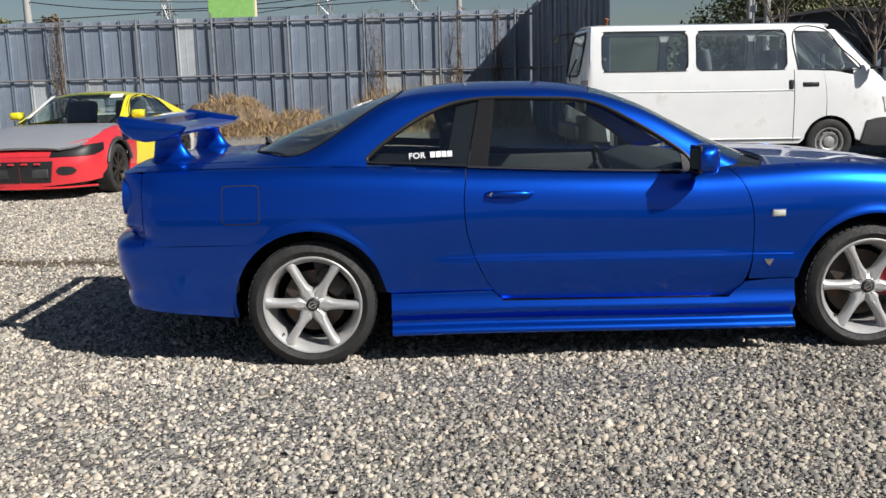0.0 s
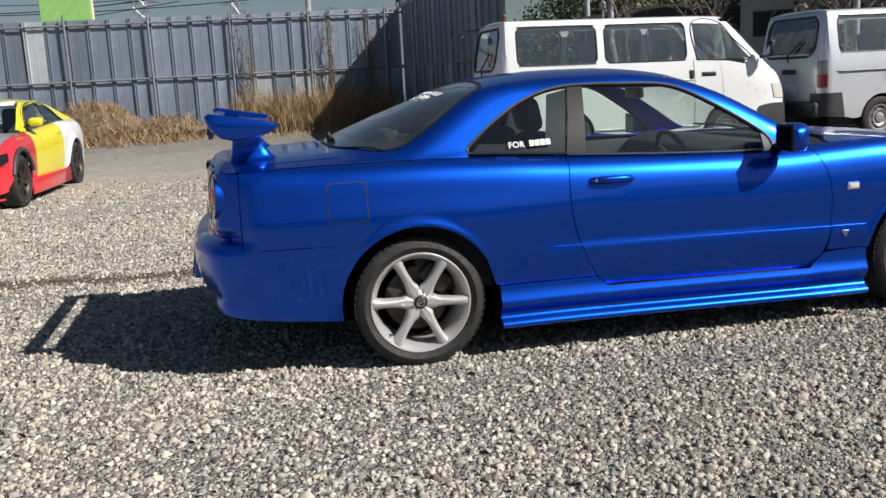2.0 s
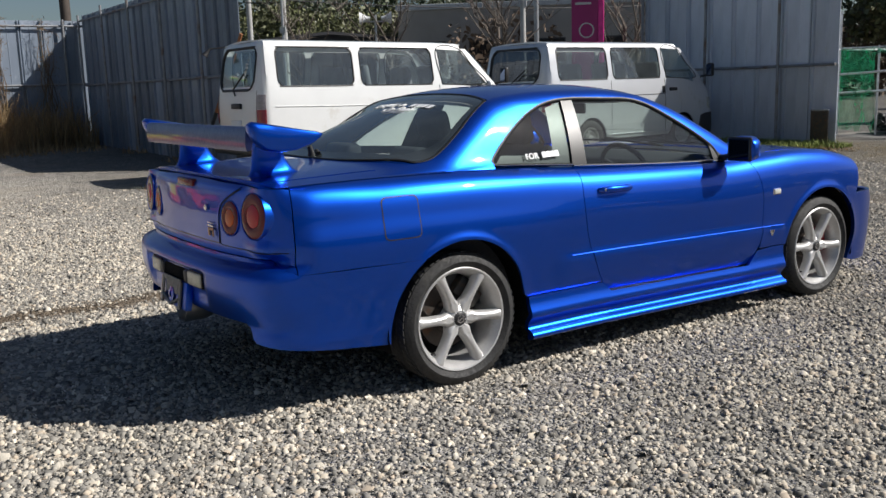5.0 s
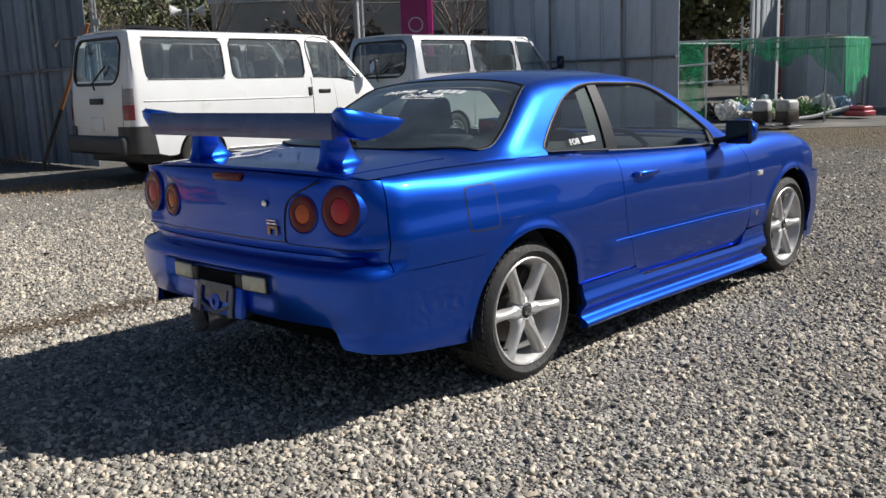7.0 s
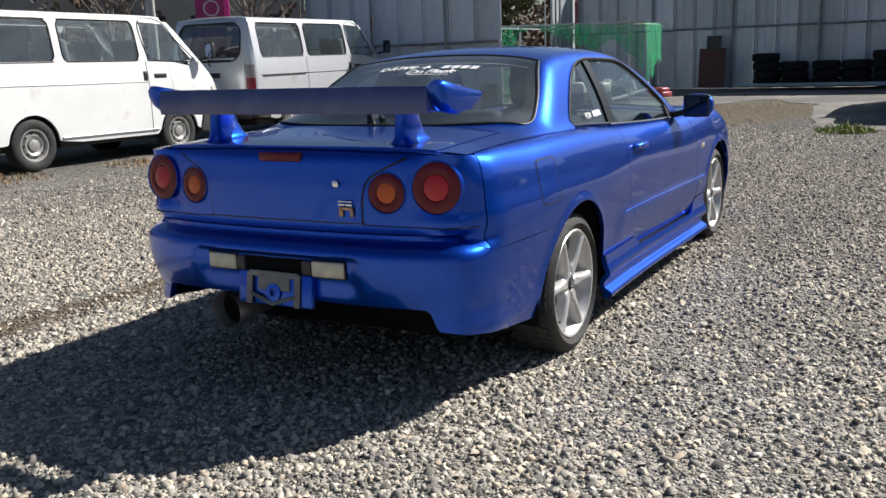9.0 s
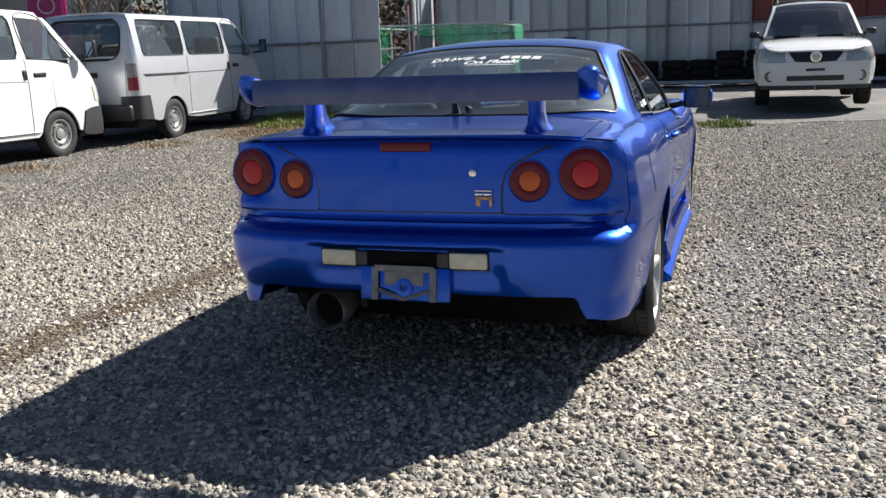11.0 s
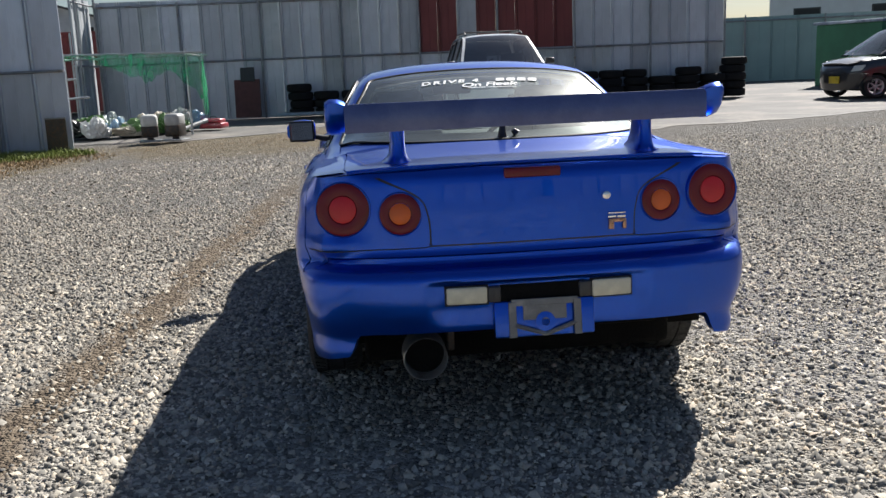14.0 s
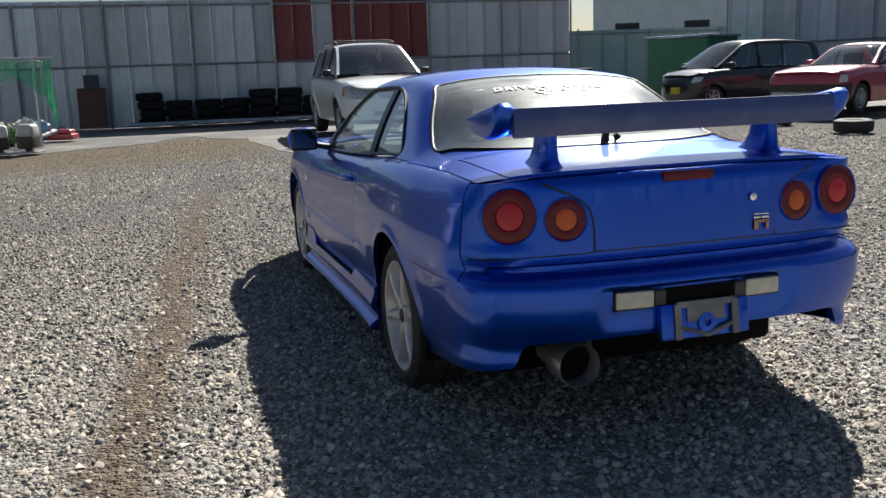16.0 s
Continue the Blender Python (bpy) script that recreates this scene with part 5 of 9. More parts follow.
    for k in range(4):
        bar = box((0.103 + k * 0.027, 0.0, 0.0005), (0.126 + k * 0.027, 0.029, 0.002), 0.0)
        part("name_bar", xform(bar, m @ pose(0, 0, 0, 0, 0, 1.6)), M["white_vinyl"], car)
    def on_screen(name, me, x0, y0, turn=0.0, label=""):
        """Lays flat lettering on the rear screen; x0, y0: the plan place of its left foot."""
        cs_, sn_ = math.cos(radians(turn)), math.sin(radians(turn))
        for v in me.vertices:
            u, w = v.co.x * cs_ - v.co.y * sn_, v.co.x * sn_ + v.co.y * cs_
            p = Vector(top_pt(x0 + w * 0.94, y0 - u))
            v.co = p + Vector((-0.0016, 0, 0.0026)) * (1.0 + v.co.z / 0.0012)
        me.update()
        part(name, me, M["white_vinyl"], car, label)

    def letters(words, size, shear, width, bold):
        cu = bpy.data.curves.new("lettering", "FONT")
        cu.body, cu.size, cu.extrude, cu.shear, cu.space_character, cu.offset = words, size, 0.0005, shear, width, bold
        ob = new("lettering", cu)
        me = bpy.data.meshes.new_from_object(ob.evaluated_get(bpy.context.evaluated_depsgraph_get()))
        bpy.data.objects.remove(ob)
        me.name = "lettering"
        return me

    def bar(w, h, slant=0.0, n=8):
        vs = [(w * i / n + slant * h * j, h * j, 0.0006) for j in (0, 1) for i in range(n + 1)]
        return mesh_of("bar", vs, [(i, i + 1, i + n + 2, i + n + 1) for i in range(n)])

    drive = letters("DRIVE", 0.058, 0.2, 1.35, 0.002)
    wide = max(v.co.x for v in drive.vertices)
    on_screen("banner_lettering", drive, 0.240, 0.275, label="white vinyl banner")
    on_screen("banner_digit", letters("4", 0.058, 0.2, 1.35, 0.002), 0.240, 0.275 - wide - 0.028)
    for k in range(4):
        on_screen("name_bar", bar(0.039, 0.040, 0.2), 0.240, -0.068 - k * 0.050)
    on_screen("script_lettering", letters("On Fleek", 0.072, 0.3, 0.95, 0.001), 0.176, 0.10, 2.0, "white vinyl script")
    on_screen("small_bar", bar(0.22, 0.006), 0.160, 0.07)
    # cabin
    cabin(car)
    return car


def seat(parent, x, y, name, material):
    s = new(name)
    s.parent = parent
    s.location = (x, y, 0)
    cu = box((-0.02, -0.25, 0.36), (0.48, 0.25, 0.52), 0.05, seg=3)
    part("cushion", cu, material, s, smooth=60)
    bk = box((-0.07, -0.25, 0.0), (0.07, 0.25, 0.58), 0.055, seg=3)
    for v in bk.verts:
        v.co.y *= 1.0 - 0.25 * max(0, v.co.z - 0.3) / 0.28
    part("backrest", xform(bk, Matrix.Translation((0.0, 0, 0.46)) @ Matrix.Rotation(radians(-18), 4, "Y")), material, s, smooth=60)
    hr = box((-0.045, -0.13, 0.0), (0.045, 0.13, 0.17), 0.04, seg=3)
    part("headrest", xform(hr, Matrix.Translation((-0.185, 0, 1.02)) @ Matrix.Rotation(radians(-12), 4, "Y")), material, s, smooth=60)
    return s


def cabin(car):
    I = M["interior"]
    part("cabin_floor", box((0.1, -0.70, 0.32), (2.1, 0.70, 0.36), 0.01), I, car)
    for sg in (-1, 1):
        part("door_card", box((0.74, sg * 0.70 - 0.02, 0.34), (2.05, sg * 0.70 + 0.02, 0.865), 0.015), I, car, smooth=40)
        part("quarter_trim", box((0.0, sg * 0.68 - 0.025, 0.34), (0.74, sg * 0.68 + 0.025, 0.90), 0.015), I, car, smooth=40)
        seat(car, 0.88, sg * 0.36, "front_seat", M["seat_cloth"])
        part("rear_headrest", box((0.02, sg * 0.33 - 0.13, 0.93), (0.12, sg * 0.33 + 0.13, 1.04), 0.035, seg=3), M["seat_cloth"], car, smooth=60)
        part("sun_visor", box((1.24, sg * 0.30 - 0.15, 1.205), (1.42, sg * 0.30 + 0.15, 1.222), 0.006), M["headlining"], car)
    part("rear_seat", xform(box((-0.08, -0.60, 0.0), (0.08, 0.60, 0.60), 0.05), Matrix.Translation((0.28, 0, 0.40)) @ Matrix.Rotation(radians(-24), 4, "Y")), M["seat_cloth"], car, smooth=60)
    part("rear_bench", box((0.22, -0.60, 0.36), (0.72, 0.60, 0.56), 0.05), M["seat_cloth"], car, smooth=60)
    part("parcel_shelf", box((-0.28, -0.60, 0.90), (0.10, 0.60, 0.925), 0.01), I, car)
    da = poly_prism([(1.66, 0.50), (1.62, 0.70), (1.66, 0.86), (1.80, 0.905), (2.05, 0.885), (2.12, 0.80), (2.1, 0.4), (1.75, 0.4)], 1.36, "y", -0.68, 0.02)
    part("dashboard", da, I, car, smooth=50)
    part("centre_console", box((1.0, -0.11, 0.34), (1.7, 0.11, 0.58), 0.03), I, car, smooth=50)
    sw = lathe([(0.182 + 0.014 * math.cos(a), 0.014 * math.sin(a)) for a in [2 * math.pi * k / 10 for k in range(10)]], 40, axis="x", closed=True)
    for a in (0, 120, 240):
        sp = box((-0.008, -0.014, 0.0), (0.008, 0.014, 0.18), 0.004)
        sw = add_bm(sw, xform(sp, Matrix.Rotation(radians(a + 60), 4, "X")))
    sw = lathe([(0.06, -0.02), (0.06, 0.02), (0, 0.03)], 20, sw, axis="x")
    part("steering_wheel", xform(sw, Matrix.Translation((1.50, -0.36, 0.80)) @ Matrix.Rotation(radians(-22), 4, "Y")), I, car, smooth=50)
    part("cabin_mirror", xform(box((-0.012, -0.11, -0.03), (0.012, 0.11, 0.03), 0.01), Matrix.Translation((1.42, 0, 1.17))), M["black_plastic"], car, smooth=40)
    part("headlining", patch(TOP, [(0.36, -0.50), (0.36, 0.50)], [(1.38, -0.50), (1.38, 0.50)], nu=14, nv=14, fold=0.0, off=-0.03), M["headlining"], car, smooth=60)


coupe()


# ---- the other vehicles ----
def steel_wheel(parent, loc, sg, R=0.315, w=0.19, rim=0.19, material="steel_wheel", spokes=0, face=None):
    wh = new("wheel")
    wh.parent = parent
    wh.location = loc
    wh.rotation_euler = (0, random.uniform(0, 1), math.pi if sg < 0 else 0)
    tyre(wh, R, w, rim)
    h = w * 0.42
    mt = M[material]
    part("rim", lathe([(rim, h * 0.95), (rim + 0.008, h * 1.02), (rim - 0.006, h * 1.0), (rim - 0.02, h * 0.8), (rim - 0.03, 0), (rim - 0.02, -h), (rim, -h), (rim - 0.012, 0)], 40, closed=True), mt, wh, smooth=40)
    if spokes:
        for k in range(spokes):
            b = poly_prism([(-0.018, 0.03), (-0.012, rim * 0.6), (-0.022, rim - 0.018), (0.022, rim - 0.018), (0.012, rim * 0.6), (0.018, 0.03)], 0.02, "y", h * 0.7, 0.004)
            part("spoke", xform(b, Matrix.Rotation(2 * math.pi * k / spokes, 4, "Y")), mt, wh, smooth=40)
        part("hub", lathe([(0.045, h * 0.3), (0.045, h * 0.9), (0.03, h), (0, h)], 20), mt, wh, smooth=40)
        part("brake_drum", lathe([(rim * 0.7, 0), (rim * 0.7, h * 0.3), (0, h * 0.3)], 24), M["dark_metal"], wh)
    else:
        part("wheel_disc", lathe([(rim - 0.02, h * 0.15), (rim * 0.80, h * 0.35), (rim * 0.66, h * 0.95), (rim * 0.56, h * 0.9), (rim * 0.42, h * 0.55), (rim * 0.38, h * 0.95), (rim * 0.2, h * 1.05), (0, h * 1.05)], 40), mt, wh, smooth=40)
        for k in range(8):
            a = 2 * math.pi * k / 8
            hole = lathe([(0.017, h * 0.72), (0.017, h * 0.80), (0, h * 0.80)], 10)
            part("vent_hole", shift(hole, rim * 0.74 * math.cos(a), 0, rim * 0.74 * math.sin(a)), M["black_plastic"], wh)
    return wh


def plan_surface(plan, dfun, front=None, n=300):
    """A body wall that runs round a plan outline; dfun gives the offset by x and z, front the slope of the nose."""
    pl = [along(plan, i / n) for i in range(n + 1)]
    ps = [0.0]
    for p, q in zip(pl, pl[1:]):
        ps.append(ps[-1] + math.dist(p, q))
    end = ps[-1]
    nm = []
    for i in range(n + 1):
        i0, i1 = max(0, i - 3), min(n, i + 3)
        tx, ty = pl[i1][0] - pl[i0][0], pl[i1][1] - pl[i0][1]
        if i == 0 or i == n:
            tx = 0
        ln = math.hypot(tx, ty) or 1
        nm.append((-ty / ln, tx / ln))
    arr = np.array(ps)

    def at(s):
        a = min(abs(s), end)
        i = min(n - 1, max(0, int(np.searchsorted(arr, a)) - 1))
        u = (a - ps[i]) / (ps[i + 1] - ps[i])
        return lerp2(pl[i], pl[i + 1], u), lerp2(nm[i], nm[i + 1], u)

    def pt(s, z):
        p, q = at(s)
        d = dfun(p[0], z)
        x = p[0] + q[0] * d
        if front:
            x = front(x, z)
        return (x, (-1 if s < 0 else 1) * (p[1] + q[1] * d), z)

    def s_at(x):
        lo, hi = 0.0, end
        for _ in range(36):
            mid = (lo + hi) / 2
            if at(mid)[0][0] < x:
                lo = mid
            else:
                hi = mid
        return lo

    xm0, xm1 = plan[0][0] + 0.6, plan[-1][0] - 0.6
    f = Surf(pt, lambda q: Vector((q.x - min(max(q.x, xm0), xm1), q.y, 0.001)))
    f.end, f.s_at = end, s_at
    return f


def van(name, label, m, paint_mat, slide):
    """A one-box van; its nose points along +x, its origin lies on the ground beside the near rear corner."""
    v = thing(name, label, "van", m)
    hw = 0.845
    x0, x1 = 0.06, 4.62
    plan = [(x0, 0), (x0 + 0.005, 0.5), (x0 + 0.03, 0.72), (x0 + 0.10, 0.81), (x0 + 0.25, 0.84), (1.2, hw), (2.4, hw), (3.6, hw), (4.1, 0.83), (4.4, 0.77), (4.55, 0.64), (4.61, 0.4), (x1, 0)]
    prof = [(0.2, -0.05), (0.32, -0.012), (0.5, 0.0), (0.9, 0.0), (1.05, -0.004), (1.25, -0.02), (1.55, -0.065), (1.80, -0.115), (1.86, -0.135), (1.90, -0.17), (1.92, -0.22)]
    nose = [(0.2, 0.0), (0.45, 0.03), (0.8, 0.07), (1.0, 0.13), (1.12, 0.22), (1.4, 0.50), (1.7, 0.82), (1.9, 1.08), (2.0, 1.2)]

    def front(x, z):
        k = max(0.0, (x - 2.7) / (x1 - 2.7))
        return x - smooth_curve(nose, z) * k ** 1.5

    F = plan_surface(plan, lambda x, z: smooth_curve(prof, z), front)
    S = lambda pts, sg: [(sg * F.s_at(x), z) for x, z in pts]

    def P(nm, bm, mt=paint_mat, parent=v, label="", ang=50):
        return part(nm, bm, mt, parent, label, smooth=ang)

    ax = (1.10, 3.50)
    ra = 0.365
    zb, zt = 1.30, 1.825
    top = 1.905
    ac = lambda cx, a0, a1, n=12: [(cx + ra * math.cos(radians(a0 + (a1 - a0) * i / n)), 0.31 + ra * math.sin(radians(a0 + (a1 - a0) * i / n))) for i in range(n + 1)]
    wins = [(0.36, 1.52), (1.64, 2.88)]
    for sg in (-1, 1):
        low = [(0.30, 0.40), (0.6, 0.33)] + ac(ax[0], 176, 4) + [(1.8, 0.30), (2.985, 0.30)]
        P("side_panel", patch(F, S(low, sg), S([(0.30, zb), (2.985, zb)], sg), nu=60, nv=18, smooth=(False, False, False, False)))
        P("front_door", patch(F, S([(2.99, 0.30), (3.08, 0.30)] + ac(ax[1], 172, 100, 8), sg), S([(2.99, zb), (3.45, zb)], sg), S([(2.99, 0.30), (2.99, 0.8), (2.99, zb)], sg), None, 24, 16, smooth=(False, True, True, True)))
        P("front_wing", patch(F, S(ac(ax[1], 98, 6, 8) + [(3.95, 0.32)], sg), S([(3.452, zb), (4.30, 1.16)], sg), None, S([(3.95, 0.32), (4.12, 0.7), (4.30, 1.16)], sg), 24, 16, smooth=(False, True, True, True)))
        for a, b in ((0.24, 0.36), (1.52, 1.64), (2.88, 3.04)):
            P("pillar", patch(F, S([(a, zb), (b, zb)], sg), S([(a, zt), (b, zt)], sg), nu=4, nv=8, fold=0.0))
        P("cant_rail", patch(F, S([(0.24, zt), (1.5, zt), (3.0, zt - 0.01), (3.90, zt - 0.03)], sg), S([(0.24, top), (1.5, top), (3.0, top), (3.90, top - 0.01)], sg), nu=40, nv=5, fold=0.0))
        P("windscreen_pillar", patch(F, S([(4.12, zb), (4.42, 1.20)], sg), S([(3.82, zt), (4.22, zt)], sg), nu=4, nv=10, fold=0.0))
        P("scuttle", patch(F, S([(3.90, 1.08), (4.20, 1.06), (4.46, 1.02)], sg), S([(3.98, zb), (4.20, 1.285), (4.44, 1.205)], sg), nu=14, nv=6, fold=0.0, off=-0.002))
        for a, b in wins:
            P("side_window", patch(F, S([(a, zb), (b, zb)], sg), S([(a, zt), (b, zt)], sg), nu=10, nv=6, fold=0.0, off=-0.008), M["van_glass"])
            q = 0.10
            ring = [(cx - q * math.cos(radians(90 * k + 22.5 * j)) , cz - q * math.sin(radians(90 * k + 22.5 * j))) for k, (cx, cz) in enumerate(((a + q, zb + q), (b - q, zb + q), (b - q, zt - q), (a + q, zt - q))) for j in range(5)]
            for k in range(4):
                arc = ring[5 * k:5 * k + 5]
                cor = ((a, zb), (b, zb), (b, zt), (a, zt))[k]
                P("window_corner", patch(F, S([arc[0], cor, arc[-1]], sg), S(arc, sg), nu=8, nv=2, fold=0.0, off=-0.002))
            ring.append(ring[0])
            P("window_seal", strip_on(F, S(ring, sg), 0.011, dense=110, flat=0.7), M["black_plastic"])
        P("door_window", patch(F, S([(3.05, zb), (4.12, zb)], sg), S([(3.05, zt), (3.82, zt)], sg), nu=10, nv=6, fold=0.0, off=-0.008), M["van_glass"])
        P("window_seal", strip_on(F, S([(3.05, zb), (3.05, zt), (3.82, zt), (3.96, 1.6), (4.12, zb), (3.05, zb)], sg), 0.011, dense=60, flat=0.7), M["black_plastic"])
        P("sill", strip_on(F, S([(1.5, 0.37), (3.1, 0.37)], sg), 0.018, off=0.004), paint_mat)
        P("swage_line", strip_on(F, S([(0.3, 1.03), (1.5, 1.02), (2.98, 1.02)], sg), 0.010, off=0.0, flat=0.6), M["grey_plastic"] if slide else paint_mat)
        yh = abs(F(F.s_at(3.2), 1.1)[1])
        for nm, xh, w in (("door_handle", 3.20, 0.11),):
            P(nm, box((xh - w, sg * yh - 0.012, 1.065), (xh + w, sg * yh + 0.012, 1.125), 0.01), M["black_plastic"])
        P("door_hinge", box((2.90, sg * yh - 0.012, 1.03), (2.965, sg * yh + 0.014, 1.16), 0.012), M["black_plastic"])
        if slide:
            P("slide_rail", strip_on(F, S([(0.35, 1.02), (1.52, 1.02)], sg), 0.022, off=0.004), M["black_plastic"])
            P("door_seam", strip_on(F, S([(1.58, 0.34), (1.58, 1.28)], sg), 0.005, off=0.0), M["black_plastic"])
        P("door_seam", strip_on(F, S([(2.987, 0.34), (2.987, 1.29)], sg), 0.006, off=0.0), M["black_plastic"])
        # mirror
        mi = new("door_mirror")
        mi.parent = v
        mi.location = (4.02, sg * 0.80, 1.36)
        part("mirror_arm", tube([(0, 0, -0.06), (0.06, sg * 0.10, -0.04), (0.07, sg * 0.15, 0.02)], 0.02, 8), M["black_plastic"], mi, smooth=40)
        part("mirror_head", shift(box((-0.035, -0.07, -0.11), (0.045, 0.07, 0.13), 0.03), 0.06, sg * 0.17, 0.05), M["black_plastic"], mi, smooth=40)
        part("mirror_glass", shift(box((-0.003, -0.055, -0.09), (0.0, 0.055, 0.11), 0.001), 0.0245, sg * 0.17, 0.05), M["dim_mirror"], mi)
        # lamps
        P("tail_lamp", patch(F, [(sg * (F.s_at(0.10) - 0.05), 0.80), (sg * F.s_at(0.17), 0.80)], [(sg * (F.s_at(0.10) - 0.05), 0.99), (sg * F.s_at(0.17), 0.99)], nu=8, nv=6, fold=0.01, off=0.012), M["van_lamp_red"])
        P("tail_lamp_top", patch(F, [(sg * (F.s_at(0.10) - 0.05), 0.993), (sg * F.s_at(0.17), 0.993)], [(sg * (F.s_at(0.10) - 0.05), 1.19), (sg * F.s_at(0.17), 1.19)], nu=8, nv=6, fold=0.01, off=0.012), M["van_lamp_clear"])
        P("bumper_corner", patch(F, [(sg * (F.s_at(0.08) - 0.1), 0.40), (sg * F.s_at(0.44), 0.36)], [(sg * (F.s_at(0.08) - 0.1), 0.72), (sg * F.s_at(0.38), 0.72)], nu=12, nv=8, fold=0.02, off=0.025), M["grey_plastic"])
        P("headlamp", patch(F, S([(4.30, 0.72), (4.52, 0.70)], sg), S([(4.28, 0.92), (4.50, 0.92)], sg), nu=8, nv=6, fold=0.01, off=0.01), M["lamp_white"])
        P("front_bumper_corner", patch(F, S([(3.93, 0.30), (4.2, 0.26)], sg) + [(sg * F.end, 0.26)], S([(4.02, 0.60), (4.3, 0.64)], sg) + [(sg * F.end, 0.62)], nu=24, nv=8, fold=0.02, off=0.02), M["grey_plastic"])
        for x in ax:
            steel_wheel(v, (x, sg * 0.735, 0.312), sg)
            b = bmesh.new()
            prev = None
            for px, pz in ac(x, 190, -10, 16):
                a_, c_ = b.verts.new((px, sg * 0.82, pz)), b.verts.new((px, sg * 0.45, pz))
                if prev:
                    b.faces.new((prev[0], a_, c_, prev[1]))
                prev = (a_, c_)
            P("arch_liner", b, M["black_plastic"])
    # tail
    sr = F.s_at(0.30)
    P("rear_corner_skin", patch(F, [(-sr, 0.40), (0, 0.42), (sr, 0.40)], [(-sr, zb), (0, zb), (sr, zb)], nu=60, nv=14))
    sw = F.s_at(0.085)
    for sg in (-1, 1):
        P("rear_pillar", patch(F, [(sg * sw * 0.86, zb), (sg * F.s_at(0.26), zb)], [(sg * sw * 0.86, zt), (sg * F.s_at(0.26), zt)], nu=10, nv=10, fold=0.0))
    P("rear_header", patch(F, [(-sr, zt), (0, zt), (sr, zt)], [(-sr, top), (0, top), (sr, top)], nu=50, nv=5, fold=0.0))
    P("rear_window", patch(F, [(-sw * 0.86, zb), (0, zb - 0.03), (sw * 0.86, zb)], [(-sw * 0.86, zt), (0, zt), (sw * 0.86, zt)], nu=24, nv=8, fold=0.0, off=-0.006), M["van_glass"] if not slide else M["dark_glass"])
    W, z0, z1, cr = sw * 0.86, 1.255, 1.825, 0.17
    arc = lambda sg, up: [(sg * (W - cr + cr * math.cos(a * math.pi / 12)), (z1 - cr + cr * math.sin(a * math.pi / 12)) if up else (z0 + cr - cr * math.sin(a * math.pi / 12))) for a in range(7)]
    for sg in (-1, 1):
        for up, zc in ((True, zt + 0.004), (False, zb - 0.004)):
            P("rear_window_corner", patch(F, arc(sg, up), [(sg * (W + 0.004), zc + (-0.01 if up else 0.01)), (sg * (W + 0.002), zc), (sg * (W - 0.01), zc)], nu=12, nv=6, fold=0.0, off=0.003))
    ring = arc(-1, False)[::-1] + arc(-1, True) + arc(1, True)[::-1] + arc(1, False)
    ring.append(ring[0])
    P("rear_window_seal", strip_on(F, ring, 0.022, dense=100, flat=0.6), M["black_plastic"])
    P("tailgate_seam", strip_on(F, [(-0.66, 0.56), (-0.69, 1.25)], 0.005), M["black_plastic"])
    P("tailgate_seam", strip_on(F, [(0.66, 0.56), (0.69, 1.25)], 0.005), M["black_plastic"])
    P("tailgate_handle", box((0.03, -0.22, 1.0), (0.075, 0.10, 1.075), 0.012), M["black_plastic"])
    P("plate_panel", box((0.045, -0.20, 0.66), (0.07, 0.16, 0.84), 0.01), M["white_vinyl"] if not slide else paint_mat)
    P("rear_bumper", box((-0.02, -0.76, 0.36), (0.16, 0.76, 0.60), 0.05), M["grey_plastic"])
    P("rear_wiper", tube([(0.045, -0.05, 1.18), (0.035, -0.02, 1.27), (0.09, -0.30, 1.48)], 0.012, 6), M["black_plastic"])
    for sg in (-1, 1):
        if sg > 0 and not slide:
            P("under_mirror", tube([(0.2, 0.62, 1.88), (0.0, 0.70, 1.86), (-0.08, 0.72, 1.76)], [0.012, 0.012, 0.05], 8), M["black_plastic"])
    # roof, nose
    def roof(x, k):
        y = 0.845 - 0.215
        y *= 1 - 0.06 * max(0, (x - 2.9)) ** 2
        return (x, k * y, 1.905 + 0.045 * (1 - abs(k) ** 2.5) * min(1, (x + 0.1) / 0.5) - 0.04 * max(0, x - 3.0) ** 2)
    P("roof", patch(Surf(roof, UP), [(0.25, -1), (0.225, 0), (0.25, 1)], [(3.48, -1), (3.58, 0), (3.48, 1)], nu=24, nv=40))
    P("windscreen", patch(F, [(-F.s_at(4.42), 1.20), (-F.end + 0.001, 1.12)], [(-F.s_at(4.22), zt), (-F.end + 0.001, zt + 0.02)], nu=16, nv=10, fold=0.0), M["van_glass"])
    P("windscreen", patch(F, [(F.s_at(4.42), 1.20), (F.end - 0.001, 1.12)], [(F.s_at(4.22), zt), (F.end - 0.001, zt + 0.02)], nu=16, nv=10, fold=0.0), M["van_glass"])
    for sg in (-1, 1):
        P("nose_panel", patch(F, S([(4.06, 0.55), (4.3, 0.60)], sg) + [(sg * F.end, 0.58)], S([(4.28, 1.16), (4.4, 1.13)], sg) + [(sg * F.end, 1.10)], nu=20, nv=10))
    # inside
    P("van_floor", box((0.2, -0.76, 0.40), (4.2, 0.76, 0.50), 0.01), M["interior"])
    P("underbody", box((0.3, -0.7, 0.24), (4.2, 0.7, 0.40), 0.03), M["black_plastic"])
    for x, mt in ((3.15, "seat_grey"), (1.95, "seat_grey")):
        for y in (-0.40, 0.38):
            P("seat_back", xform(box((-0.06, -0.24, 0), (0.06, 0.24, 0.80), 0.05), Matrix.Translation((x, y, 0.80)) @ Matrix.Rotation(radians(-10), 4, "Y")), M[mt])
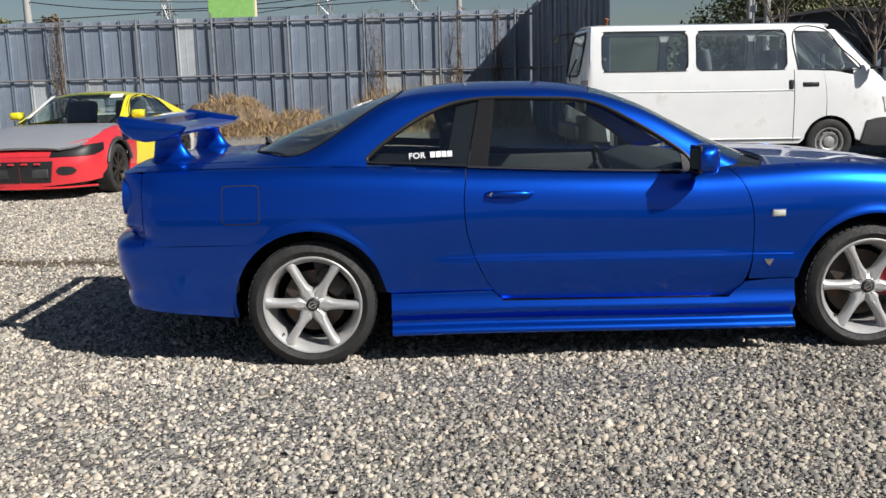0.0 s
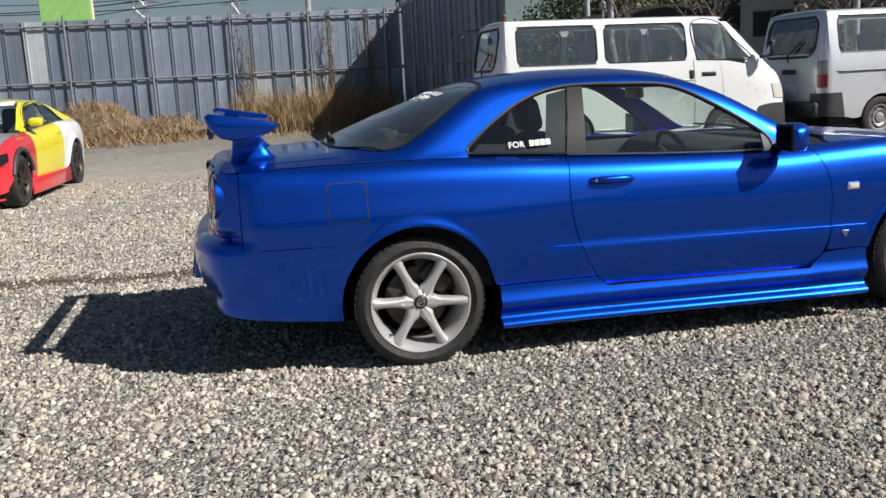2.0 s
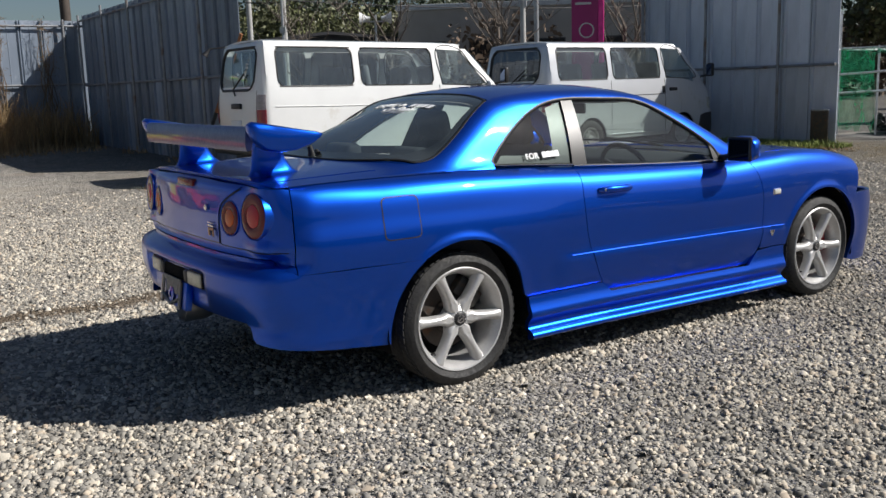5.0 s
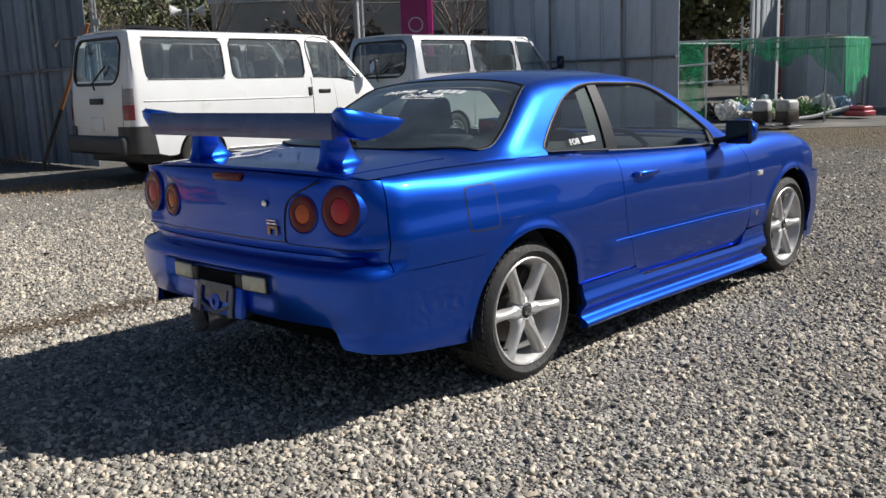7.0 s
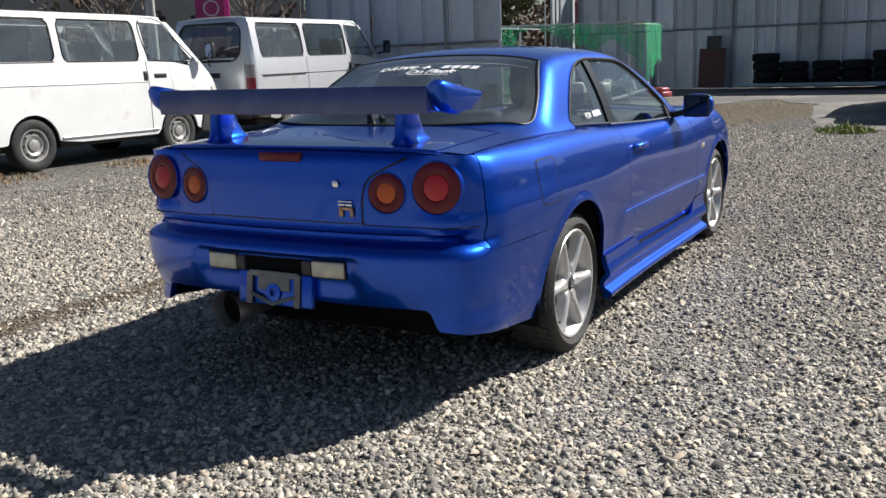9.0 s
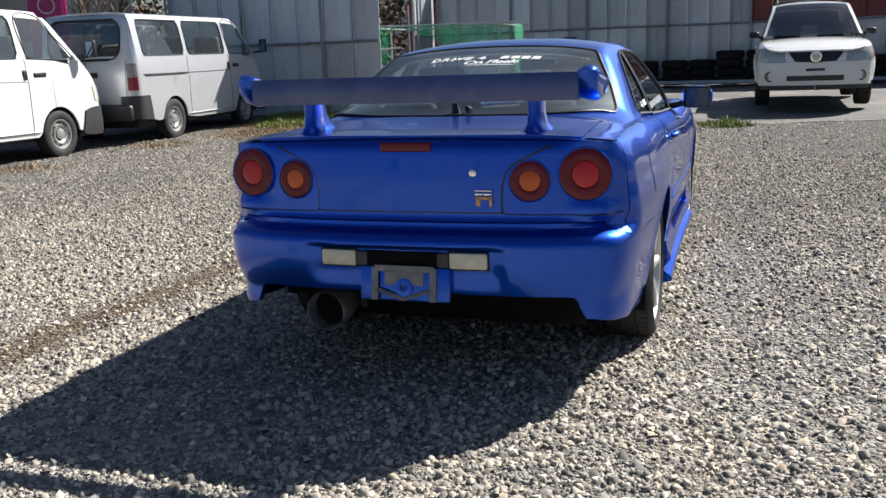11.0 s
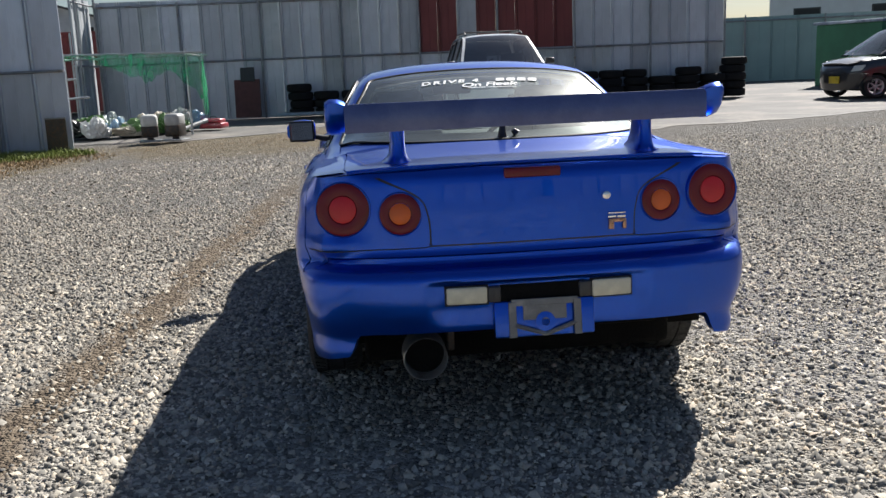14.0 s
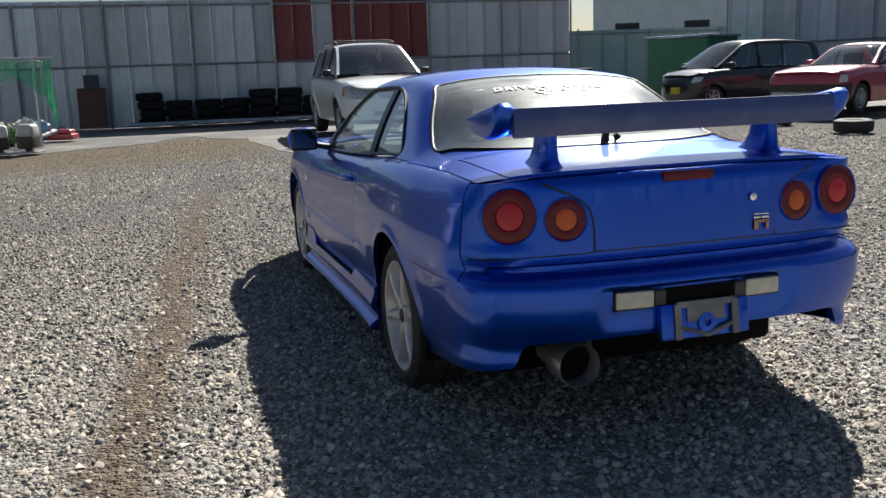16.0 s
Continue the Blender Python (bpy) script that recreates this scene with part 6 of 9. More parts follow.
    P("dashboard", box((3.75, -0.72, 0.8), (4.1, 0.72, 1.12), 0.05), M["interior"])
    sw_ = lathe([(0.19 + 0.014 * math.cos(a), 0.014 * math.sin(a)) for a in [2 * math.pi * k / 8 for k in range(8)]], 28, axis="x", closed=True)
    P("steering_wheel", xform(sw_, Matrix.Translation((3.60, -0.38, 1.22)) @ Matrix.Rotation(radians(-50), 4, "Y")), M["interior"])
    if slide:
        for k in range(3):
            P("cargo_bar", tube([(0.5, -0.7, 1.2 + k * 0.2), (0.5, 0.7, 1.2 + k * 0.2)], 0.015, 6), M["steel"])
    return v


van("white_van", "white one-box van with black rubber window seals, parked on gravel", pose(1.75, 12.62, 0.098, 0, 0.75, 1.2) @ pose(0, 0.845, 0), M["white_paint"], False)
van("silver_van", "silver one-box van with tinted glass and a sliding door", pose(6.59, 12.52, 0.06, 0, 0, 4.5) @ pose(0, 0.845, 0), M["silver_paint"], True)


def simple_car(name, label, category, m, spec):
    """A car from its plan, shoulder line, roof lines and windows; nose along +x, origin under the rear axle's middle."""
    v = thing(name, label, category, m)
    g = spec.get
    plan, sh, rail, crown = spec["plan"], spec["sh"], spec["rail"], spec["crown"]
    xr, xf = 0.0, spec["wb"]
    R = spec["R"]
    low = spec["low"]
    zs = lambda x: smooth_curve(sh, x)
    rnd = [(0, -0.11), (0.01, -0.085), (0.03, -0.06), (0.07, -0.033), (0.14, -0.012), (0.23, 0.0), (0.4, -0.004), (0.6, -0.03), (0.8, -0.06)]

    def dfun(x, z):
        d = smooth_curve(rnd, max(0.0, zs(x) - z))
        for cx in (xr, xf):
            rho = math.hypot(x - cx, z - R)
            d += spec["flare"] * math.exp(-((rho - R - 0.06) / 0.05) ** 2)
        return d

    F = plan_surface(plan, dfun)
    S = lambda pts, sg: [(sg * F.s_at(x), z) for x, z in pts]
    pm = spec["paint"]

    def P(nm, bm, mt=None, parent=v, label="", ang=50):
        return part(nm, bm, mt or pm.get(nm, pm["body"]), parent, label, smooth=ang)

    ra = R + 0.055
    ac = lambda cx, a0, a1, n=12: [(cx + ra * math.cos(radians(a0 + (a1 - a0) * i / n)), R + ra * math.sin(radians(a0 + (a1 - a0) * i / n))) for i in range(n + 1)]
    wb0 = spec["w0"]
    gw = lambda z: wb0 - spec["slope"] * (z - spec["zb"])
    zr = lambda x: smooth_curve(rail, x)

    def top(x, y):
        a, c = zr(x), smooth_curve(crown, x)
        return (x, y, a + (c - a) * (1 - min(1.0, abs(y) / gw(a)) ** 2.6))
    T = Surf(top, UP)
    xq = plan[0][0] + 0.22
    xn = plan[-1][0] - 0.42
    tl = lambda a, b: [(a + (b - a) * i / 6, zs(a + (b - a) * i / 6)) for i in range(7)]
    d0, d1 = spec["doors"][0], spec["doors"][-1]
    for sg in (-1, 1):
        GS = Surf(lambda x, z, sg=sg: (x, sg * gw(z), z), lambda q, sg=sg: Vector((0, sg, 0.2)))
        P("rear_wing", patch(F, S([(xq, low + 0.12), (xr - ra - 0.02, low + 0.05)] + ac(xr, 176, 6) + [(max(d0 - 0.003, xr + ra + 0.04), low)], sg), S(tl(xq, d0 - 0.003), sg), nu=40, nv=14, smooth=(False, True, False, False)))
        for a, b in zip(spec["doors"], spec["doors"][1:]):
            a2 = max(a, xr + ra + 0.045) if a == d0 else a
            dr = P("door", patch(F, S([(a2 + 0.003, low), (b - 0.003, low)], sg), S(tl(a + 0.003, b - 0.003), sg), S([(a2 + 0.003, low), (a + 0.003, R + ra * 0.9), (a + 0.003, zs(a))], sg), None, 20, 14, smooth=(True, True, False, True)))
            hx = a + 0.14
            P("door_handle", shift(box((-0.08, -0.012, -0.014), (0.08, 0.012, 0.014), 0.008), hx, sg * (abs(F(F.s_at(hx), zs(hx) - 0.12)[1]) + 0.004), zs(hx) - 0.12), None, dr)
        P("front_wing", patch(F, S([(d1 + 0.003, low), (xf - ra - 0.02, low + 0.02)] + ac(xf, 176, 8) + [(xn, low + 0.10)], sg), S(tl(d1 + 0.003, xn), sg), nu=36, nv=14, smooth=(False, True, False, False)))
        for wlo, whi, mt in spec["windows"]:
            P("side_window", patch(GS, wlo, whi, nu=10, nv=6, fold=0.0, off=-0.006), mt)
            P("window_seal", strip_on(GS, wlo + whi[::-1] + wlo[:1], 0.012, dense=50, flat=0.7), M["black_plastic"])
        P("roof_side", patch(GS, spec["fr_lo"], [(x, zr(x)) for x in spec["fr_hi"]], nu=50, nv=6, fold=0.0, paired=True))
        P("rear_pillar", patch(T, [(x, sg * (gw(zr(x)) - 0.06)) for x in spec["rg"]], [(x, sg * gw(zr(x))) for x in spec["rg"]], nu=14, nv=3, fold=0.0))
        P("front_pillar", patch(T, [(x, sg * (gw(zr(x)) - 0.05)) for x in spec["ws"]], [(x, sg * gw(zr(x))) for x in spec["ws"]], nu=14, nv=3, fold=0.0))
        mi = new("door_mirror")
        mi.parent = v
        mi.location = (spec["ws"][-1] - 0.25, sg * (wb0 + 0.13), spec["zb"] + 0.09)
        part("mirror_head", box((-0.05, -0.085, -0.055), (0.06, 0.085, 0.055), 0.04), pm.get("mirror", pm["body"]), mi, smooth=50)
        part("mirror_glass", box((-0.064, -0.08, -0.055), (-0.058, 0.08, 0.055), 0.002), M["mirror"], mi)
        part("mirror_foot", tube([(0.0, -sg * 0.14, -0.06), (0.0, -sg * 0.06, -0.03)], 0.025, 8), M["black_plastic"], mi)
        for x in (xr, xf):
            steel_wheel(v, (x, sg * spec["track"], R), sg, R, spec["tw"], spec["rim"], spec["wheel"], spec["spokes"])
            b = bmesh.new()
            prev = None
            for px, pz in ac(x, 190, -10, 16):
                a_, c_ = b.verts.new((px, sg * (spec["track"] + 0.09), pz)), b.verts.new((px, sg * 0.4, pz))
                if prev:
                    b.faces.new((prev[0], a_, c_, prev[1]))
                prev = (a_, c_)
            P("arch_liner", b, M["black_plastic"])
    sq, sn = F.s_at(xq), F.s_at(xn)
    P("rear_bumper", patch(F, [(-sq, low + 0.12), (0, low + 0.12), (sq, low + 0.12)], [(-sq, zs(xq)), (0, zs(plan[0][0])), (sq, zs(xq))], nu=40, nv=12))
    P("front_bumper", patch(F, [(sn, low + 0.06), (F.end - 0.001, low - 0.02)], [(sn, spec["nose_z"]), (F.end - 0.001, spec["nose_z"])], nu=20, nv=10))
    P("front_bumper", patch(F, [(-sn, low + 0.06), (-F.end + 0.001, low - 0.02)], [(-sn, spec["nose_z"]), (-F.end + 0.001, spec["nose_z"])], nu=20, nv=10))
    for sg in (-1, 1):
        P("nose", patch(F, [(sg * sn, spec["nose_z"] + 0.004), (sg * (F.end - 0.001), spec["nose_z"] + 0.004)], [(sg * sn, zs(xn)), (sg * (F.end - 0.001), zs(plan[-1][0]))], nu=20, nv=8), pm.get("nose", pm["body"]))

    def flat(keys):
        def f(x, k):
            e = zs(x) - 0.002
            yy = max(0.05, abs(F(F.s_at(x), zs(x) - 0.002)[1]))
            return (x, k * yy, e + (smooth_curve(keys, x) - e) * (1 - abs(k) ** 2.2))
        return Surf(f, UP)
    P("bonnet", patch(flat(spec["hood"]), [(spec["ws"][-1] - 0.03, -1), (spec["ws"][-1] + 0.08, 0), (spec["ws"][-1] - 0.03, 1)], [(plan[-1][0] - 0.06, -1), (plan[-1][0] - 0.05, 0), (plan[-1][0] - 0.06, 1)], nu=20, nv=20))
    if g("deck"):
        P("boot_lid", patch(flat(spec["deck"]), [(plan[0][0] + 0.05, -1), (plan[0][0] + 0.05, 1)], [(spec["rg"][0] + 0.06, -1), (spec["rg"][0] + 0.06, 1)], nu=16, nv=12))
    P("roof", patch(T, [(spec["rg"][-1], -gw(zr(spec["rg"][-1]))), (spec["rg"][-1], 0), (spec["rg"][-1], gw(zr(spec["rg"][-1])))], [(spec["ws"][0], -gw(zr(spec["ws"][0]))), (spec["ws"][0] + 0.04, 0), (spec["ws"][0], gw(zr(spec["ws"][0])))], nu=20, nv=16))
    for nm, xs in (("rear_window", spec["rg"]), ("windscreen", spec["ws"])):
        P(nm, patch(T, [(xs[0], -(gw(zr(xs[0])) - 0.055)), (xs[0], gw(zr(xs[0])) - 0.055)], [(xs[-1], -(gw(zr(xs[-1])) - 0.055)), (xs[-1] + (0.1 if nm == "windscreen" else 0), 0), (xs[-1], gw(zr(xs[-1])) - 0.055)], [(x, -(gw(zr(x)) - 0.055)) for x in xs], [(x, gw(zr(x)) - 0.055) for x in xs], 16, 12, fold=0.0), spec["glass"])
    P("cabin_floor", box((xr + 0.1, -0.66, low + 0.05), (spec["ws"][-1], 0.66, low + 0.16), 0.01), M["interior"])
    P("dashboard", box((spec["ws"][-1] - 0.45, -0.62, low + 0.3), (spec["ws"][-1] - 0.02, 0.62, spec["zb"] - 0.06), 0.05), M["interior"])
    P("underbody", box((plan[0][0] + 0.25, -0.6, low - 0.02), (plan[-1][0] - 0.25, 0.6, low + 0.1), 0.03), M["black_plastic"])
    for y in (-0.36, 0.36):
        P("seat_back", xform(box((-0.06, -0.22, 0), (0.06, 0.22, 0.66), 0.05), Matrix.Translation((spec["seat"], y, spec["zb"] - 0.38)) @ Matrix.Rotation(radians(-14), 4, "Y")), M["seat_cloth"])
    return v, F, S, P


BLK = M["black_plastic"]
# the drift car, its nose to the south
yc, YF, YS, YP = simple_car("drift_coupe", "yellow and red drift coupe with a grey bonnet, parked on gravel", "car", pose(-4.93, 14.34, 0.05, 0, 0, -93), dict(
    plan=[(-0.98, 0), (-0.96, 0.45), (-0.88, 0.72), (-0.6, 0.83), (0, 0.86), (0.7, 0.845), (1.8, 0.845), (2.5, 0.865), (3.0, 0.83), (3.22, 0.70), (3.34, 0.42), (3.38, 0)],
    sh=[(-0.98, 0.86), (-0.4, 0.93), (0.2, 0.93), (1.2, 0.88), (1.9, 0.85), (2.4, 0.83), (2.9, 0.74), (3.38, 0.60)],
    rail=[(-0.72, 0.90), (-0.4, 0.99), (0.0, 1.12), (0.4, 1.20), (0.8, 1.23), (1.1, 1.215), (1.35, 1.15), (1.7, 0.99), (2.0, 0.86)],
    crown=[(-0.8, 0.91), (-0.4, 1.02), (0.1, 1.18), (0.5, 1.265), (0.8, 1.28), (1.15, 1.265), (1.4, 1.18), (2.1, 0.87)],
    wb=2.525, R=0.31, low=0.17, flare=0.03, w0=0.72, slope=0.5, zb=0.88, doors=[0.55, 1.83], track=0.76, tw=0.24, rim=0.215, wheel="dark_metal", spokes=8,
    windows=[([(-0.05, 0.94), (0.55, 0.91)], [(0.25, 1.13), (0.62, 1.19)], M["dark_glass"]), ([(0.60, 0.91), (1.62, 0.87)], [(0.68, 1.195), (1.25, 1.155)], M["glass"])],
    fr_lo=[(-0.7, 0.90), (-0.15, 0.93), (0.25, 1.14), (0.65, 1.20), (1.0, 1.19), (1.27, 1.15), (1.66, 0.90), (1.75, 0.86)],
    fr_hi=[-0.7, -0.25, 0.15, 0.6, 1.0, 1.3, 1.75, 1.98], rg=(-0.55, -0.3, 0.0, 0.3), ws=(1.15, 1.4, 1.7, 1.95), hood=[(1.9, 0.87), (2.4, 0.86), (3.0, 0.75), (3.38, 0.62)], deck=[(-0.98, 0.88), (-0.5, 0.94)], nose_z=0.52, seat=0.85, glass=M["glass"],
    paint={"body": M["yellow_paint"], "front_wing": M["red_paint"], "front_bumper": M["red_paint"], "nose": M["red_paint"], "bonnet": M["grey_hood"], "rear_wing": M["white_paint"], "rear_bumper": M["white_paint"], "boot_lid": M["white_paint"], "mirror": M["yellow_paint"]}))
for sg in (-1, 1):
    YP("headlamp", patch(YF, YS([(2.90, 0.57), (3.12, 0.525)], sg) + [(sg * (YF.end - 0.36), 0.515)], YS([(2.86, 0.66), (3.12, 0.645)], sg) + [(sg * (YF.end - 0.40), 0.60)], nu=12, nv=5, fold=0.01, off=0.008), M["black_gloss"])
    YP("bumper_duct", patch(YF, [(sg * (YF.end - 0.66), 0.345), (sg * (YF.end - 0.61), 0.31), (sg * (YF.end - 0.48), 0.305), (sg * (YF.end - 0.43), 0.345)], [(sg * (YF.end - 0.66), 0.36), (sg * (YF.end - 0.61), 0.395), (sg * (YF.end - 0.48), 0.40), (sg * (YF.end - 0.43), 0.36)], nu=12, nv=5, fold=0.0, off=0.006), BLK)
    YP("side_skirt", shift(box((0.38, -0.02, 0.10), (2.12, 0.03, 0.30), 0.02), 0, sg * 0.835, 0), M["red_paint"])
    YP("arch_flare", tube([(2.525 + 0.375 * math.cos(radians(a)), sg * 0.885, 0.31 + 0.375 * math.sin(radians(a))) for a in range(15, 175, 10)], 0.028, 8), M["grey_plastic"])
YP("front_intake", patch(YF, [(YF.end - 0.36, 0.22), (YF.end, 0.22)], [(YF.end - 0.40, 0.47), (YF.end, 0.47)], nu=8, nv=6, fold=0.0, off=0.006), BLK)
YP("front_intake", patch(YF, [(-YF.end + 0.36, 0.22), (-YF.end, 0.22)], [(-YF.end + 0.40, 0.47), (-YF.end, 0.47)], nu=8, nv=6, fold=0.0, off=0.006), BLK)
YP("front_lip", tube([(3.05, -0.80, 0.15), (3.30, -0.5, 0.15), (3.40, 0, 0.15), (3.30, 0.5, 0.15), (3.05, 0.80, 0.15)], 0.03, 8, flat=0.5), M["red_paint"])
YP("intercooler", box((3.345, -0.34, 0.27), (3.375, 0.34, 0.38), 0.01), M["grey_plastic"])
for k in range(4):
    YP("intake_bar", box((3.375, -0.30 + k * 0.16, 0.43), (3.392, -0.22 + k * 0.16, 0.455), 0.004), M["red_paint"])
YP("screen_strip", patch(Surf(lambda u, w: (1.28 + 0.60 * w, -(0.44 + 0.07 * u + 0.12 * w), 1.225 - 0.30 * w + 0.015 * (1 - u)), UP), [(0, 0.05), (1, 0.05)], [(0, 1), (1, 1)], nu=3, nv=10, fold=0.0, off=0.012), M["white_vinyl"])
YP("roll_cage", tube([(0.55, -0.55, 0.35), (0.55, -0.53, 1.0), (0.6, -0.42, 1.19), (0.6, 0.42, 1.19), (0.55, 0.53, 1.0), (0.55, 0.55, 0.35)], 0.022, 8), M["steel"])
YP("roll_cage_brace", tube([(0.55, -0.5, 0.45), (0.6, 0.42, 1.17)], 0.02, 8), M["steel"])
YP("roof_spoiler", box((-0.92, -0.62, 1.02), (-0.72, 0.62, 1.045), 0.01), M["grey_plastic"])
for sg in (-1, 1):
    YP("spoiler_leg", box((-0.88, sg * 0.5 - 0.015, 0.88), (-0.76, sg * 0.5 + 0.015, 1.03), 0.005), M["grey_plastic"])
YP("screen_label", xform(box((-0.06, -0.09, 0), (0.04, 0.09, 0.003), 0), Matrix.Translation((1.33, 0.42, 1.205)) @ Matrix.Rotation(radians(30), 4, "Y")), M["white_vinyl"])

# the white sport utility car, nose to the west
sv, SF, SS, SP = simple_car("white_suv", "white sport utility car with black grille and roof rails", "car", pose(14.55, 3.22, 0.17, 0, 0, 181), dict(
    plan=[(-0.85, 0), (-0.83, 0.6), (-0.72, 0.82), (-0.3, 0.895), (0.5, 0.9), (2.2, 0.9), (2.9, 0.89), (3.25, 0.83), (3.42, 0.65), (3.50, 0.35), (3.52, 0)],
    sh=[(-0.85, 1.08), (0, 1.10), (1.4, 1.07), (2.2, 1.06), (2.8, 1.03), (3.2, 0.97), (3.52, 0.88)],
    rail=[(-0.85, 1.10), (-0.75, 1.45), (-0.55, 1.62), (0.2, 1.67), (1.0, 1.67), (1.3, 1.64), (1.6, 1.50), (2.1, 1.17), (2.25, 1.08)],
    crown=[(-0.85, 1.12), (-0.75, 1.48), (-0.55, 1.66), (0.2, 1.72), (1.0, 1.72), (1.35, 1.68), (1.6, 1.56), (2.25, 1.13)],
    wb=2.62, R=0.355, low=0.30, flare=0.03, w0=0.80, slope=0.32, zb=1.08, doors=[0.35, 1.15, 2.15], track=0.77, tw=0.235, rim=0.20, wheel="alloy", spokes=5,
    windows=[([(-0.55, 1.12), (0.2, 1.11)], [(-0.45, 1.56), (0.2, 1.60)], M["dark_glass"]), ([(0.30, 1.11), (1.05, 1.10)], [(0.30, 1.60), (1.05, 1.61)], M["dark_glass"]), ([(1.15, 1.10), (2.0, 1.09)], [(1.15, 1.61), (1.38, 1.57)], M["glass"])],
    fr_lo=[(-0.8, 1.10), (-0.55, 1.14), (-0.45, 1.57), (0.2, 1.61), (1.0, 1.62), (1.4, 1.58), (2.0, 1.12), (2.05, 1.08)], fr_hi=[-0.8, -0.75, -0.55, 0.2, 1.0, 1.42, 2.1, 2.2],
    rg=(-0.8, -0.75, -0.65, -0.52), ws=(1.32, 1.6, 1.9, 2.17), hood=[(2.1, 1.11), (2.8, 1.065), (3.3, 0.965), (3.52, 0.878)], nose_z=0.72, seat=1.2, glass=M["dark_glass"], paint={"body": M["pearl_paint"], "mirror": BLK}))
for sg in (-1, 1):
    SP("headlamp", patch(SF, SS([(3.22, 0.75), (3.40, 0.725)], sg) + [(sg * (SF.end - 0.44), 0.725)], SS([(3.16, 0.935), (3.38, 0.925)], sg) + [(sg * (SF.end - 0.47), 0.885)], nu=10, nv=5, fold=0.01, off=0.01), M["lamp_clear"])
    SP("indicator", patch(SF, SS([(3.12, 0.77), (3.21, 0.76)], sg), SS([(3.08, 0.93), (3.175, 0.93)], sg), nu=4, nv=4, fold=0.01, off=0.01), M["lamp_amber"])
    fl = lathe([(0.075, -0.03), (0.075, 0.02), (0.06, 0.03), (0.055, 0.01), (0, 0.015)], 20, axis="x")
    SP("fog_lamp_ring", shift(lathe([(0.085, -0.03), (0.085, 0.012), (0.07, 0.02), (0.07, -0.03)], 20, axis="x", closed=True), 3.395, sg * 0.66, 0.50), M["grey_plastic"])
    SP("fog_lamp", shift(fl, 3.38, sg * 0.66, 0.50), M["lamp_clear"])
    SP("roof_rail", tube([(-0.4, sg * 0.55, 1.70), (-0.3, sg * 0.55, 1.755), (0.9, sg * 0.55, 1.755), (1.1, sg * 0.55, 1.71)], 0.018, 8), M["grey_plastic"])
    SP("grille", patch(SF, [(sg * (SF.end - 0.30), 0.725), (sg * SF.end, 0.705)], [(sg * (SF.end - 0.42), 0.872), (sg * SF.end, 0.875)], nu=10, nv=5, fold=0.0, off=0.012), BLK)
    SP("lower_grille", patch(SF, [(sg * (SF.end - 0.42), 0.43), (sg * SF.end, 0.43)], [(sg * (SF.end - 0.42), 0.51), (sg * SF.end, 0.51)], nu=8, nv=4, fold=0.0, off=0.008), M["grey_plastic"])
    SP("bumper_lip", patch(SF, [(sg * (SF.end - 0.9), 0.30), (sg * SF.end, 0.29)], [(sg * (SF.end - 0.9), 0.36), (sg * SF.end, 0.36)], nu=10, nv=4, fold=0.02, off=0.008), M["grey_plastic"])
SP("grille_badge", shift(lathe([(0.085, 0.0), (0.085, 0.012), (0.06, 0.014), (0.06, 0.0)], 24, axis="x"), 3.525, 0, 0.80), M["chrome"])
SP("plate_bracket", box((3.50, -0.14, 0.58), (3.54, 0.14, 0.62), 0.008), M["grey_plastic"])
SP("wiper", tube([(2.12, -0.1, 1.16), (2.02, 0.3, 1.22)], 0.01, 6), BLK)
SP("wiper", tube([(2.12, -0.6, 1.14), (2.0, -0.15, 1.23)], 0.01, 6), BLK)
SP("crossbar", tube([(0.75, -0.55, 1.765), (0.75, 0.55, 1.765)], 0.018, 8), M["grey_plastic"])

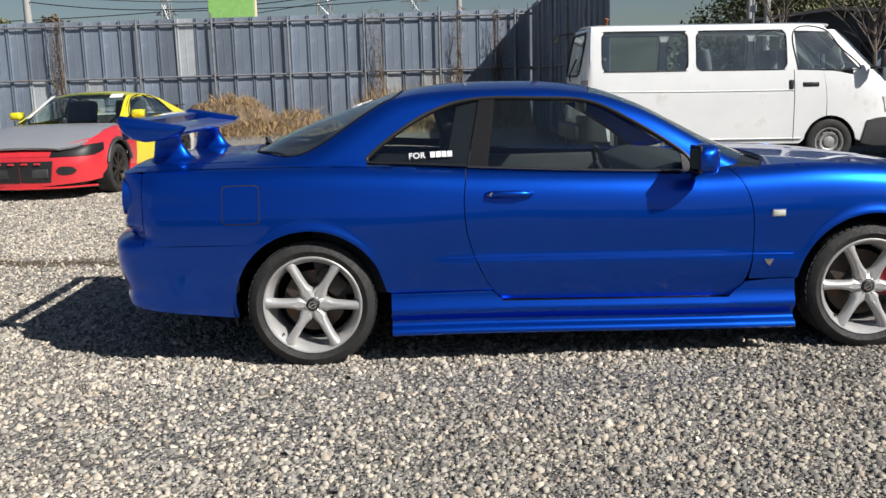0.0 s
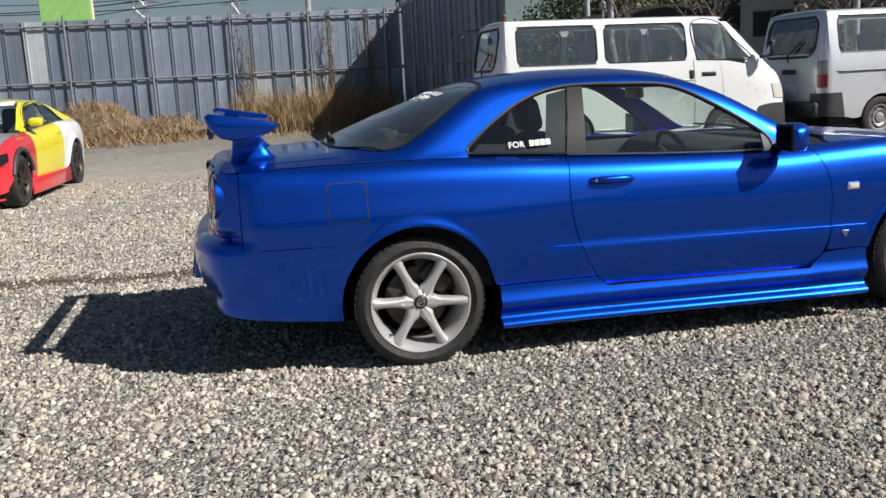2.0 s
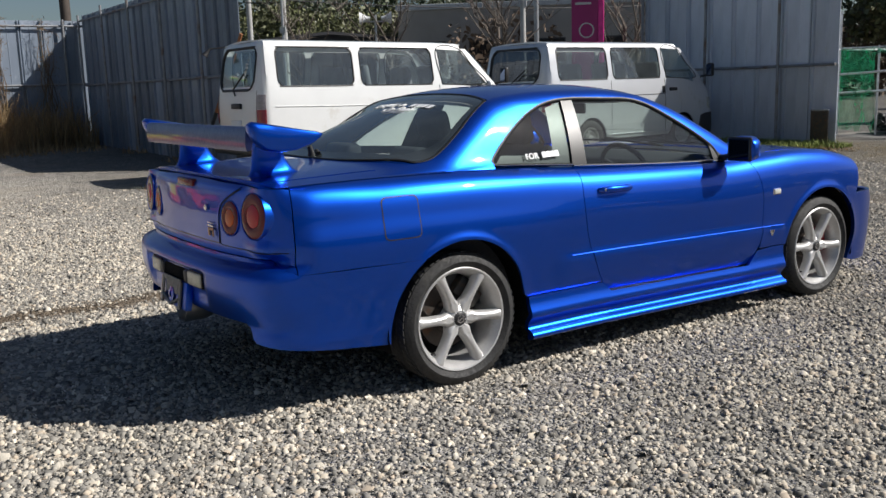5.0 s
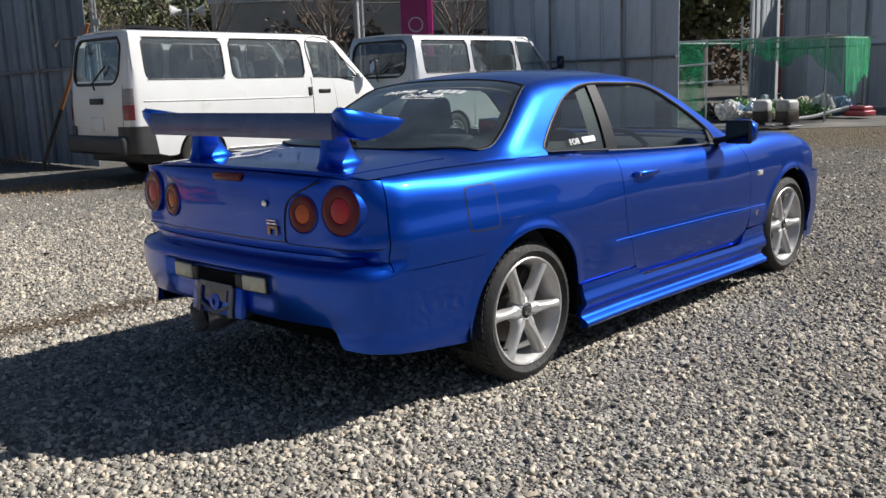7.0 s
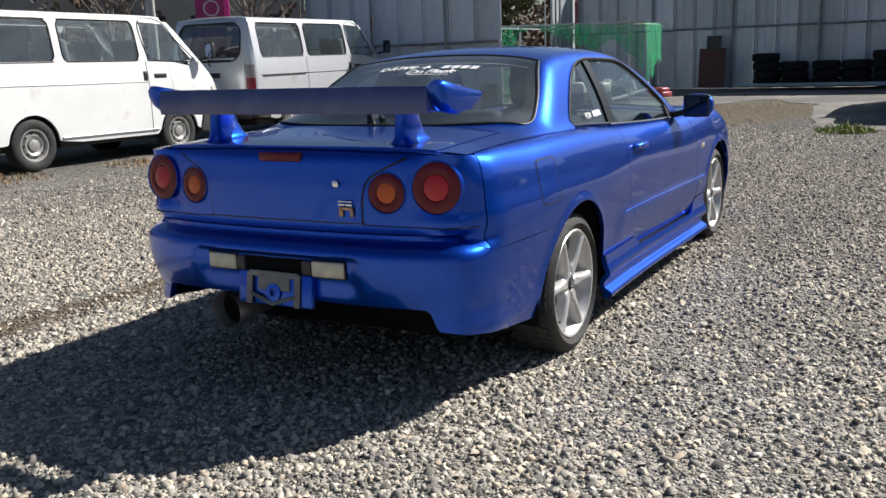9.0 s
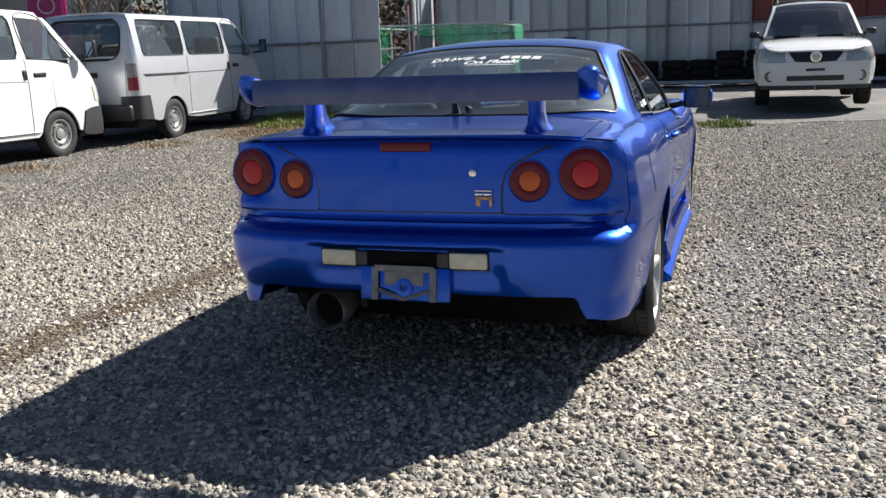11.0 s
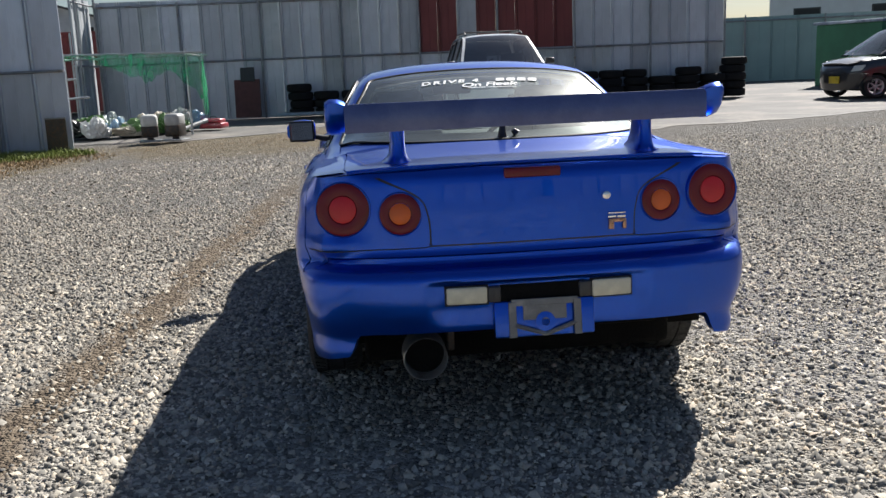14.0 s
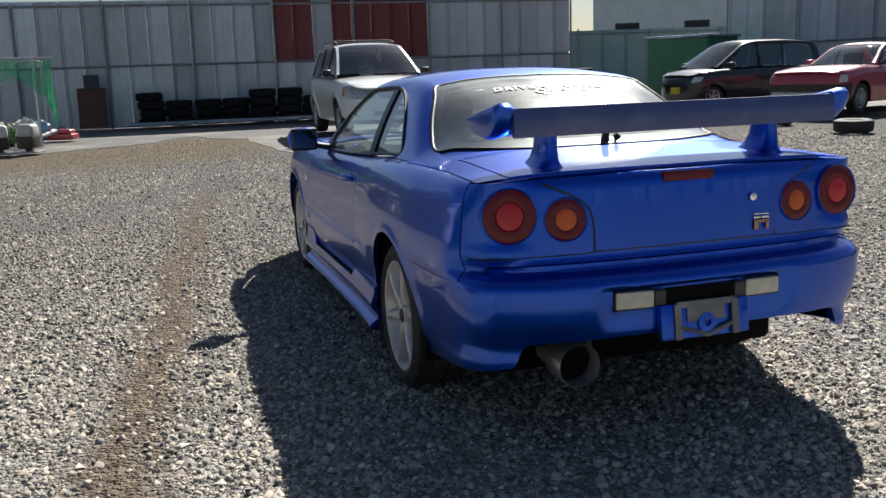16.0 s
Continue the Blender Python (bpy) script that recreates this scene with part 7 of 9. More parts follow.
# the black kei van
kv, KF, KS, KP = simple_car("black_kei_van", "small black tall van with a yellow plate panel", "van", pose(16.75, -8.4, 0.20, 0, 0, 96) @ Matrix.Diagonal((1.15, 1.14, 0.96, 1)), dict(
    plan=[(-0.55, 0), (-0.53, 0.55), (-0.45, 0.69), (0.2, 0.735), (2.2, 0.735), (2.65, 0.70), (2.82, 0.55), (2.90, 0.3), (2.91, 0)],
    sh=[(-0.55, 0.98), (1.0, 0.98), (1.9, 0.96), (2.4, 0.93), (2.91, 0.80)],
    rail=[(-0.55, 1.0), (-0.5, 1.45), (-0.38, 1.58), (0.5, 1.64), (1.2, 1.63), (1.45, 1.58), (1.8, 1.35), (2.25, 1.02), (2.35, 0.96)],
    crown=[(-0.55, 1.0), (-0.5, 1.48), (-0.38, 1.62), (0.5, 1.69), (1.2, 1.68), (1.5, 1.62), (1.8, 1.43), (2.35, 1.0)],
    wb=2.39, R=0.27, low=0.20, flare=0.0, w0=0.66, slope=0.22, zb=0.98, doors=[0.33, 1.15, 2.03], track=0.64, tw=0.155, rim=0.175, wheel="alloy", spokes=6,
    windows=[([(-0.35, 1.02), (0.4, 1.01)], [(-0.3, 1.50), (0.4, 1.56)], M["dark_glass"]), ([(0.5, 1.01), (1.1, 1.0)], [(0.5, 1.56), (1.1, 1.57)], M["dark_glass"]), ([(1.18, 1.0), (2.05, 1.0)], [(1.18, 1.57), (1.5, 1.50)], M["dark_glass"])],
    fr_lo=[(-0.5, 1.0), (-0.36, 1.03), (-0.3, 1.51), (0.4, 1.57), (1.1, 1.58), (1.52, 1.51), (2.1, 1.02), (2.15, 0.98)], fr_hi=[-0.52, -0.5, -0.4, 0.4, 1.1, 1.52, 2.15, 2.3],
    rg=(-0.54, -0.5, -0.45, -0.38), ws=(1.42, 1.7, 2.0, 2.27), hood=[(2.2, 1.0), (2.6, 0.93), (2.91, 0.82)], nose_z=0.58, seat=1.1, glass=M["glass"], paint={"body": M["navy_paint"]}))
KP("plate_panel", box((2.90, -0.06, 0.36), (2.925, 0.27, 0.53), 0.005), mat("yellow_plate", (0.72, 0.52, 0.03), 0.5))
for sg in (-1, 1):
    KP("headlamp", patch(KF, KS([(2.70, 0.66), (2.83, 0.64)], sg), KS([(2.62, 0.78), (2.80, 0.77)], sg), nu=6, nv=5, fold=0.01, off=0.008), M["lamp_white"])

# the red saloon with a smashed front
rv, RF, RS, RP = simple_car("red_saloon", "faded red old saloon with its front bumper missing", "car", pose(12.73, -8.29, 0.2, 0, 0, 112), dict(
    plan=[(-1.1, 0), (-1.08, 0.6), (-0.98, 0.80), (-0.3, 0.85), (1.5, 0.85), (2.6, 0.85), (3.2, 0.82), (3.38, 0.70), (3.44, 0.4), (3.46, 0)],
    sh=[(-1.1, 0.92), (0, 0.94), (1.6, 0.93), (2.4, 0.93), (3.0, 0.88), (3.46, 0.82)],
    rail=[(-0.75, 0.94), (-0.4, 1.10), (0.0, 1.28), (0.4, 1.35), (1.1, 1.36), (1.4, 1.30), (1.8, 1.08), (2.05, 0.94)],
    crown=[(-0.8, 0.96), (-0.4, 1.13), (0.0, 1.32), (0.4, 1.39), (1.1, 1.40), (1.45, 1.33), (2.1, 0.95)],
    wb=2.65, R=0.30, low=0.22, flare=0.0, w0=0.72, slope=0.42, zb=0.93, doors=[0.3, 1.1, 2.0], track=0.72, tw=0.20, rim=0.19, wheel="steel_wheel", spokes=0,
    windows=[([(-0.1, 0.97), (0.95, 0.95)], [(0.2, 1.29), (0.95, 1.32)], M["glass"]), ([(1.02, 0.95), (1.85, 0.94)], [(1.02, 1.32), (1.33, 1.28)], M["glass"])],
    fr_lo=[(-0.7, 0.94), (-0.2, 0.97), (0.18, 1.30), (0.6, 1.33), (1.0, 1.33), (1.35, 1.29), (1.88, 0.96), (1.92, 0.93)], fr_hi=[-0.7, -0.4, 0.0, 0.6, 1.0, 1.42, 1.95, 2.02],
    rg=(-0.68, -0.4, -0.15, 0.08), ws=(1.3, 1.55, 1.8, 2.0), hood=[(2.0, 0.96), (2.7, 0.95), (3.2, 0.89), (3.46, 0.84)], deck=[(-1.1, 0.94), (-0.6, 0.97)], nose_z=0.60, seat=1.0, glass=M["glass"], paint={"body": M["dull_red_paint"], "nose": M["dull_red_paint"], "front_bumper": M["dark_metal"]}))
for sg in (-1, 1):
    RP("headlamp", patch(RF, RS([(3.20, 0.64), (3.36, 0.63)], sg), RS([(3.18, 0.77), (3.34, 0.77)], sg), nu=6, nv=4, fold=0.01, off=0.008), M["lamp_white"])
RP("front_beam", box((3.36, -0.66, 0.36), (3.46, 0.66, 0.46), 0.02), M["steel"])
RP("radiator", box((3.25, -0.38, 0.40), (3.34, 0.38, 0.66), 0.01), M["dark_metal"])
lt = thing("spare_tyre", "black tyre lying flat on the ground", "tyre", pose(8.2, -3.7, 0.22, 0, 0, 0))
lt2 = thing("spare_tyre", "worn black tyre lying flat before the black van", "tyre", pose(10.44, -3.84, 0.23, 0, 0, 0))
part("tyre_body", lathe([(0.17, -0.09), (0.24, -0.105), (0.30, -0.08), (0.31, 0), (0.30, 0.08), (0.24, 0.105), (0.17, 0.09), (0.18, 0.0)], 40, axis="z", closed=True), M["rubber"], lt2, smooth=40)
part("tyre_body", lathe([(0.17, -0.09), (0.24, -0.105), (0.30, -0.08), (0.31, 0), (0.30, 0.08), (0.24, 0.105), (0.17, 0.09), (0.18, 0.0)], 40, axis="z", closed=True), M["rubber"], lt, smooth=40)


# ---- further fences and walls ----
sheet_fence("fence_east_return", "short sunlit pale steel sheet return of the east fence", (18.0, 12.55), (19.6, 12.55), 0.2, (1.50, 1.6), M["fence_pale"], posts=3)
sheet_fence("fence_teal", "low pale teal sheet wall behind the parked vans", (30.5, 3.0), (27.0, -15.0), 0.25, (2.35,), M["teal_wall"], w=0.9, posts=3)
sheet_fence("fence_south", "tall shaded grey steel sheet fence behind the red saloon", (23.6, -11.2), (11.5, -18.5), 0.25, (1.6, 3.0), M["fence_light"], w=0.6, posts=4)
sheet_fence("fence_back_south", "tall grey steel sheet fence closing the south of the yard", (11.5, -18.5), (-16.0, -16.0), 0.2, (1.6, 1.5), M["fence"], w=1.2, posts=2)
sheet_fence("fence_back_west", "tall grey steel sheet fence closing the west of the yard", (-16.0, -16.0), (-24.0, 24.9), 0.2, (1.6, 1.5), M["fence"], w=1.2, posts=2)

M["asphalt"] = mat("pale_worn_asphalt", (0.125, 0.120, 0.112), 0.85, vary=0.3, scale=1.2, fine=120, bumpy=0.4, dirt=(0.21, 0.19, 0.165), dirt_lo=0.48, dirt_hi=0.62, dirt_scale=0.5)


def sheet_ground(name, label, outline, lift, material, step=0.5, wave=0.12, seed=1):
    """A patch of other ground that follows the yard, with a ragged rim and a low step."""
    rnd = random.Random(seed)
    ring = []
    for (x0, y0), (x1, y1) in zip(outline, outline[1:] + outline[:1]):
        n = max(1, int(math.hypot(x1 - x0, y1 - y0) / step))
        for k in range(n):
            u = k / n
            ring.append((x0 + (x1 - x0) * u + rnd.uniform(-wave, wave), y0 + (y1 - y0) * u + rnd.uniform(-wave, wave)))
    b = bmesh.new()
    top = [b.verts.new((x, y, ground_z(x, y) + lift)) for x, y in ring]
    low = [b.verts.new((x, y, ground_z(x, y) - 0.03)) for x, y in ring]
    f = b.faces.new(top)
    for i in range(len(top)):
        j = (i + 1) % len(top)
        b.faces.new((top[i], low[i], low[j], top[j]))
    bmesh.ops.triangulate(b, faces=[f])
    return tagged(part(name, b, material), label, "ground", kind="structure")


sheet_ground("pavement", "worn pale asphalt apron beyond the gravel", [(13.2, 9.2), (14.0, 7.8), (15.6, 6.6), (14.2, 5.6), (11.4, 5.2), (9.6, 4.8), (9.4, 3.8), (9.9, 2.4), (11.4, 0.2), (11.7, -2.4), (12.8, -4.8), (11.0, -6.5), (8.0, -9.0), (8.0, -16.0), (22, -16), (27, -13), (29, 2), (24, 14), (19.4, 12.4), (13.4, 12.2)], 0.006, M["asphalt"])


def scatter_blades(name, label, category, spots, n, hmin, hmax, material, seed=3, lean=0.5, width=0.012):
    """Thin bent grass blades round spots (x, y, radius)."""
    rs = np.random.RandomState(seed)
    vs, fs = [], []
    wts = np.array([s[2] ** 2 for s in spots])
    pick = rs.choice(len(spots), n, p=wts / wts.sum())
    for i in pick:
        x, y, r = spots[i][:3]
        a, d = rs.uniform(0, 2 * math.pi), r * math.sqrt(rs.uniform(0, 1))
        px, py = x + d * math.cos(a), y + d * math.sin(a)
        z = ground_z(px, py) + (spots[i][3] * max(0, 1 - (d / r) ** 2) if len(spots[i]) > 3 else 0) - 0.02
        h = rs.uniform(hmin, hmax) * (1 - 0.5 * d / r)
        la, ll = rs.uniform(0, 2 * math.pi), h * rs.uniform(0.1, lean)
        w = width * rs.uniform(0.6, 1.3)
        wa = rs.uniform(0, math.pi)
        wx, wy = w * math.cos(wa), w * math.sin(wa)
        k = len(vs)
        vs += [(px - wx, py - wy, z), (px + wx, py + wy, z), (px + wx * 0.7 + math.cos(la) * ll * 0.35, py + wy * 0.7 + math.sin(la) * ll * 0.35, z + h * 0.6), (px - wx * 0.7 + math.cos(la) * ll * 0.35, py - wy * 0.7 + math.sin(la) * ll * 0.35, z + h * 0.6), (px + math.cos(la) * ll, py + math.sin(la) * ll, z + h * rs.uniform(0.8, 1.0))]
        fs += [(k, k + 1, k + 2, k + 3), (k + 3, k + 2, k + 4)]
    return tagged(new(name, mesh_of(name, vs, fs, material)), label, category, kind="stuff")


M["straw"] = mat("dry_straw", (0.38, 0.26, 0.13), 0.85, vary=0.4, scale=3, fine=40, bumpy=0, rnd=0.45, island=True)
M["weed"] = mat("green_weed", (0.24, 0.29, 0.07), 0.75, vary=0.4, scale=3, bumpy=0, rnd=0.4, island=True)
M["hay"] = mat("brown_hay", (0.19, 0.135, 0.085), 0.95, vary=0.5, scale=8, fine=60, bumpy=0.8)

# hay heap along the north fence
def heap(name, label, cx, cy, rx, ry, h, material, seed):
    b = bmesh.new()
    bmesh.ops.create_icosphere(b, subdivisions=4, radius=1)
    for v in b.verts:
        n = noise.noise(v.co * 2.2 + Vector((seed, 0, 0))) * 0.22 + noise.noise(v.co * 6 + Vector((seed, 3, 0))) * 0.10
        v.co = Vector((v.co.x * rx, v.co.y * ry, max(-0.05, v.co.z) * h)) * (1 + n)
    o = part(name, b, material, smooth=60)
    o.location = (cx, cy, ground_z(cx, cy))
    return tagged(o, label, "hay", kind="stuff")


heap("hay_heap", "brown heap of dry hay against the fence", -5.4, 23.3, 1.35, 0.9, 0.85, M["hay"], 1)
heap("hay_heap", "low brown heap of dry hay by the fence", -3.7, 23.2, 1.1, 0.8, 0.45, M["hay"], 5)
scatter_blades("hay_straw", "loose dry straw on the hay heap", "straw", [(-5.4, 23.2, 1.5, 0.85), (-3.7, 23.1, 1.2, 0.45), (-4.5, 22.7, 1.6, 0.2)], 3800, 0.12, 0.4, M["straw"], 4, 2.2, 0.010)
scatter_blades("dry_grass", "tall dry yellow grass along the fence", "grass", [(-1.6, 23.8, 0.9), (-0.7, 23.8, 0.9), (0.2, 23.7, 0.9), (0.9, 23.9, 0.8), (1.7, 24.1, 0.6)], 7500, 0.35, 1.75, M["straw"], 5, 0.55, 0.008)
scatter_blades("dry_grass_low", "short dry grass along the foot of the fence", "grass", [(x, 24.3, 0.5) for x in np.arange(-12, 2.5, 0.7)] + [(-0.5, 22.8, 1.4), (1.0, 22.9, 1.2), (2.5, 21, 0.6), (2.6, 18, 0.6)], 2600, 0.06, 0.3, M["straw"], 6)
scatter_blades("dry_turf", "short dry brown turf before the asphalt", "grass", [(12.2, 7.6, 1.6), (13.4, 6.6, 1.5), (11.2, 9.0, 1.3), (10.6, 6.4, 1.2), (14.5, 6.0, 1.0), (12.0, 9.6, 1.2)], 9000, 0.015, 0.055, M["straw"], 7, 2.6, 0.006)
scatter_blades("green_weeds", "low green weeds at the foot of the hoarding", "grass", [(11.3, 10.9, 0.6), (11.0, 11.6, 0.8), (10.6, 12.2, 0.7), (11.35, 12.6, 0.5), (9.6, 11.8, 0.5), (9.3, 4.4, 0.4), (12.2, -4.9, 0.5), (11.6, -5.4, 0.4), (3.6, 12.0, 0.0001)], 9000, 0.05, 0.22, M["weed"], 8, 0.8, 0.009)
scatter_blades("yellow_turf", "patchy yellowed turf beside the silver van", "grass", [(9.5, 11.6, 1.2), (8.2, 11.4, 0.9), (10.6, 10.8, 1.0), (6.6, 12.2, 0.6), (2.2, 12.5, 0.6), (1.2, 13.6, 0.8), (4.0, 12.2, 0.5)], 9000, 0.03, 0.11, M["straw"], 9, 0.9, 0.008)


# dry vines on the fence
def vine(x, seed, zt=3.05):
    rnd = random.Random(seed)
    v = thing("dry_vine", "dry brown creeper climbing the steel fence", "plant", pose(x, 24.74, ground_z(x, 24.7)), "creepers on the fence")
    for k in range(9):
        pts = []
        ox = rnd.uniform(-0.14, 0.14)
        top = rnd.uniform(1.6, zt)
        for i in range(12):
            z = top * i / 11
            pts.append((ox + 0.05 * math.sin(i * 1.3 + k) + rnd.uniform(-0.03, 0.03), rnd.uniform(-0.03, 0.03) - 0.03, z))
        part("stem", tube(pts, [0.016 * (1 - i / 14) for i in range(12)], 5), M["hay"], v)
    vs, fs = [], []
    for k in range(420):
        z = zt * rnd.uniform(0.03, 1.0)
        c = Vector((rnd.gauss(0, 0.11), rnd.uniform(-0.10, 0.0), z))
        d = Vector((rnd.uniform(-1, 1), rnd.uniform(-0.6, 0.2), rnd.uniform(-1, 0.6))).normalized() * rnd.uniform(0.05, 0.16)
        w = Vector((rnd.uniform(-1, 1), 0.2, rnd.uniform(-1, 1))).normalized() * 0.008
        n = len(vs)
        vs += [c - w, c + w, c + d]
        fs.append((n, n + 1, n + 2))
    tagged(part("twig", mesh_of("twig", vs, fs, M["hay"]), None, v), "dry brown twigs", kind="stuff")
    return v


for i, x in enumerate((-1.78, 0.36, 1.42, -10.2)):
    vine(x, i + 3, 3.05)

# ---- net store ----
M["net"] = mat("green_net", (0.015, 0.42, 0.17), 0.8, vary=0.2, scale=6, fine=200, bumpy=0.3)
_nt = M["net"].node_tree
_tr = nd(_nt, "ShaderNodeBsdfTransparent")
_mx = nd(_nt, "ShaderNodeMixShader")
_nt.links.new(noise_fac(_nt, 5.0, 6, 0.22, 0.80, (1, 1, 0.35), 0.75), _mx.inputs[0])
_nt.links.new(_tr.outputs[0], _mx.inputs[1])
_nt.links.new(_nt.nodes["Principled BSDF"].outputs[0], _mx.inputs[2])
_nt.links.new(_mx.outputs[0], _nt.nodes["Material Output"].inputs[0])
ns = thing("net_store", "scaffold pipe frame hung with torn green netting", "enclosure", pose(14.8, 9.35, 0.14))
GZ = 1.66
for nm, pts in (("post", [(0, 0, 0), (0.02, 0, GZ + 0.08)]), ("post", [(-0.7, 2.2, 0), (-0.7, 2.2, GZ + 0.05)]), ("post", [(-0.9, 2.9, 0), (-0.9, 2.9, 2.4)]), ("post", [(2.6, 0.2, 0), (2.6, 0.2, GZ)]), ("post", [(2.4, 3.0, 0), (2.4, 3.0, GZ + 0.6)]),
                ("rail", [(0.05, -0.35, GZ), (-0.95, 3.2, GZ + 0.02)]), ("rail", [(-0.1, 0, GZ - 0.02), (2.8, 0.2, GZ - 0.02)]), ("rail", [(-1.0, 2.9, GZ), (2.6, 3.1, GZ)]), ("rail", [(2.6, 0, GZ), (2.4, 3.2, GZ)]),
                ("rail", [(-0.72, 2.0, 1.22), (-0.98, 3.2, 1.16)]), ("rail", [(-0.65, 1.8, 0.86), (-0.98, 3.2, 0.80)])):
    part(nm, tube(pts, 0.024, 8), M["steel"], ns, smooth=40)


def drape(a, b, top, drop, seed, nu=40, nv=10):
    """A hanging net between two points with a ragged, wavy lower edge."""
    rnd = random.Random(seed)
    vs, fs = [], []
    for i in range(nu + 1):
        u = i / nu
        d = drop(u) * rnd.uniform(0.9, 1.08)
        for j in range(nv + 1):
            w = j / nv
            vs.append((a[0] + (b[0] - a[0]) * u + 0.06 * w * math.sin(u * 22 + seed), a[1] + (b[1] - a[1]) * u + 0.06 * w * math.cos(u * 17 + seed), top - d * w + 0.02 * math.sin(u * 30)))
    for i in range(nu):
        for j in range(nv):
            k = i * (nv + 1) + j
            fs.append((k, k + 1, k + nv + 2, k + nv + 1))
    return mesh_of("net", vs, fs, M["net"], True)


part("net", drape((0.05, -0.30), (-0.75, 2.2), GZ, lambda u: 0.10 + 0.42 * math.sin(min(1, u * 1.2) * 3.1) ** 2 + 0.03 * math.sin(u * 19) + (0.9 * (1 - u / 0.25) if u < 0.25 else 0), 1), None, ns)
part("net", drape((-0.76, 2.25), (-0.95, 3.1), GZ, lambda u: 1.55, 2, 16), None, ns)
part("net", drape((0.06, -0.32), (2.7, 0.15), GZ, lambda u: 1.35 - 0.7 * u, 3, 30), None, ns)


def lump(name, label, category, x, y, r, sz, material, seed, group=""):
    b = bmesh.new()
    bmesh.ops.create_icosphere(b, subdivisions=4, radius=0.86)
    for v in b.verts:
        n = noise.noise(v.co * 1.6 + Vector((seed * 3.1, 0, 0))) * 0.45 - abs(noise.noise(v.co * 3.2 + Vector((0, seed, 0)))) * 0.55 - abs(noise.noise(v.co * 8 + Vector((seed, 0, 2)))) * 0.22 + 0.2
        v.co = Vector((v.co.x * r * sz[0], v.co.y * r * sz[1], (max(v.co.z, -0.55) + 0.55) * r * sz[2] * 0.72)) * (1 + n)
    o = part(name, b, material, smooth=28)
    o.location = (x, y, ground_z(x, y) + 0.05)
    return tagged(o, label, category, group)


M["sack_white"] = mat("white_sack", (0.55, 0.55, 0.53), 0.6, vary=0.15, scale=10, bumpy=0.3)
M["sack_green"] = mat("green_bag", (0.11, 0.22, 0.06), 0.45, vary=0.3, scale=6, bumpy=0.2)
M["sack_grey"] = mat("grey_clear_bag", (0.36, 0.40, 0.40), 0.35, vary=0.3, scale=7, bumpy=0.2)
M["sack_blue"] = mat("pale_blue_bag", (0.20, 0.33, 0.46), 0.4, vary=0.3, scale=7, bumpy=0.2)
M["sack_beige"] = mat("beige_sheeting", (0.48, 0.43, 0.34), 0.6, vary=0.3, scale=6, bumpy=0.3)
lump("rubbish_bag", "slumped white sack of rubbish", "bag", 14.35, 11.15, 0.30, (0.9, 0.9, 1.2), M["sack_white"], 0, "rubbish in the net store")
lump("rubbish_bag", "flattened heap of beige sheeting", "bag", 14.75, 10.55, 0.34, (1.2, 1.3, 0.6), M["sack_beige"], 1, "rubbish in the net store")
lump("rubbish_bag", "black plastic rubbish bag", "bag", 14.55, 11.65, 0.30, (0.9, 0.9, 0.95), M["black_plastic"], 2, "rubbish in the net store")
rnd_b = random.Random(6)
KINDS = (("sack_green", "green plastic bag of rubbish"), ("sack_grey", "clear grey rubbish bag"), ("sack_white", "small crumpled white plastic bag"), ("sack_green", "green plastic bag of rubbish"), ("sack_blue", "pale blue plastic rubbish bag"), ("sack_beige", "crumpled beige cloth bag"))
for i in range(22):
    mt, lb = KINDS[i % 6]
    lump("rubbish_bag", lb, "bag", 15.3 + rnd_b.uniform(-0.65, 1.2), 10.3 + rnd_b.uniform(-0.75, 1.35), rnd_b.uniform(0.17, 0.33), (rnd_b.uniform(0.8, 1.3), rnd_b.uniform(0.8, 1.3), rnd_b.uniform(0.8, 1.3)), M[mt], i + 3, "rubbish in the net store")
hp = thing("bent_pipe", "pale bent drain pipe lying by the rubbish", "pipe", pose(15.0, 9.5, ground_z(15.0, 9.5) + 0.04))
part("pipe_body", tube([(-0.5, 0.25, 0.04), (-0.1, 0.1, 0.06), (0.25, -0.1, 0.14), (0.5, -0.3, 0.2)], 0.04, 10), M["sack_white"], hp, smooth=40)
part("pipe_collar", tube([(0.44, -0.25, 0.185), (0.54, -0.33, 0.21)], 0.05, 10), M["steel"], hp, smooth=40)


def motor(x, y, rz, tint):
    """A discarded outboard-like machine: rounded cowl over a dark block and a shaft."""
    z = ground_z(x, y) + 0.04
    o = thing("old_machine", "discarded machine with a pale rounded cowl", "machine", pose(x, y, z, 0, 0, rz), "machines by the net")
    part("cowl", box((-0.17, -0.15, 0.26), (0.17, 0.15, 0.50), 0.07, seg=3), tint, o, smooth=50)
    part("block", box((-0.16, -0.15, 0.08), (0.16, 0.15, 0.30), 0.03), M["dark_metal"], o, smooth=40)
    part("shaft", box((-0.05, -0.06, 0.0), (0.06, 0.06, 0.12), 0.02), M["grey_plastic"], o)
    part("base_frame", box((-0.2, -0.2, 0.0), (0.2, 0.2, 0.03), 0.01), M["steel"], o)
    return o


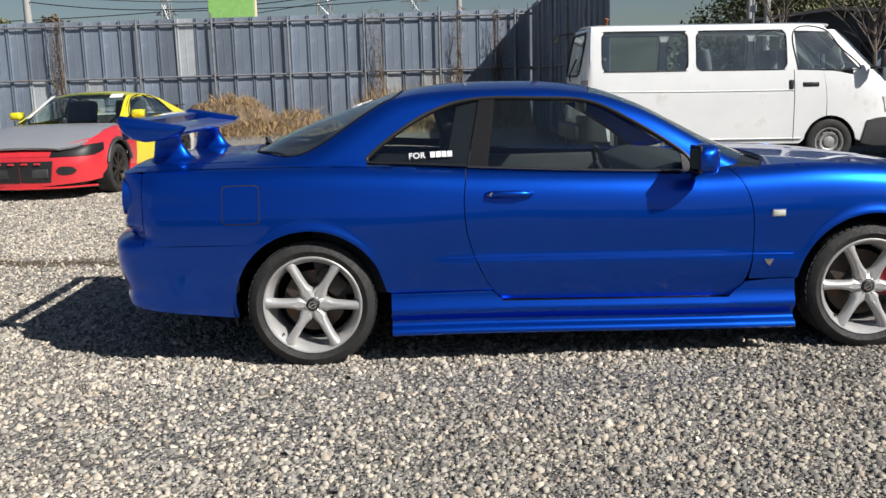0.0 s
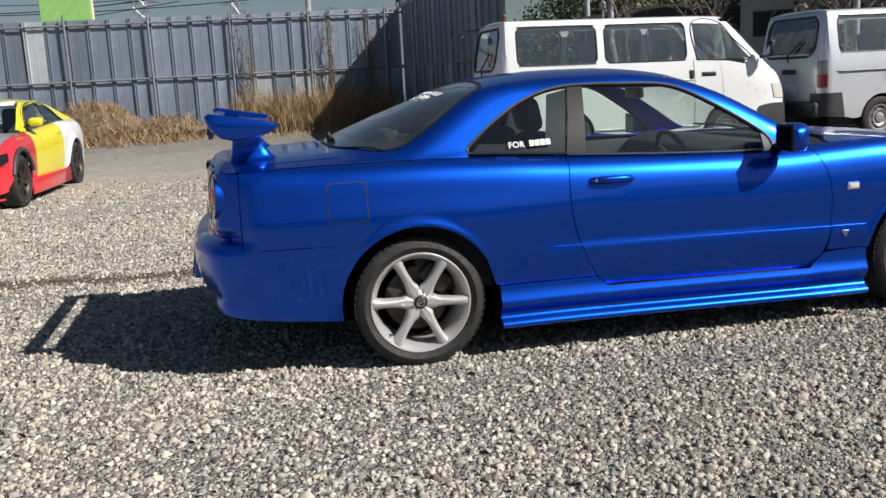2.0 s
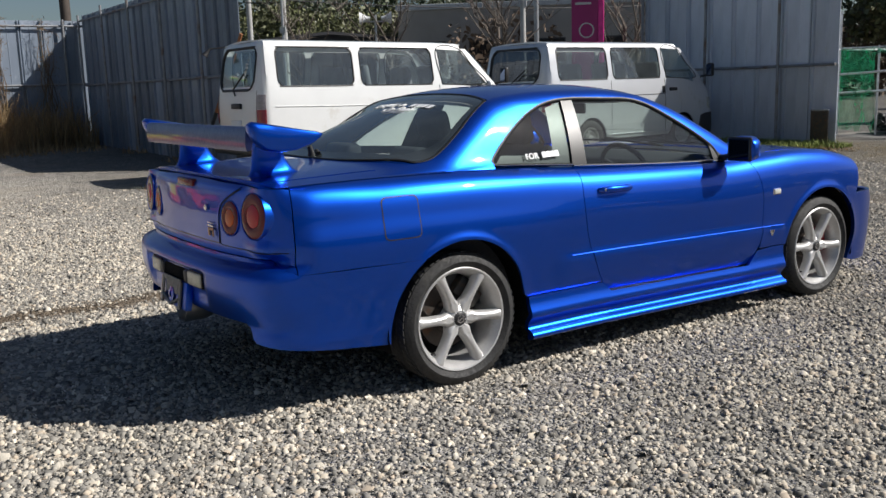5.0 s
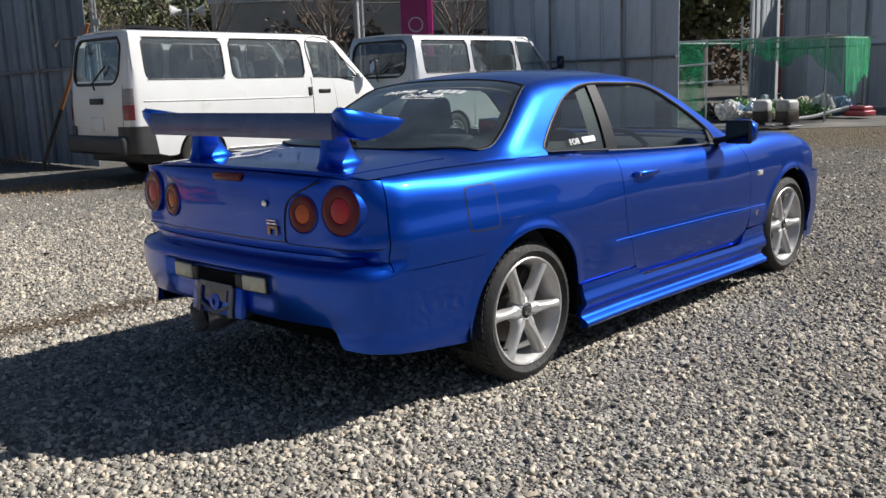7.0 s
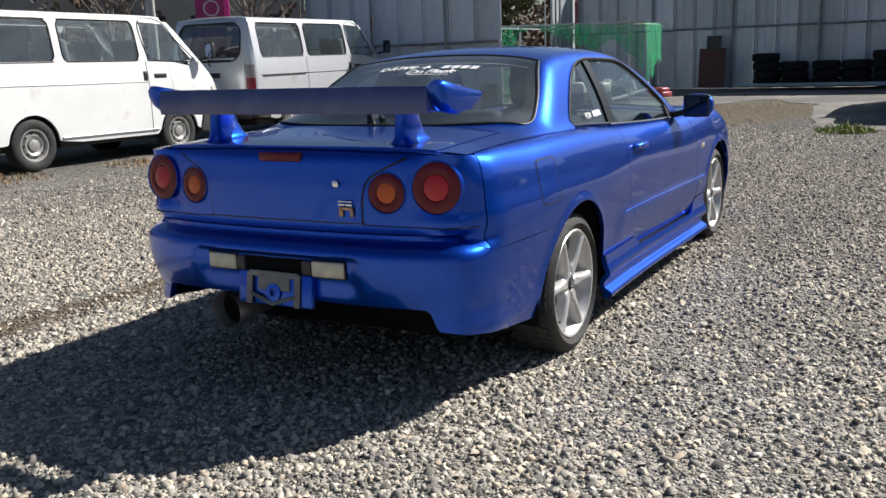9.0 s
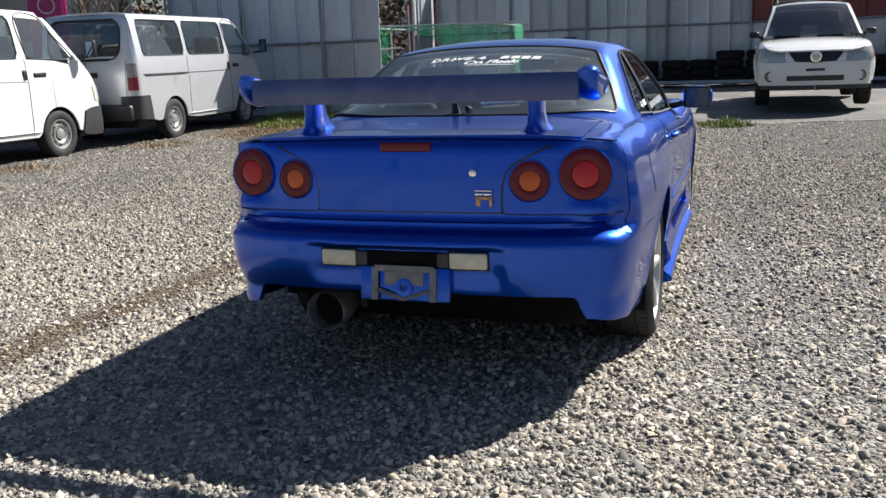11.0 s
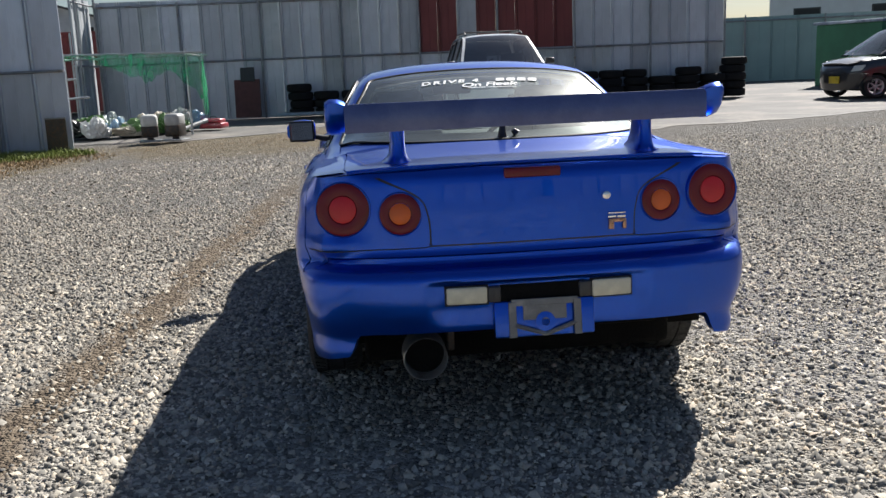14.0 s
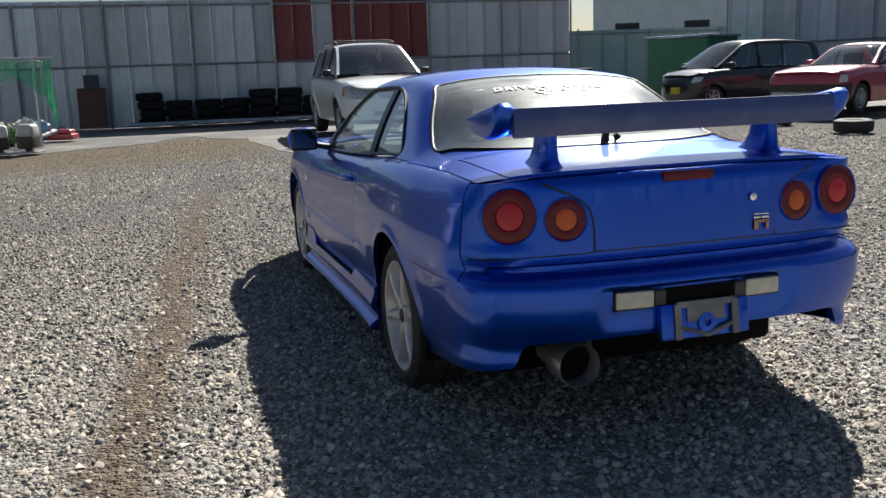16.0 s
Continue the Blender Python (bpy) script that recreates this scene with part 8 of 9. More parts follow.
motor(13.0, 9.78, 10, M["sack_white"])
motor(13.05, 9.32, -15, mat("grey_cowl", (0.40, 0.40, 0.39), 0.45))
rc = thing("red_toolbox", "low red plastic case on the asphalt", "case", pose(15.9, 9.1, ground_z(15.9, 9.1) + 0.05, 0, 0, 70))
part("case_body", box((-0.28, -0.18, 0.0), (0.28, 0.18, 0.12), 0.03), M["dull_red_paint"], rc, smooth=50)
part("case_lid", box((-0.24, -0.15, 0.12), (0.24, 0.15, 0.21), 0.04), M["dull_red_paint"], rc, smooth=50)
part("case_handle", tube([(-0.08, -0.02, 0.20), (-0.06, -0.02, 0.25), (0.06, -0.02, 0.25), (0.08, -0.02, 0.20)], 0.012, 6), BLK, rc)


# tyre stacks along the east fence
def tyre_stack(x, y, n, R):
    s = thing("tyre_stack", "stack of worn black tyres against the fence", "tyres", pose(x, y, ground_z(x, y) + 0.05), "tyre stacks along the fence")
    prof = [(R * 0.58, -0.085), (R * 0.78, -0.10), (R * 0.96, -0.08), (R, 0), (R * 0.96, 0.08), (R * 0.78, 0.10), (R * 0.58, 0.085), (R * 0.6, 0.0)]
    b = lathe(prof, 28, axis="z", closed=True)
    first = part("tyre", b, M["old_rubber"], s, smooth=40)
    first.location = (0, 0, 0.105)
    for k in range(1, n):
        o = new("tyre", first.data)
        o.parent = s
        o.location = (random.uniform(-0.04, 0.04), random.uniform(-0.04, 0.04), 0.105 + k * 0.2)
    return s


rnd_t = random.Random(9)
for i in range(17):
    tyre_stack(19.0 + rnd_t.uniform(-0.06, 0.06), 7.4 - i * 0.66, rnd_t.choice((3, 4, 4, 4)), rnd_t.uniform(0.31, 0.34))
tyre_stack(19.05, -3.75, 5, 0.33)
bd = thing("leaning_board", "dark red board leaning on the fence", "board", pose(19.1, 8.75, 0.25, 0, 9, 0))
part("panel", box((-0.02, -0.32, 0), (0.02, 0.32, 0.95), 0.005), mat("dark_red_board", (0.09, 0.03, 0.028), 0.7), bd)
part("batten", box((-0.045, -0.20, 0.9), (-0.02, 0.15, 1.25), 0.005), BLK, bd)
pb = thing("pipe_bundle", "long steel pipes lying along the fence foot", "pipes", pose(18.35, 8.0, 0.29))
for k in range(4):
    part("pipe", tube([(0.06 * k, 0, 0.03 * (k % 2)), (0.06 * k - 0.2, -9.0 + 0.5 * k, 0.03 * (k % 2))], 0.03, 8), M["steel"], pb, smooth=40)
gb = thing("green_crate", "green plastic crate by the tyres", "crate", pose(17.9, 2.3, 0.27, 0, 0, 20))
part("crate_body", box((-0.25, -0.18, 0), (0.25, 0.18, 0.28), 0.02), mat("green_crate_plastic", (0.02, 0.22, 0.12), 0.5), gb)
part("crate_rim", box((-0.27, -0.20, 0.26), (0.27, 0.20, 0.30), 0.01), mat("green_crate_rim", (0.02, 0.25, 0.14), 0.5), gb)

# green shed and white building to the south-east
gs_ = thing("green_shed", "dull green steel store with a pale roof edge", "shed", pose(22.3, -9.1, 0.25, 0, 0, 30) @ Matrix.Diagonal((0.65, 0.85, 1.03, 1)))
part("wall", box((-1.6, -1.15, 0), (1.6, 1.15, 1.75), 0.03), mat("green_shed_steel", (0.045, 0.19, 0.10), 0.55, vary=0.2, scale=2), gs_)
part("roof", box((-1.7, -1.25, 1.75), (1.7, 1.25, 1.83), 0.02), M["fence"], gs_)
for k in range(-3, 4):
    part("rib", box((-1.63, k * 0.35 - 0.02, 0.05), (-1.6, k * 0.35 + 0.02, 1.7)), mat("green_shed_rib", (0.04, 0.17, 0.09), 0.55) if k == -3 else bpy.data.materials["green_shed_rib"], gs_)
M["white_wall"] = mat("white_render_wall", (0.62, 0.63, 0.63), 0.8, vary=0.12, scale=1.5, dirt=(0.42, 0.42, 0.40), dirt_lo=0.55, dirt_hi=0.8, dirt_scale=0.8)


def building(name, label, m, size, wall, rows, cols, roof_h=0.0, roof_mat=None, win=(0.9, 1.0)):
    """A plain block with windows in rows, sills, and a flat or pitched roof."""
    w, d, h = size
    o = thing(name, label, "building", m)
    part("wall", box((-w / 2, -d / 2, 0), (w / 2, d / 2, h), 0.02), wall, o)
    if roof_h:
        b = poly_prism([(-w / 2 - 0.4, h), (0, h + roof_h), (w / 2 + 0.4, h), (w / 2 + 0.4, h - 0.12), (0, h + roof_h - 0.14), (-w / 2 - 0.4, h - 0.12)], d + 0.8, "y", -d / 2 - 0.4)
        part("roof", b, roof_mat, o)
        b = poly_prism([(-w / 2, h), (0, h + roof_h - 0.15), (w / 2, h)], d - 0.02, "y", -d / 2 + 0.01)
        part("gable", b, wall, o)
    else:
        part("parapet", box((-w / 2 - 0.1, -d / 2 - 0.1, h), (w / 2 + 0.1, d / 2 + 0.1, h + 0.25), 0.02), roof_mat or wall, o)
    fh = h / rows
    for side in (-1, 1):
        for r in range(rows):
            for c in range(cols):
                x = (c + 0.5) / cols * w - w / 2
                z = r * fh + fh * 0.45
                wn_ = new("window")
                wn_.parent = o
                wn_.location = (x, side * (d / 2 + 0.002), z)
                part("window_frame", box((-win[0] / 2 - 0.06, -0.03, -0.06), (win[0] / 2 + 0.06, 0.03, win[1] + 0.06), 0.01), M["grey_plastic"], wn_)
                part("pane", box((-win[0] / 2, -0.045, 0), (win[0] / 2, 0.045, win[1]), 0.0), M["black_gloss"], wn_)
                part("sill", box((-win[0] / 2 - 0.1, -0.09, -0.12), (win[0] / 2 + 0.1, 0.09, -0.06), 0.0), wall, wn_)
    return o


building("white_building", "long white industrial building beyond the wall", pose(35.0, -23.8, 0.3, 0, 0, 63), (22, 8, 4.3), M["white_wall"], 1, 7, 0, M["white_wall"], (1.0, 0.9))
M["dark_roof"] = mat("dark_tile_roof", (0.06, 0.06, 0.065), 0.7, vary=0.3, scale=3)
M["dark_wall"] = mat("dark_house_wall", (0.045, 0.05, 0.06), 0.8, vary=0.2, scale=1)
building("dark_house", "dark two-storey house among the trees", pose(18.5, 45.0, 0.3, 0, 0, -20), (7.5, 6, 3.4), M["dark_wall"], 1, 5, 0.4, M["dark_roof"], (0.9, 0.7))
building("tan_house", "pale two-storey house with a dark tiled roof", pose(72.0, 31.2, 0.3, 0, 0, 108), (9, 7, 5.6), M["white_wall"], 2, 3, 1.5, M["dark_roof"])
ct = thing("shipping_container", "rust-red corrugated steel shipping container", "container", pose(26.4, 12.7, 0.28))
M["container_red"] = mat("rust_red_container_paint", (0.24, 0.045, 0.04), 0.55, vary=0.25, scale=2, dirt=(0.16, 0.07, 0.05), dirt_lo=0.55, dirt_scale=3)
part("wall", box((-1.2, -3.0, 0.1), (1.2, 2.85, 2.45), 0.02), M["container_red"], ct)
part("roof_rail", box((-1.23, -3.02, 2.45), (1.23, 2.87, 2.55), 0.01), M["container_red"], ct)
for k in range(19):
    part("wall_rib", box((-1.235, -2.9 + k * 0.30, 0.15), (-1.2, -2.78 + k * 0.30, 2.42), 0.008), M["container_red"], ct)
for sx in (-1.1, 1.1):
    for sy in (-2.9, 2.75):
        part("foot", box((sx - 0.1, sy - 0.1, 0), (sx + 0.1, sy + 0.1, 0.11)), M["dark_metal"], ct)
building("grey_hall", "pale grey roadside hall behind the sign", pose(27.5, 38.0, 0.3, 0, 0, -38), (14, 7, 4.6), mat("grey_hall_wall", (0.30, 0.29, 0.27), 0.8, vary=0.15, scale=0.8), 1, 5, 0, M["fence_pale"], (1.6, 1.0))

# pink pillar sign
ps = thing("pillar_sign", "tall magenta pillar sign with pale markings", "sign", pose(17.5, 23.8, 0.2, 0, 0, -42))
M["magenta"] = mat("magenta_panel", (0.32, 0.012, 0.13), 0.4, vary=0.1, scale=2)
part("panel", box((-0.42, -0.16, 0), (0.42, 0.16, 5.0), 0.02), M["magenta"], ps)
part("edge_panel", box((0.42, -0.18, 0), (0.60, 0.18, 5.0), 0.02), mat("bright_pink_panel", (0.75, 0.03, 0.28), 0.4), ps)
for k, (z, w) in enumerate(((3.55, 0.5), (3.95, 0.6), (4.4, 0.55))):
    part("marking_bar", box((-0.3, -0.168, z), (-0.3 + w, -0.160, z + 0.07)), M["sack_white"], ps)
ring = lathe([(0.20, -0.172), (0.24, -0.172), (0.24, -0.160), (0.20, -0.160)], 28, closed=True)
part("ring_marking", shift(ring, 0.05, 0, 2.75), M["sack_white"], ps)

# green board beyond the north fence
gd = thing("green_board", "pale green roadside board with a cream rim", "sign", pose(-8.9, 40.0, 0.3))
part("board_panel", box((-1.0, -0.08, 2.6), (0.95, 0.08, 5.2), 0.03), mat("pale_green_panel", (0.28, 0.55, 0.16), 0.5, vary=0.15), gd)
part("rim", tube([(0.98, 0, 2.5), (0.98, 0, 4.9), (0.9, 0, 5.2), (-1.0, 0, 5.3)], 0.07, 8), mat("cream_rim", (0.75, 0.62, 0.42), 0.5), gd)
part("leg", tube([(-0.7, 0.1, 0), (-0.7, 0.1, 2.7)], 0.08, 8), M["steel"], gd)
part("leg", tube([(0.7, 0.1, 0), (0.7, 0.1, 2.7)], 0.08, 8), M["steel"], gd)


# ---- poles and cables ----
M["concrete_pole"] = mat("concrete_pole", (0.40, 0.40, 0.385), 0.8, vary=0.15, scale=3)
M["wood_pole"] = mat("dark_wood_pole", (0.07, 0.055, 0.045), 0.85, vary=0.3, scale=4)
M["cable"] = mat("black_cable", (0.02, 0.02, 0.022), 0.6)


def pole(x, y, h, r, material, arms=True, label="tall concrete utility pole with crossarms"):
    o = thing("utility_pole", label, "pole", pose(x, y, 0.2, 0, 0, random.uniform(-30, 30)), "utility poles")
    part("shaft", tube([(0, 0, -0.2), (0, 0, h)], [r, r * 0.75], 14), material, o, smooth=40)
    if arms:
        for z in (h - 0.5, h - 1.3):
            part("crossarm", box((-0.9, -0.05, z - 0.05), (0.9, 0.05, z + 0.05), 0.01), M["steel"], o)
            for k in (-0.8, -0.3, 0.3, 0.8):
                part("insulator", shift(lathe([(0.03, 0), (0.05, 0.05), (0.03, 0.08), (0.05, 0.12), (0.02, 0.18)], 10, axis="z"), k, 0, z + 0.05), M["white_wall"], o)
    else:
        part("bracket", box((-0.03, -0.12, h * 0.55), (0.03, 0.12, h * 0.55 + 0.2), 0.01), M["steel"], o)
    return o


pole(3.2, 30.9, 9.0, 0.17, M["wood_pole"], label="dark timber utility pole behind the fence")
pole(0.7, 41.0, 10.0, 0.13, M["concrete_pole"])
pole(-21.5, 49.0, 9.0, 0.22, M["concrete_pole"])
pole(11.6, 34.0, 8.0, 0.12, M["concrete_pole"])
pole(14.2, 44.0, 9.0, 0.15, M["concrete_pole"])
pole(13.9, 22.4, 6.0, 0.09, M["concrete_pole"], False, "slim pale post behind the vans")
pole(18.9, 28.0, 8.0, 0.10, M["steel"], False, "slim steel post behind the vans")
pole(20.9, 27.0, 8.0, 0.07, M["steel"], False, "slim steel post behind the vans")
pole(9.8, 30.0, 5.5, 0.05, M["steel"], False, "slim steel post behind the vans")
pole(22.3, 19.2, 7.0, 0.06, M["steel"], False, "slim steel post behind the vans")

# lattice mast and pylons
def lattice(name, label, x, y, h, base, arms, r):
    o = thing(name, label, "pylon", pose(x, y, 0))
    n = 9
    for sx, sy in ((-1, -1), (1, -1), (1, 1), (-1, 1)):
        part("leg", tube([(sx * base / 2, sy * base / 2, 0), (sx * base * 0.06, sy * base * 0.06, h)], r, 4), M["steel"], o)
    for k in range(n):
        z0, z1 = h * k / n, h * (k + 1) / n
        b0, b1 = base / 2 * (1 - 0.88 * k / n), base / 2 * (1 - 0.88 * (k + 1) / n)
        for sy in (-1, 1):
            part("brace", tube([(-b0, sy * b0, z0), (b1, sy * b1, z1)], r * 0.6, 4), M["steel"], o)
            part("brace", tube([(b0, sy * b0, z0), (-b1, sy * b1, z1)], r * 0.6, 4), M["steel"], o)
    for z, w in arms:
        part("arm", tube([(-w, 0, z), (0, 0, z + h * 0.03), (w, 0, z)], r * 0.9, 4), M["steel"], o)
        part("arm", tube([(-w, 0, z), (w, 0, z)], r * 0.8, 4), M["steel"], o)
    return o


lattice("pylon", "distant steel lattice power pylon", -37.5, 300, 40, 9, ((22, 7), (28, 6), (34, 5)), 0.22)
lattice("pylon", "distant steel lattice power pylon", -12.0, 400, 46, 9, ((29, 7), (35, 6), (41, 5)), 0.24)
lattice("mast", "thin lattice radio mast behind the fence", -17.5, 60.0, 12, 0.9, ((6.0, 0.7),), 0.05)


def cable(a, b, sag, r=0.018):
    pts = [Vector(a).lerp(Vector(b), i / 24) - Vector((0, 0, sag * 4 * (i / 24) * (1 - i / 24))) for i in range(25)]
    o = part("overhead_cable", tube(pts, r, 5), M["cable"])
    return tagged(o, "thin black overhead cable between the poles", "cable", "overhead cables")


for a, b, sag, r in (((-60, 49, 7.0), (-21.5, 49, 6.3), 1.0, 0.03), ((-21.5, 49, 6.0), (0.7, 41, 6.2), 1.0, 0.025), ((-21.5, 49, 6.4), (3.2, 60, 8.6), 1.2, 0.025), ((-60, 60, 7.6), (-17.5, 60, 6.2), 0.9, 0.03), ((-17.5, 60, 6.2), (20, 58, 8.8), 0.8, 0.03), ((0.7, 41, 6.0), (11.6, 34, 4.6), 0.3, 0.02), ((11.6, 34, 4.7), (40, 30, 5.6), 0.6, 0.02), ((-60, 48, 5.0), (-20.5, 50, 6.9), 0.5, 0.025), ((-3, 70, 7.5), (11, 60, 9.0), 0.2, 0.025), ((-24, 52, 4.4), (-5, 46, 5.4), 0.3, 0.02)):
    cable(a, b, sag, r)

# horn loudspeakers on a post
hs = thing("horn_speakers", "pair of pale horn loudspeakers on a post", "loudspeaker", pose(18.6, 39.5, 0.3, 0, 0, -30))
part("post", tube([(0, 0, 0), (0, 0, 4.4)], 0.06, 8), M["steel"], hs, smooth=40)
part("crossbar", tube([(-0.5, 0, 4.1), (0.5, 0, 4.1)], 0.035, 8), M["steel"], hs)
for sg in (-1, 1):
    hn = lathe([(0.30, 0.0), (0.20, -0.18), (0.09, -0.35), (0.08, -0.5), (0.0, -0.5)], 20, axis="x")
    xform(hn, Matrix.Translation((sg * 0.75, 0, 4.25)) @ Matrix.Rotation(0 if sg > 0 else math.pi, 4, "Z"))
    part("horn", hn, M["white_wall"], hs, smooth=50)


# ---- trees ----
def leaf_cloud(centres, n, size, seed):
    """Small leaf faces scattered through clumps (x, y, z, rx, ry, rz)."""
    rs = np.random.RandomState(seed)
    c = np.array(centres)
    w = (c[:, 3] * c[:, 4] * c[:, 5]) ** 0.66
    idx = rs.choice(len(c), n, p=w / w.sum())
    u = rs.normal(size=(n, 3))
    u /= np.linalg.norm(u, axis=1)[:, None]
    rad = rs.uniform(0.55, 1.05, (n, 1))
    pos = c[idx, :3] + u * rad * c[idx, 3:6]
    a = rs.normal(size=(n, 3))
    a /= np.linalg.norm(a, axis=1)[:, None]
    b = np.cross(a, rs.normal(size=(n, 3)))
    b /= np.linalg.norm(b, axis=1)[:, None]
    s = size * rs.uniform(0.6, 1.4, (n, 1))
    v = np.stack([pos - a * s, pos + b * s * 0.6, pos + a * s, pos - b * s * 0.6], 1).reshape(-1, 3)
    return v, np.arange(n * 4).reshape(n, 4)


def quads(name, v, f, material):
    me = bpy.data.meshes.new(name)
    me.vertices.add(len(v))
    me.vertices.foreach_set("co", np.asarray(v, np.float32).ravel())
    me.loops.add(f.size)
    me.loops.foreach_set("vertex_index", f.ravel().astype(np.int32))
    me.polygons.add(len(f))
    me.polygons.foreach_set("loop_start", np.arange(0, f.size, f.shape[1], dtype=np.int32))
    me.update(calc_edges=True)
    me.validate()
    me.materials.append(material)
    return me


M["leaf_dark"] = mat("dark_evergreen_leaves", (0.045, 0.062, 0.026), 0.6, vary=0.4, scale=0.4, fine=5, bumpy=0, rnd=0.6, island=True)
M["leaf_olive"] = mat("olive_bamboo_leaves", (0.11, 0.12, 0.045), 0.6, vary=0.4, scale=0.4, fine=5, bumpy=0, rnd=0.5, island=True)
M["leaf_brown"] = mat("brown_winter_leaves", (0.13, 0.09, 0.06), 0.8, vary=0.4, scale=0.5, fine=5, bumpy=0, rnd=0.5, island=True)
M["bark"] = mat("grey_brown_bark", (0.14, 0.115, 0.095), 0.9, vary=0.35, scale=6, bumpy=0.5)


def tree(x, y, h, spread, material, n, seed, label, leaf=0.22):
    rnd = random.Random(seed)
    o = thing("tree", label, "tree", pose(x, y, 0.2), "trees round the yard")
    part("trunk", tube([(0, 0, -0.2), (0.1, 0, h * 0.3), (-0.05, 0.1, h * 0.6), (0.05, 0, h * 0.85)], [0.05 * h * 0.5, 0.04 * h * 0.5, 0.025 * h * 0.5, 0.01 * h * 0.5], 8), M["bark"], o, smooth=40)
    cl = []
    for k in range(7):
        a, z = rnd.uniform(0, 6.28), h * rnd.uniform(0.35, 0.75)
        p1 = (math.cos(a) * spread * 0.6, math.sin(a) * spread * 0.6, z + h * 0.15)
        part("limb", tube([(0, 0, z * 0.8), (p1[0] * 0.5, p1[1] * 0.5, z), p1], [0.02 * h * 0.4, 0.012 * h * 0.4, 0.004 * h * 0.4], 6), M["bark"], o)
        cl.append((p1[0], p1[1], p1[2], spread * rnd.uniform(0.35, 0.55), spread * rnd.uniform(0.35, 0.55), h * rnd.uniform(0.10, 0.18)))
    for k in range(6):
        cl.append((rnd.uniform(-0.4, 0.4) * spread, rnd.uniform(-0.4, 0.4) * spread, h * rnd.uniform(0.5, 0.95), spread * 0.45, spread * 0.45, h * 0.13))
    v, f = leaf_cloud(cl, n, leaf, seed)
    part("crown", quads("crown", v, f, material), None, o)
    return o


def bare_tree(x, y, h, seed):
    rnd = random.Random(seed)
    o = thing("bare_tree", "leafless winter tree with fine grey twigs", "tree", pose(x, y, 0.2), "bare trees behind the vans")
    part("trunk", tube([(0, 0, -0.2), (0.05, 0.02, h * 0.25), (0.0, 0.1, h * 0.5)], [0.09, 0.07, 0.05], 8), M["bark"], o, smooth=40)
    for k in range(10):
        a, z = rnd.uniform(0, 6.28), h * rnd.uniform(0.2, 0.5)
        d = Vector((math.cos(a), math.sin(a), rnd.uniform(0.9, 1.8))).normalized()
        ln = h * rnd.uniform(0.35, 0.6)
        p = Vector((0, 0, z))
        pts = [p + d * ln * i / 4 + Vector((rnd.uniform(-0.06, 0.06), rnd.uniform(-0.06, 0.06), 0)) * i for i in range(5)]
        b = tube(pts, [0.035, 0.028, 0.02, 0.013, 0.006], 5)
        for t_ in range(9):
            q = pts[rnd.randint(1, 4)]
            e = Vector((rnd.uniform(-1, 1), rnd.uniform(-1, 1), rnd.uniform(0.2, 1.2))).normalized() * rnd.uniform(0.4, 1.1)
            b = tube([q, q + e * 0.5 + Vector((0, 0, 0.05)), q + e], [0.012, 0.008, 0.004], 4, b)
        part("branch", b, M["bark"], o)
    return o


for i, (x, y, h) in enumerate(((15.6, 25.5, 6.0), (17.2, 28.0, 6.5), (20.0, 24.5, 6.0), (13.0, 28.5, 5.5), (22.5, 26.5, 6.5), (11.2, 31.5, 5.0))):
    bare_tree(x, y, h, i + 20)

rnd_w = random.Random(4)
# evergreen wood on the rise to the north-east
cl = []
for k in range(150):
    a = radians(rnd_w.uniform(15.5, 47))
    d = rnd_w.uniform(62, 92)
    e = 2.5 + (d - 60) * 0.08
    hgt = rnd_w.uniform(3.0, 5.5) * (0.55 if math.degrees(a) < 18 else 1.0) + (d - 60) * 0.10
    for j in range(4):
        cl.append((math.sin(a) * d + rnd_w.uniform(-1.5, 1.5), math.cos(a) * d + rnd_w.uniform(-1.5, 1.5), 0.5 + hgt * (0.3 + 0.32 * j), rnd_w.uniform(1.2, 2.4), rnd_w.uniform(1.2, 2.4), rnd_w.uniform(0.9, 1.6)))
v, f = leaf_cloud(cl, 90000, 0.17, 11)
tagged(new("wood_evergreen", quads("wood_evergreen", v, f, M["leaf_dark"])), "dark evergreen wood on the far slope", "trees", kind="stuff")
cl = []
for k in range(90):
    a, d = radians(rnd_w.uniform(18, 28)), rnd_w.uniform(50, 60)
    hgt = rnd_w.uniform(3.6, 5.2)
    for j in range(3):
        cl.append((math.sin(a) * d, math.cos(a) * d, 0.4 + hgt * (0.35 + 0.3 * j), rnd_w.uniform(0.7, 1.3), rnd_w.uniform(0.7, 1.3), rnd_w.uniform(0.8, 1.3)))
v, f = leaf_cloud(cl, 40000, 0.12, 12)
tagged(new("bamboo_grove", quads("bamboo_grove", v, f, M["leaf_olive"])), "olive bamboo grove behind the vans", "trees", kind="stuff")
cl = []
for k in range(110):
    a, d = radians(rnd_w.uniform(27, 62)), rnd_w.uniform(42, 58)
    hgt = rnd_w.uniform(2.5, 4.5)
    for j in range(3):
        cl.append((math.sin(a) * d, math.cos(a) * d, 0.4 + hgt * (0.25 + 0.3 * j), rnd_w.uniform(0.8, 1.8), rnd_w.uniform(0.8, 1.8), rnd_w.uniform(0.6, 1.2)))
v, f = leaf_cloud(cl, 20000, 0.16, 13)
tagged(new("winter_scrub", quads("winter_scrub", v, f, M["leaf_brown"])), "brown leafless winter scrub on the slope", "trees", kind="stuff")
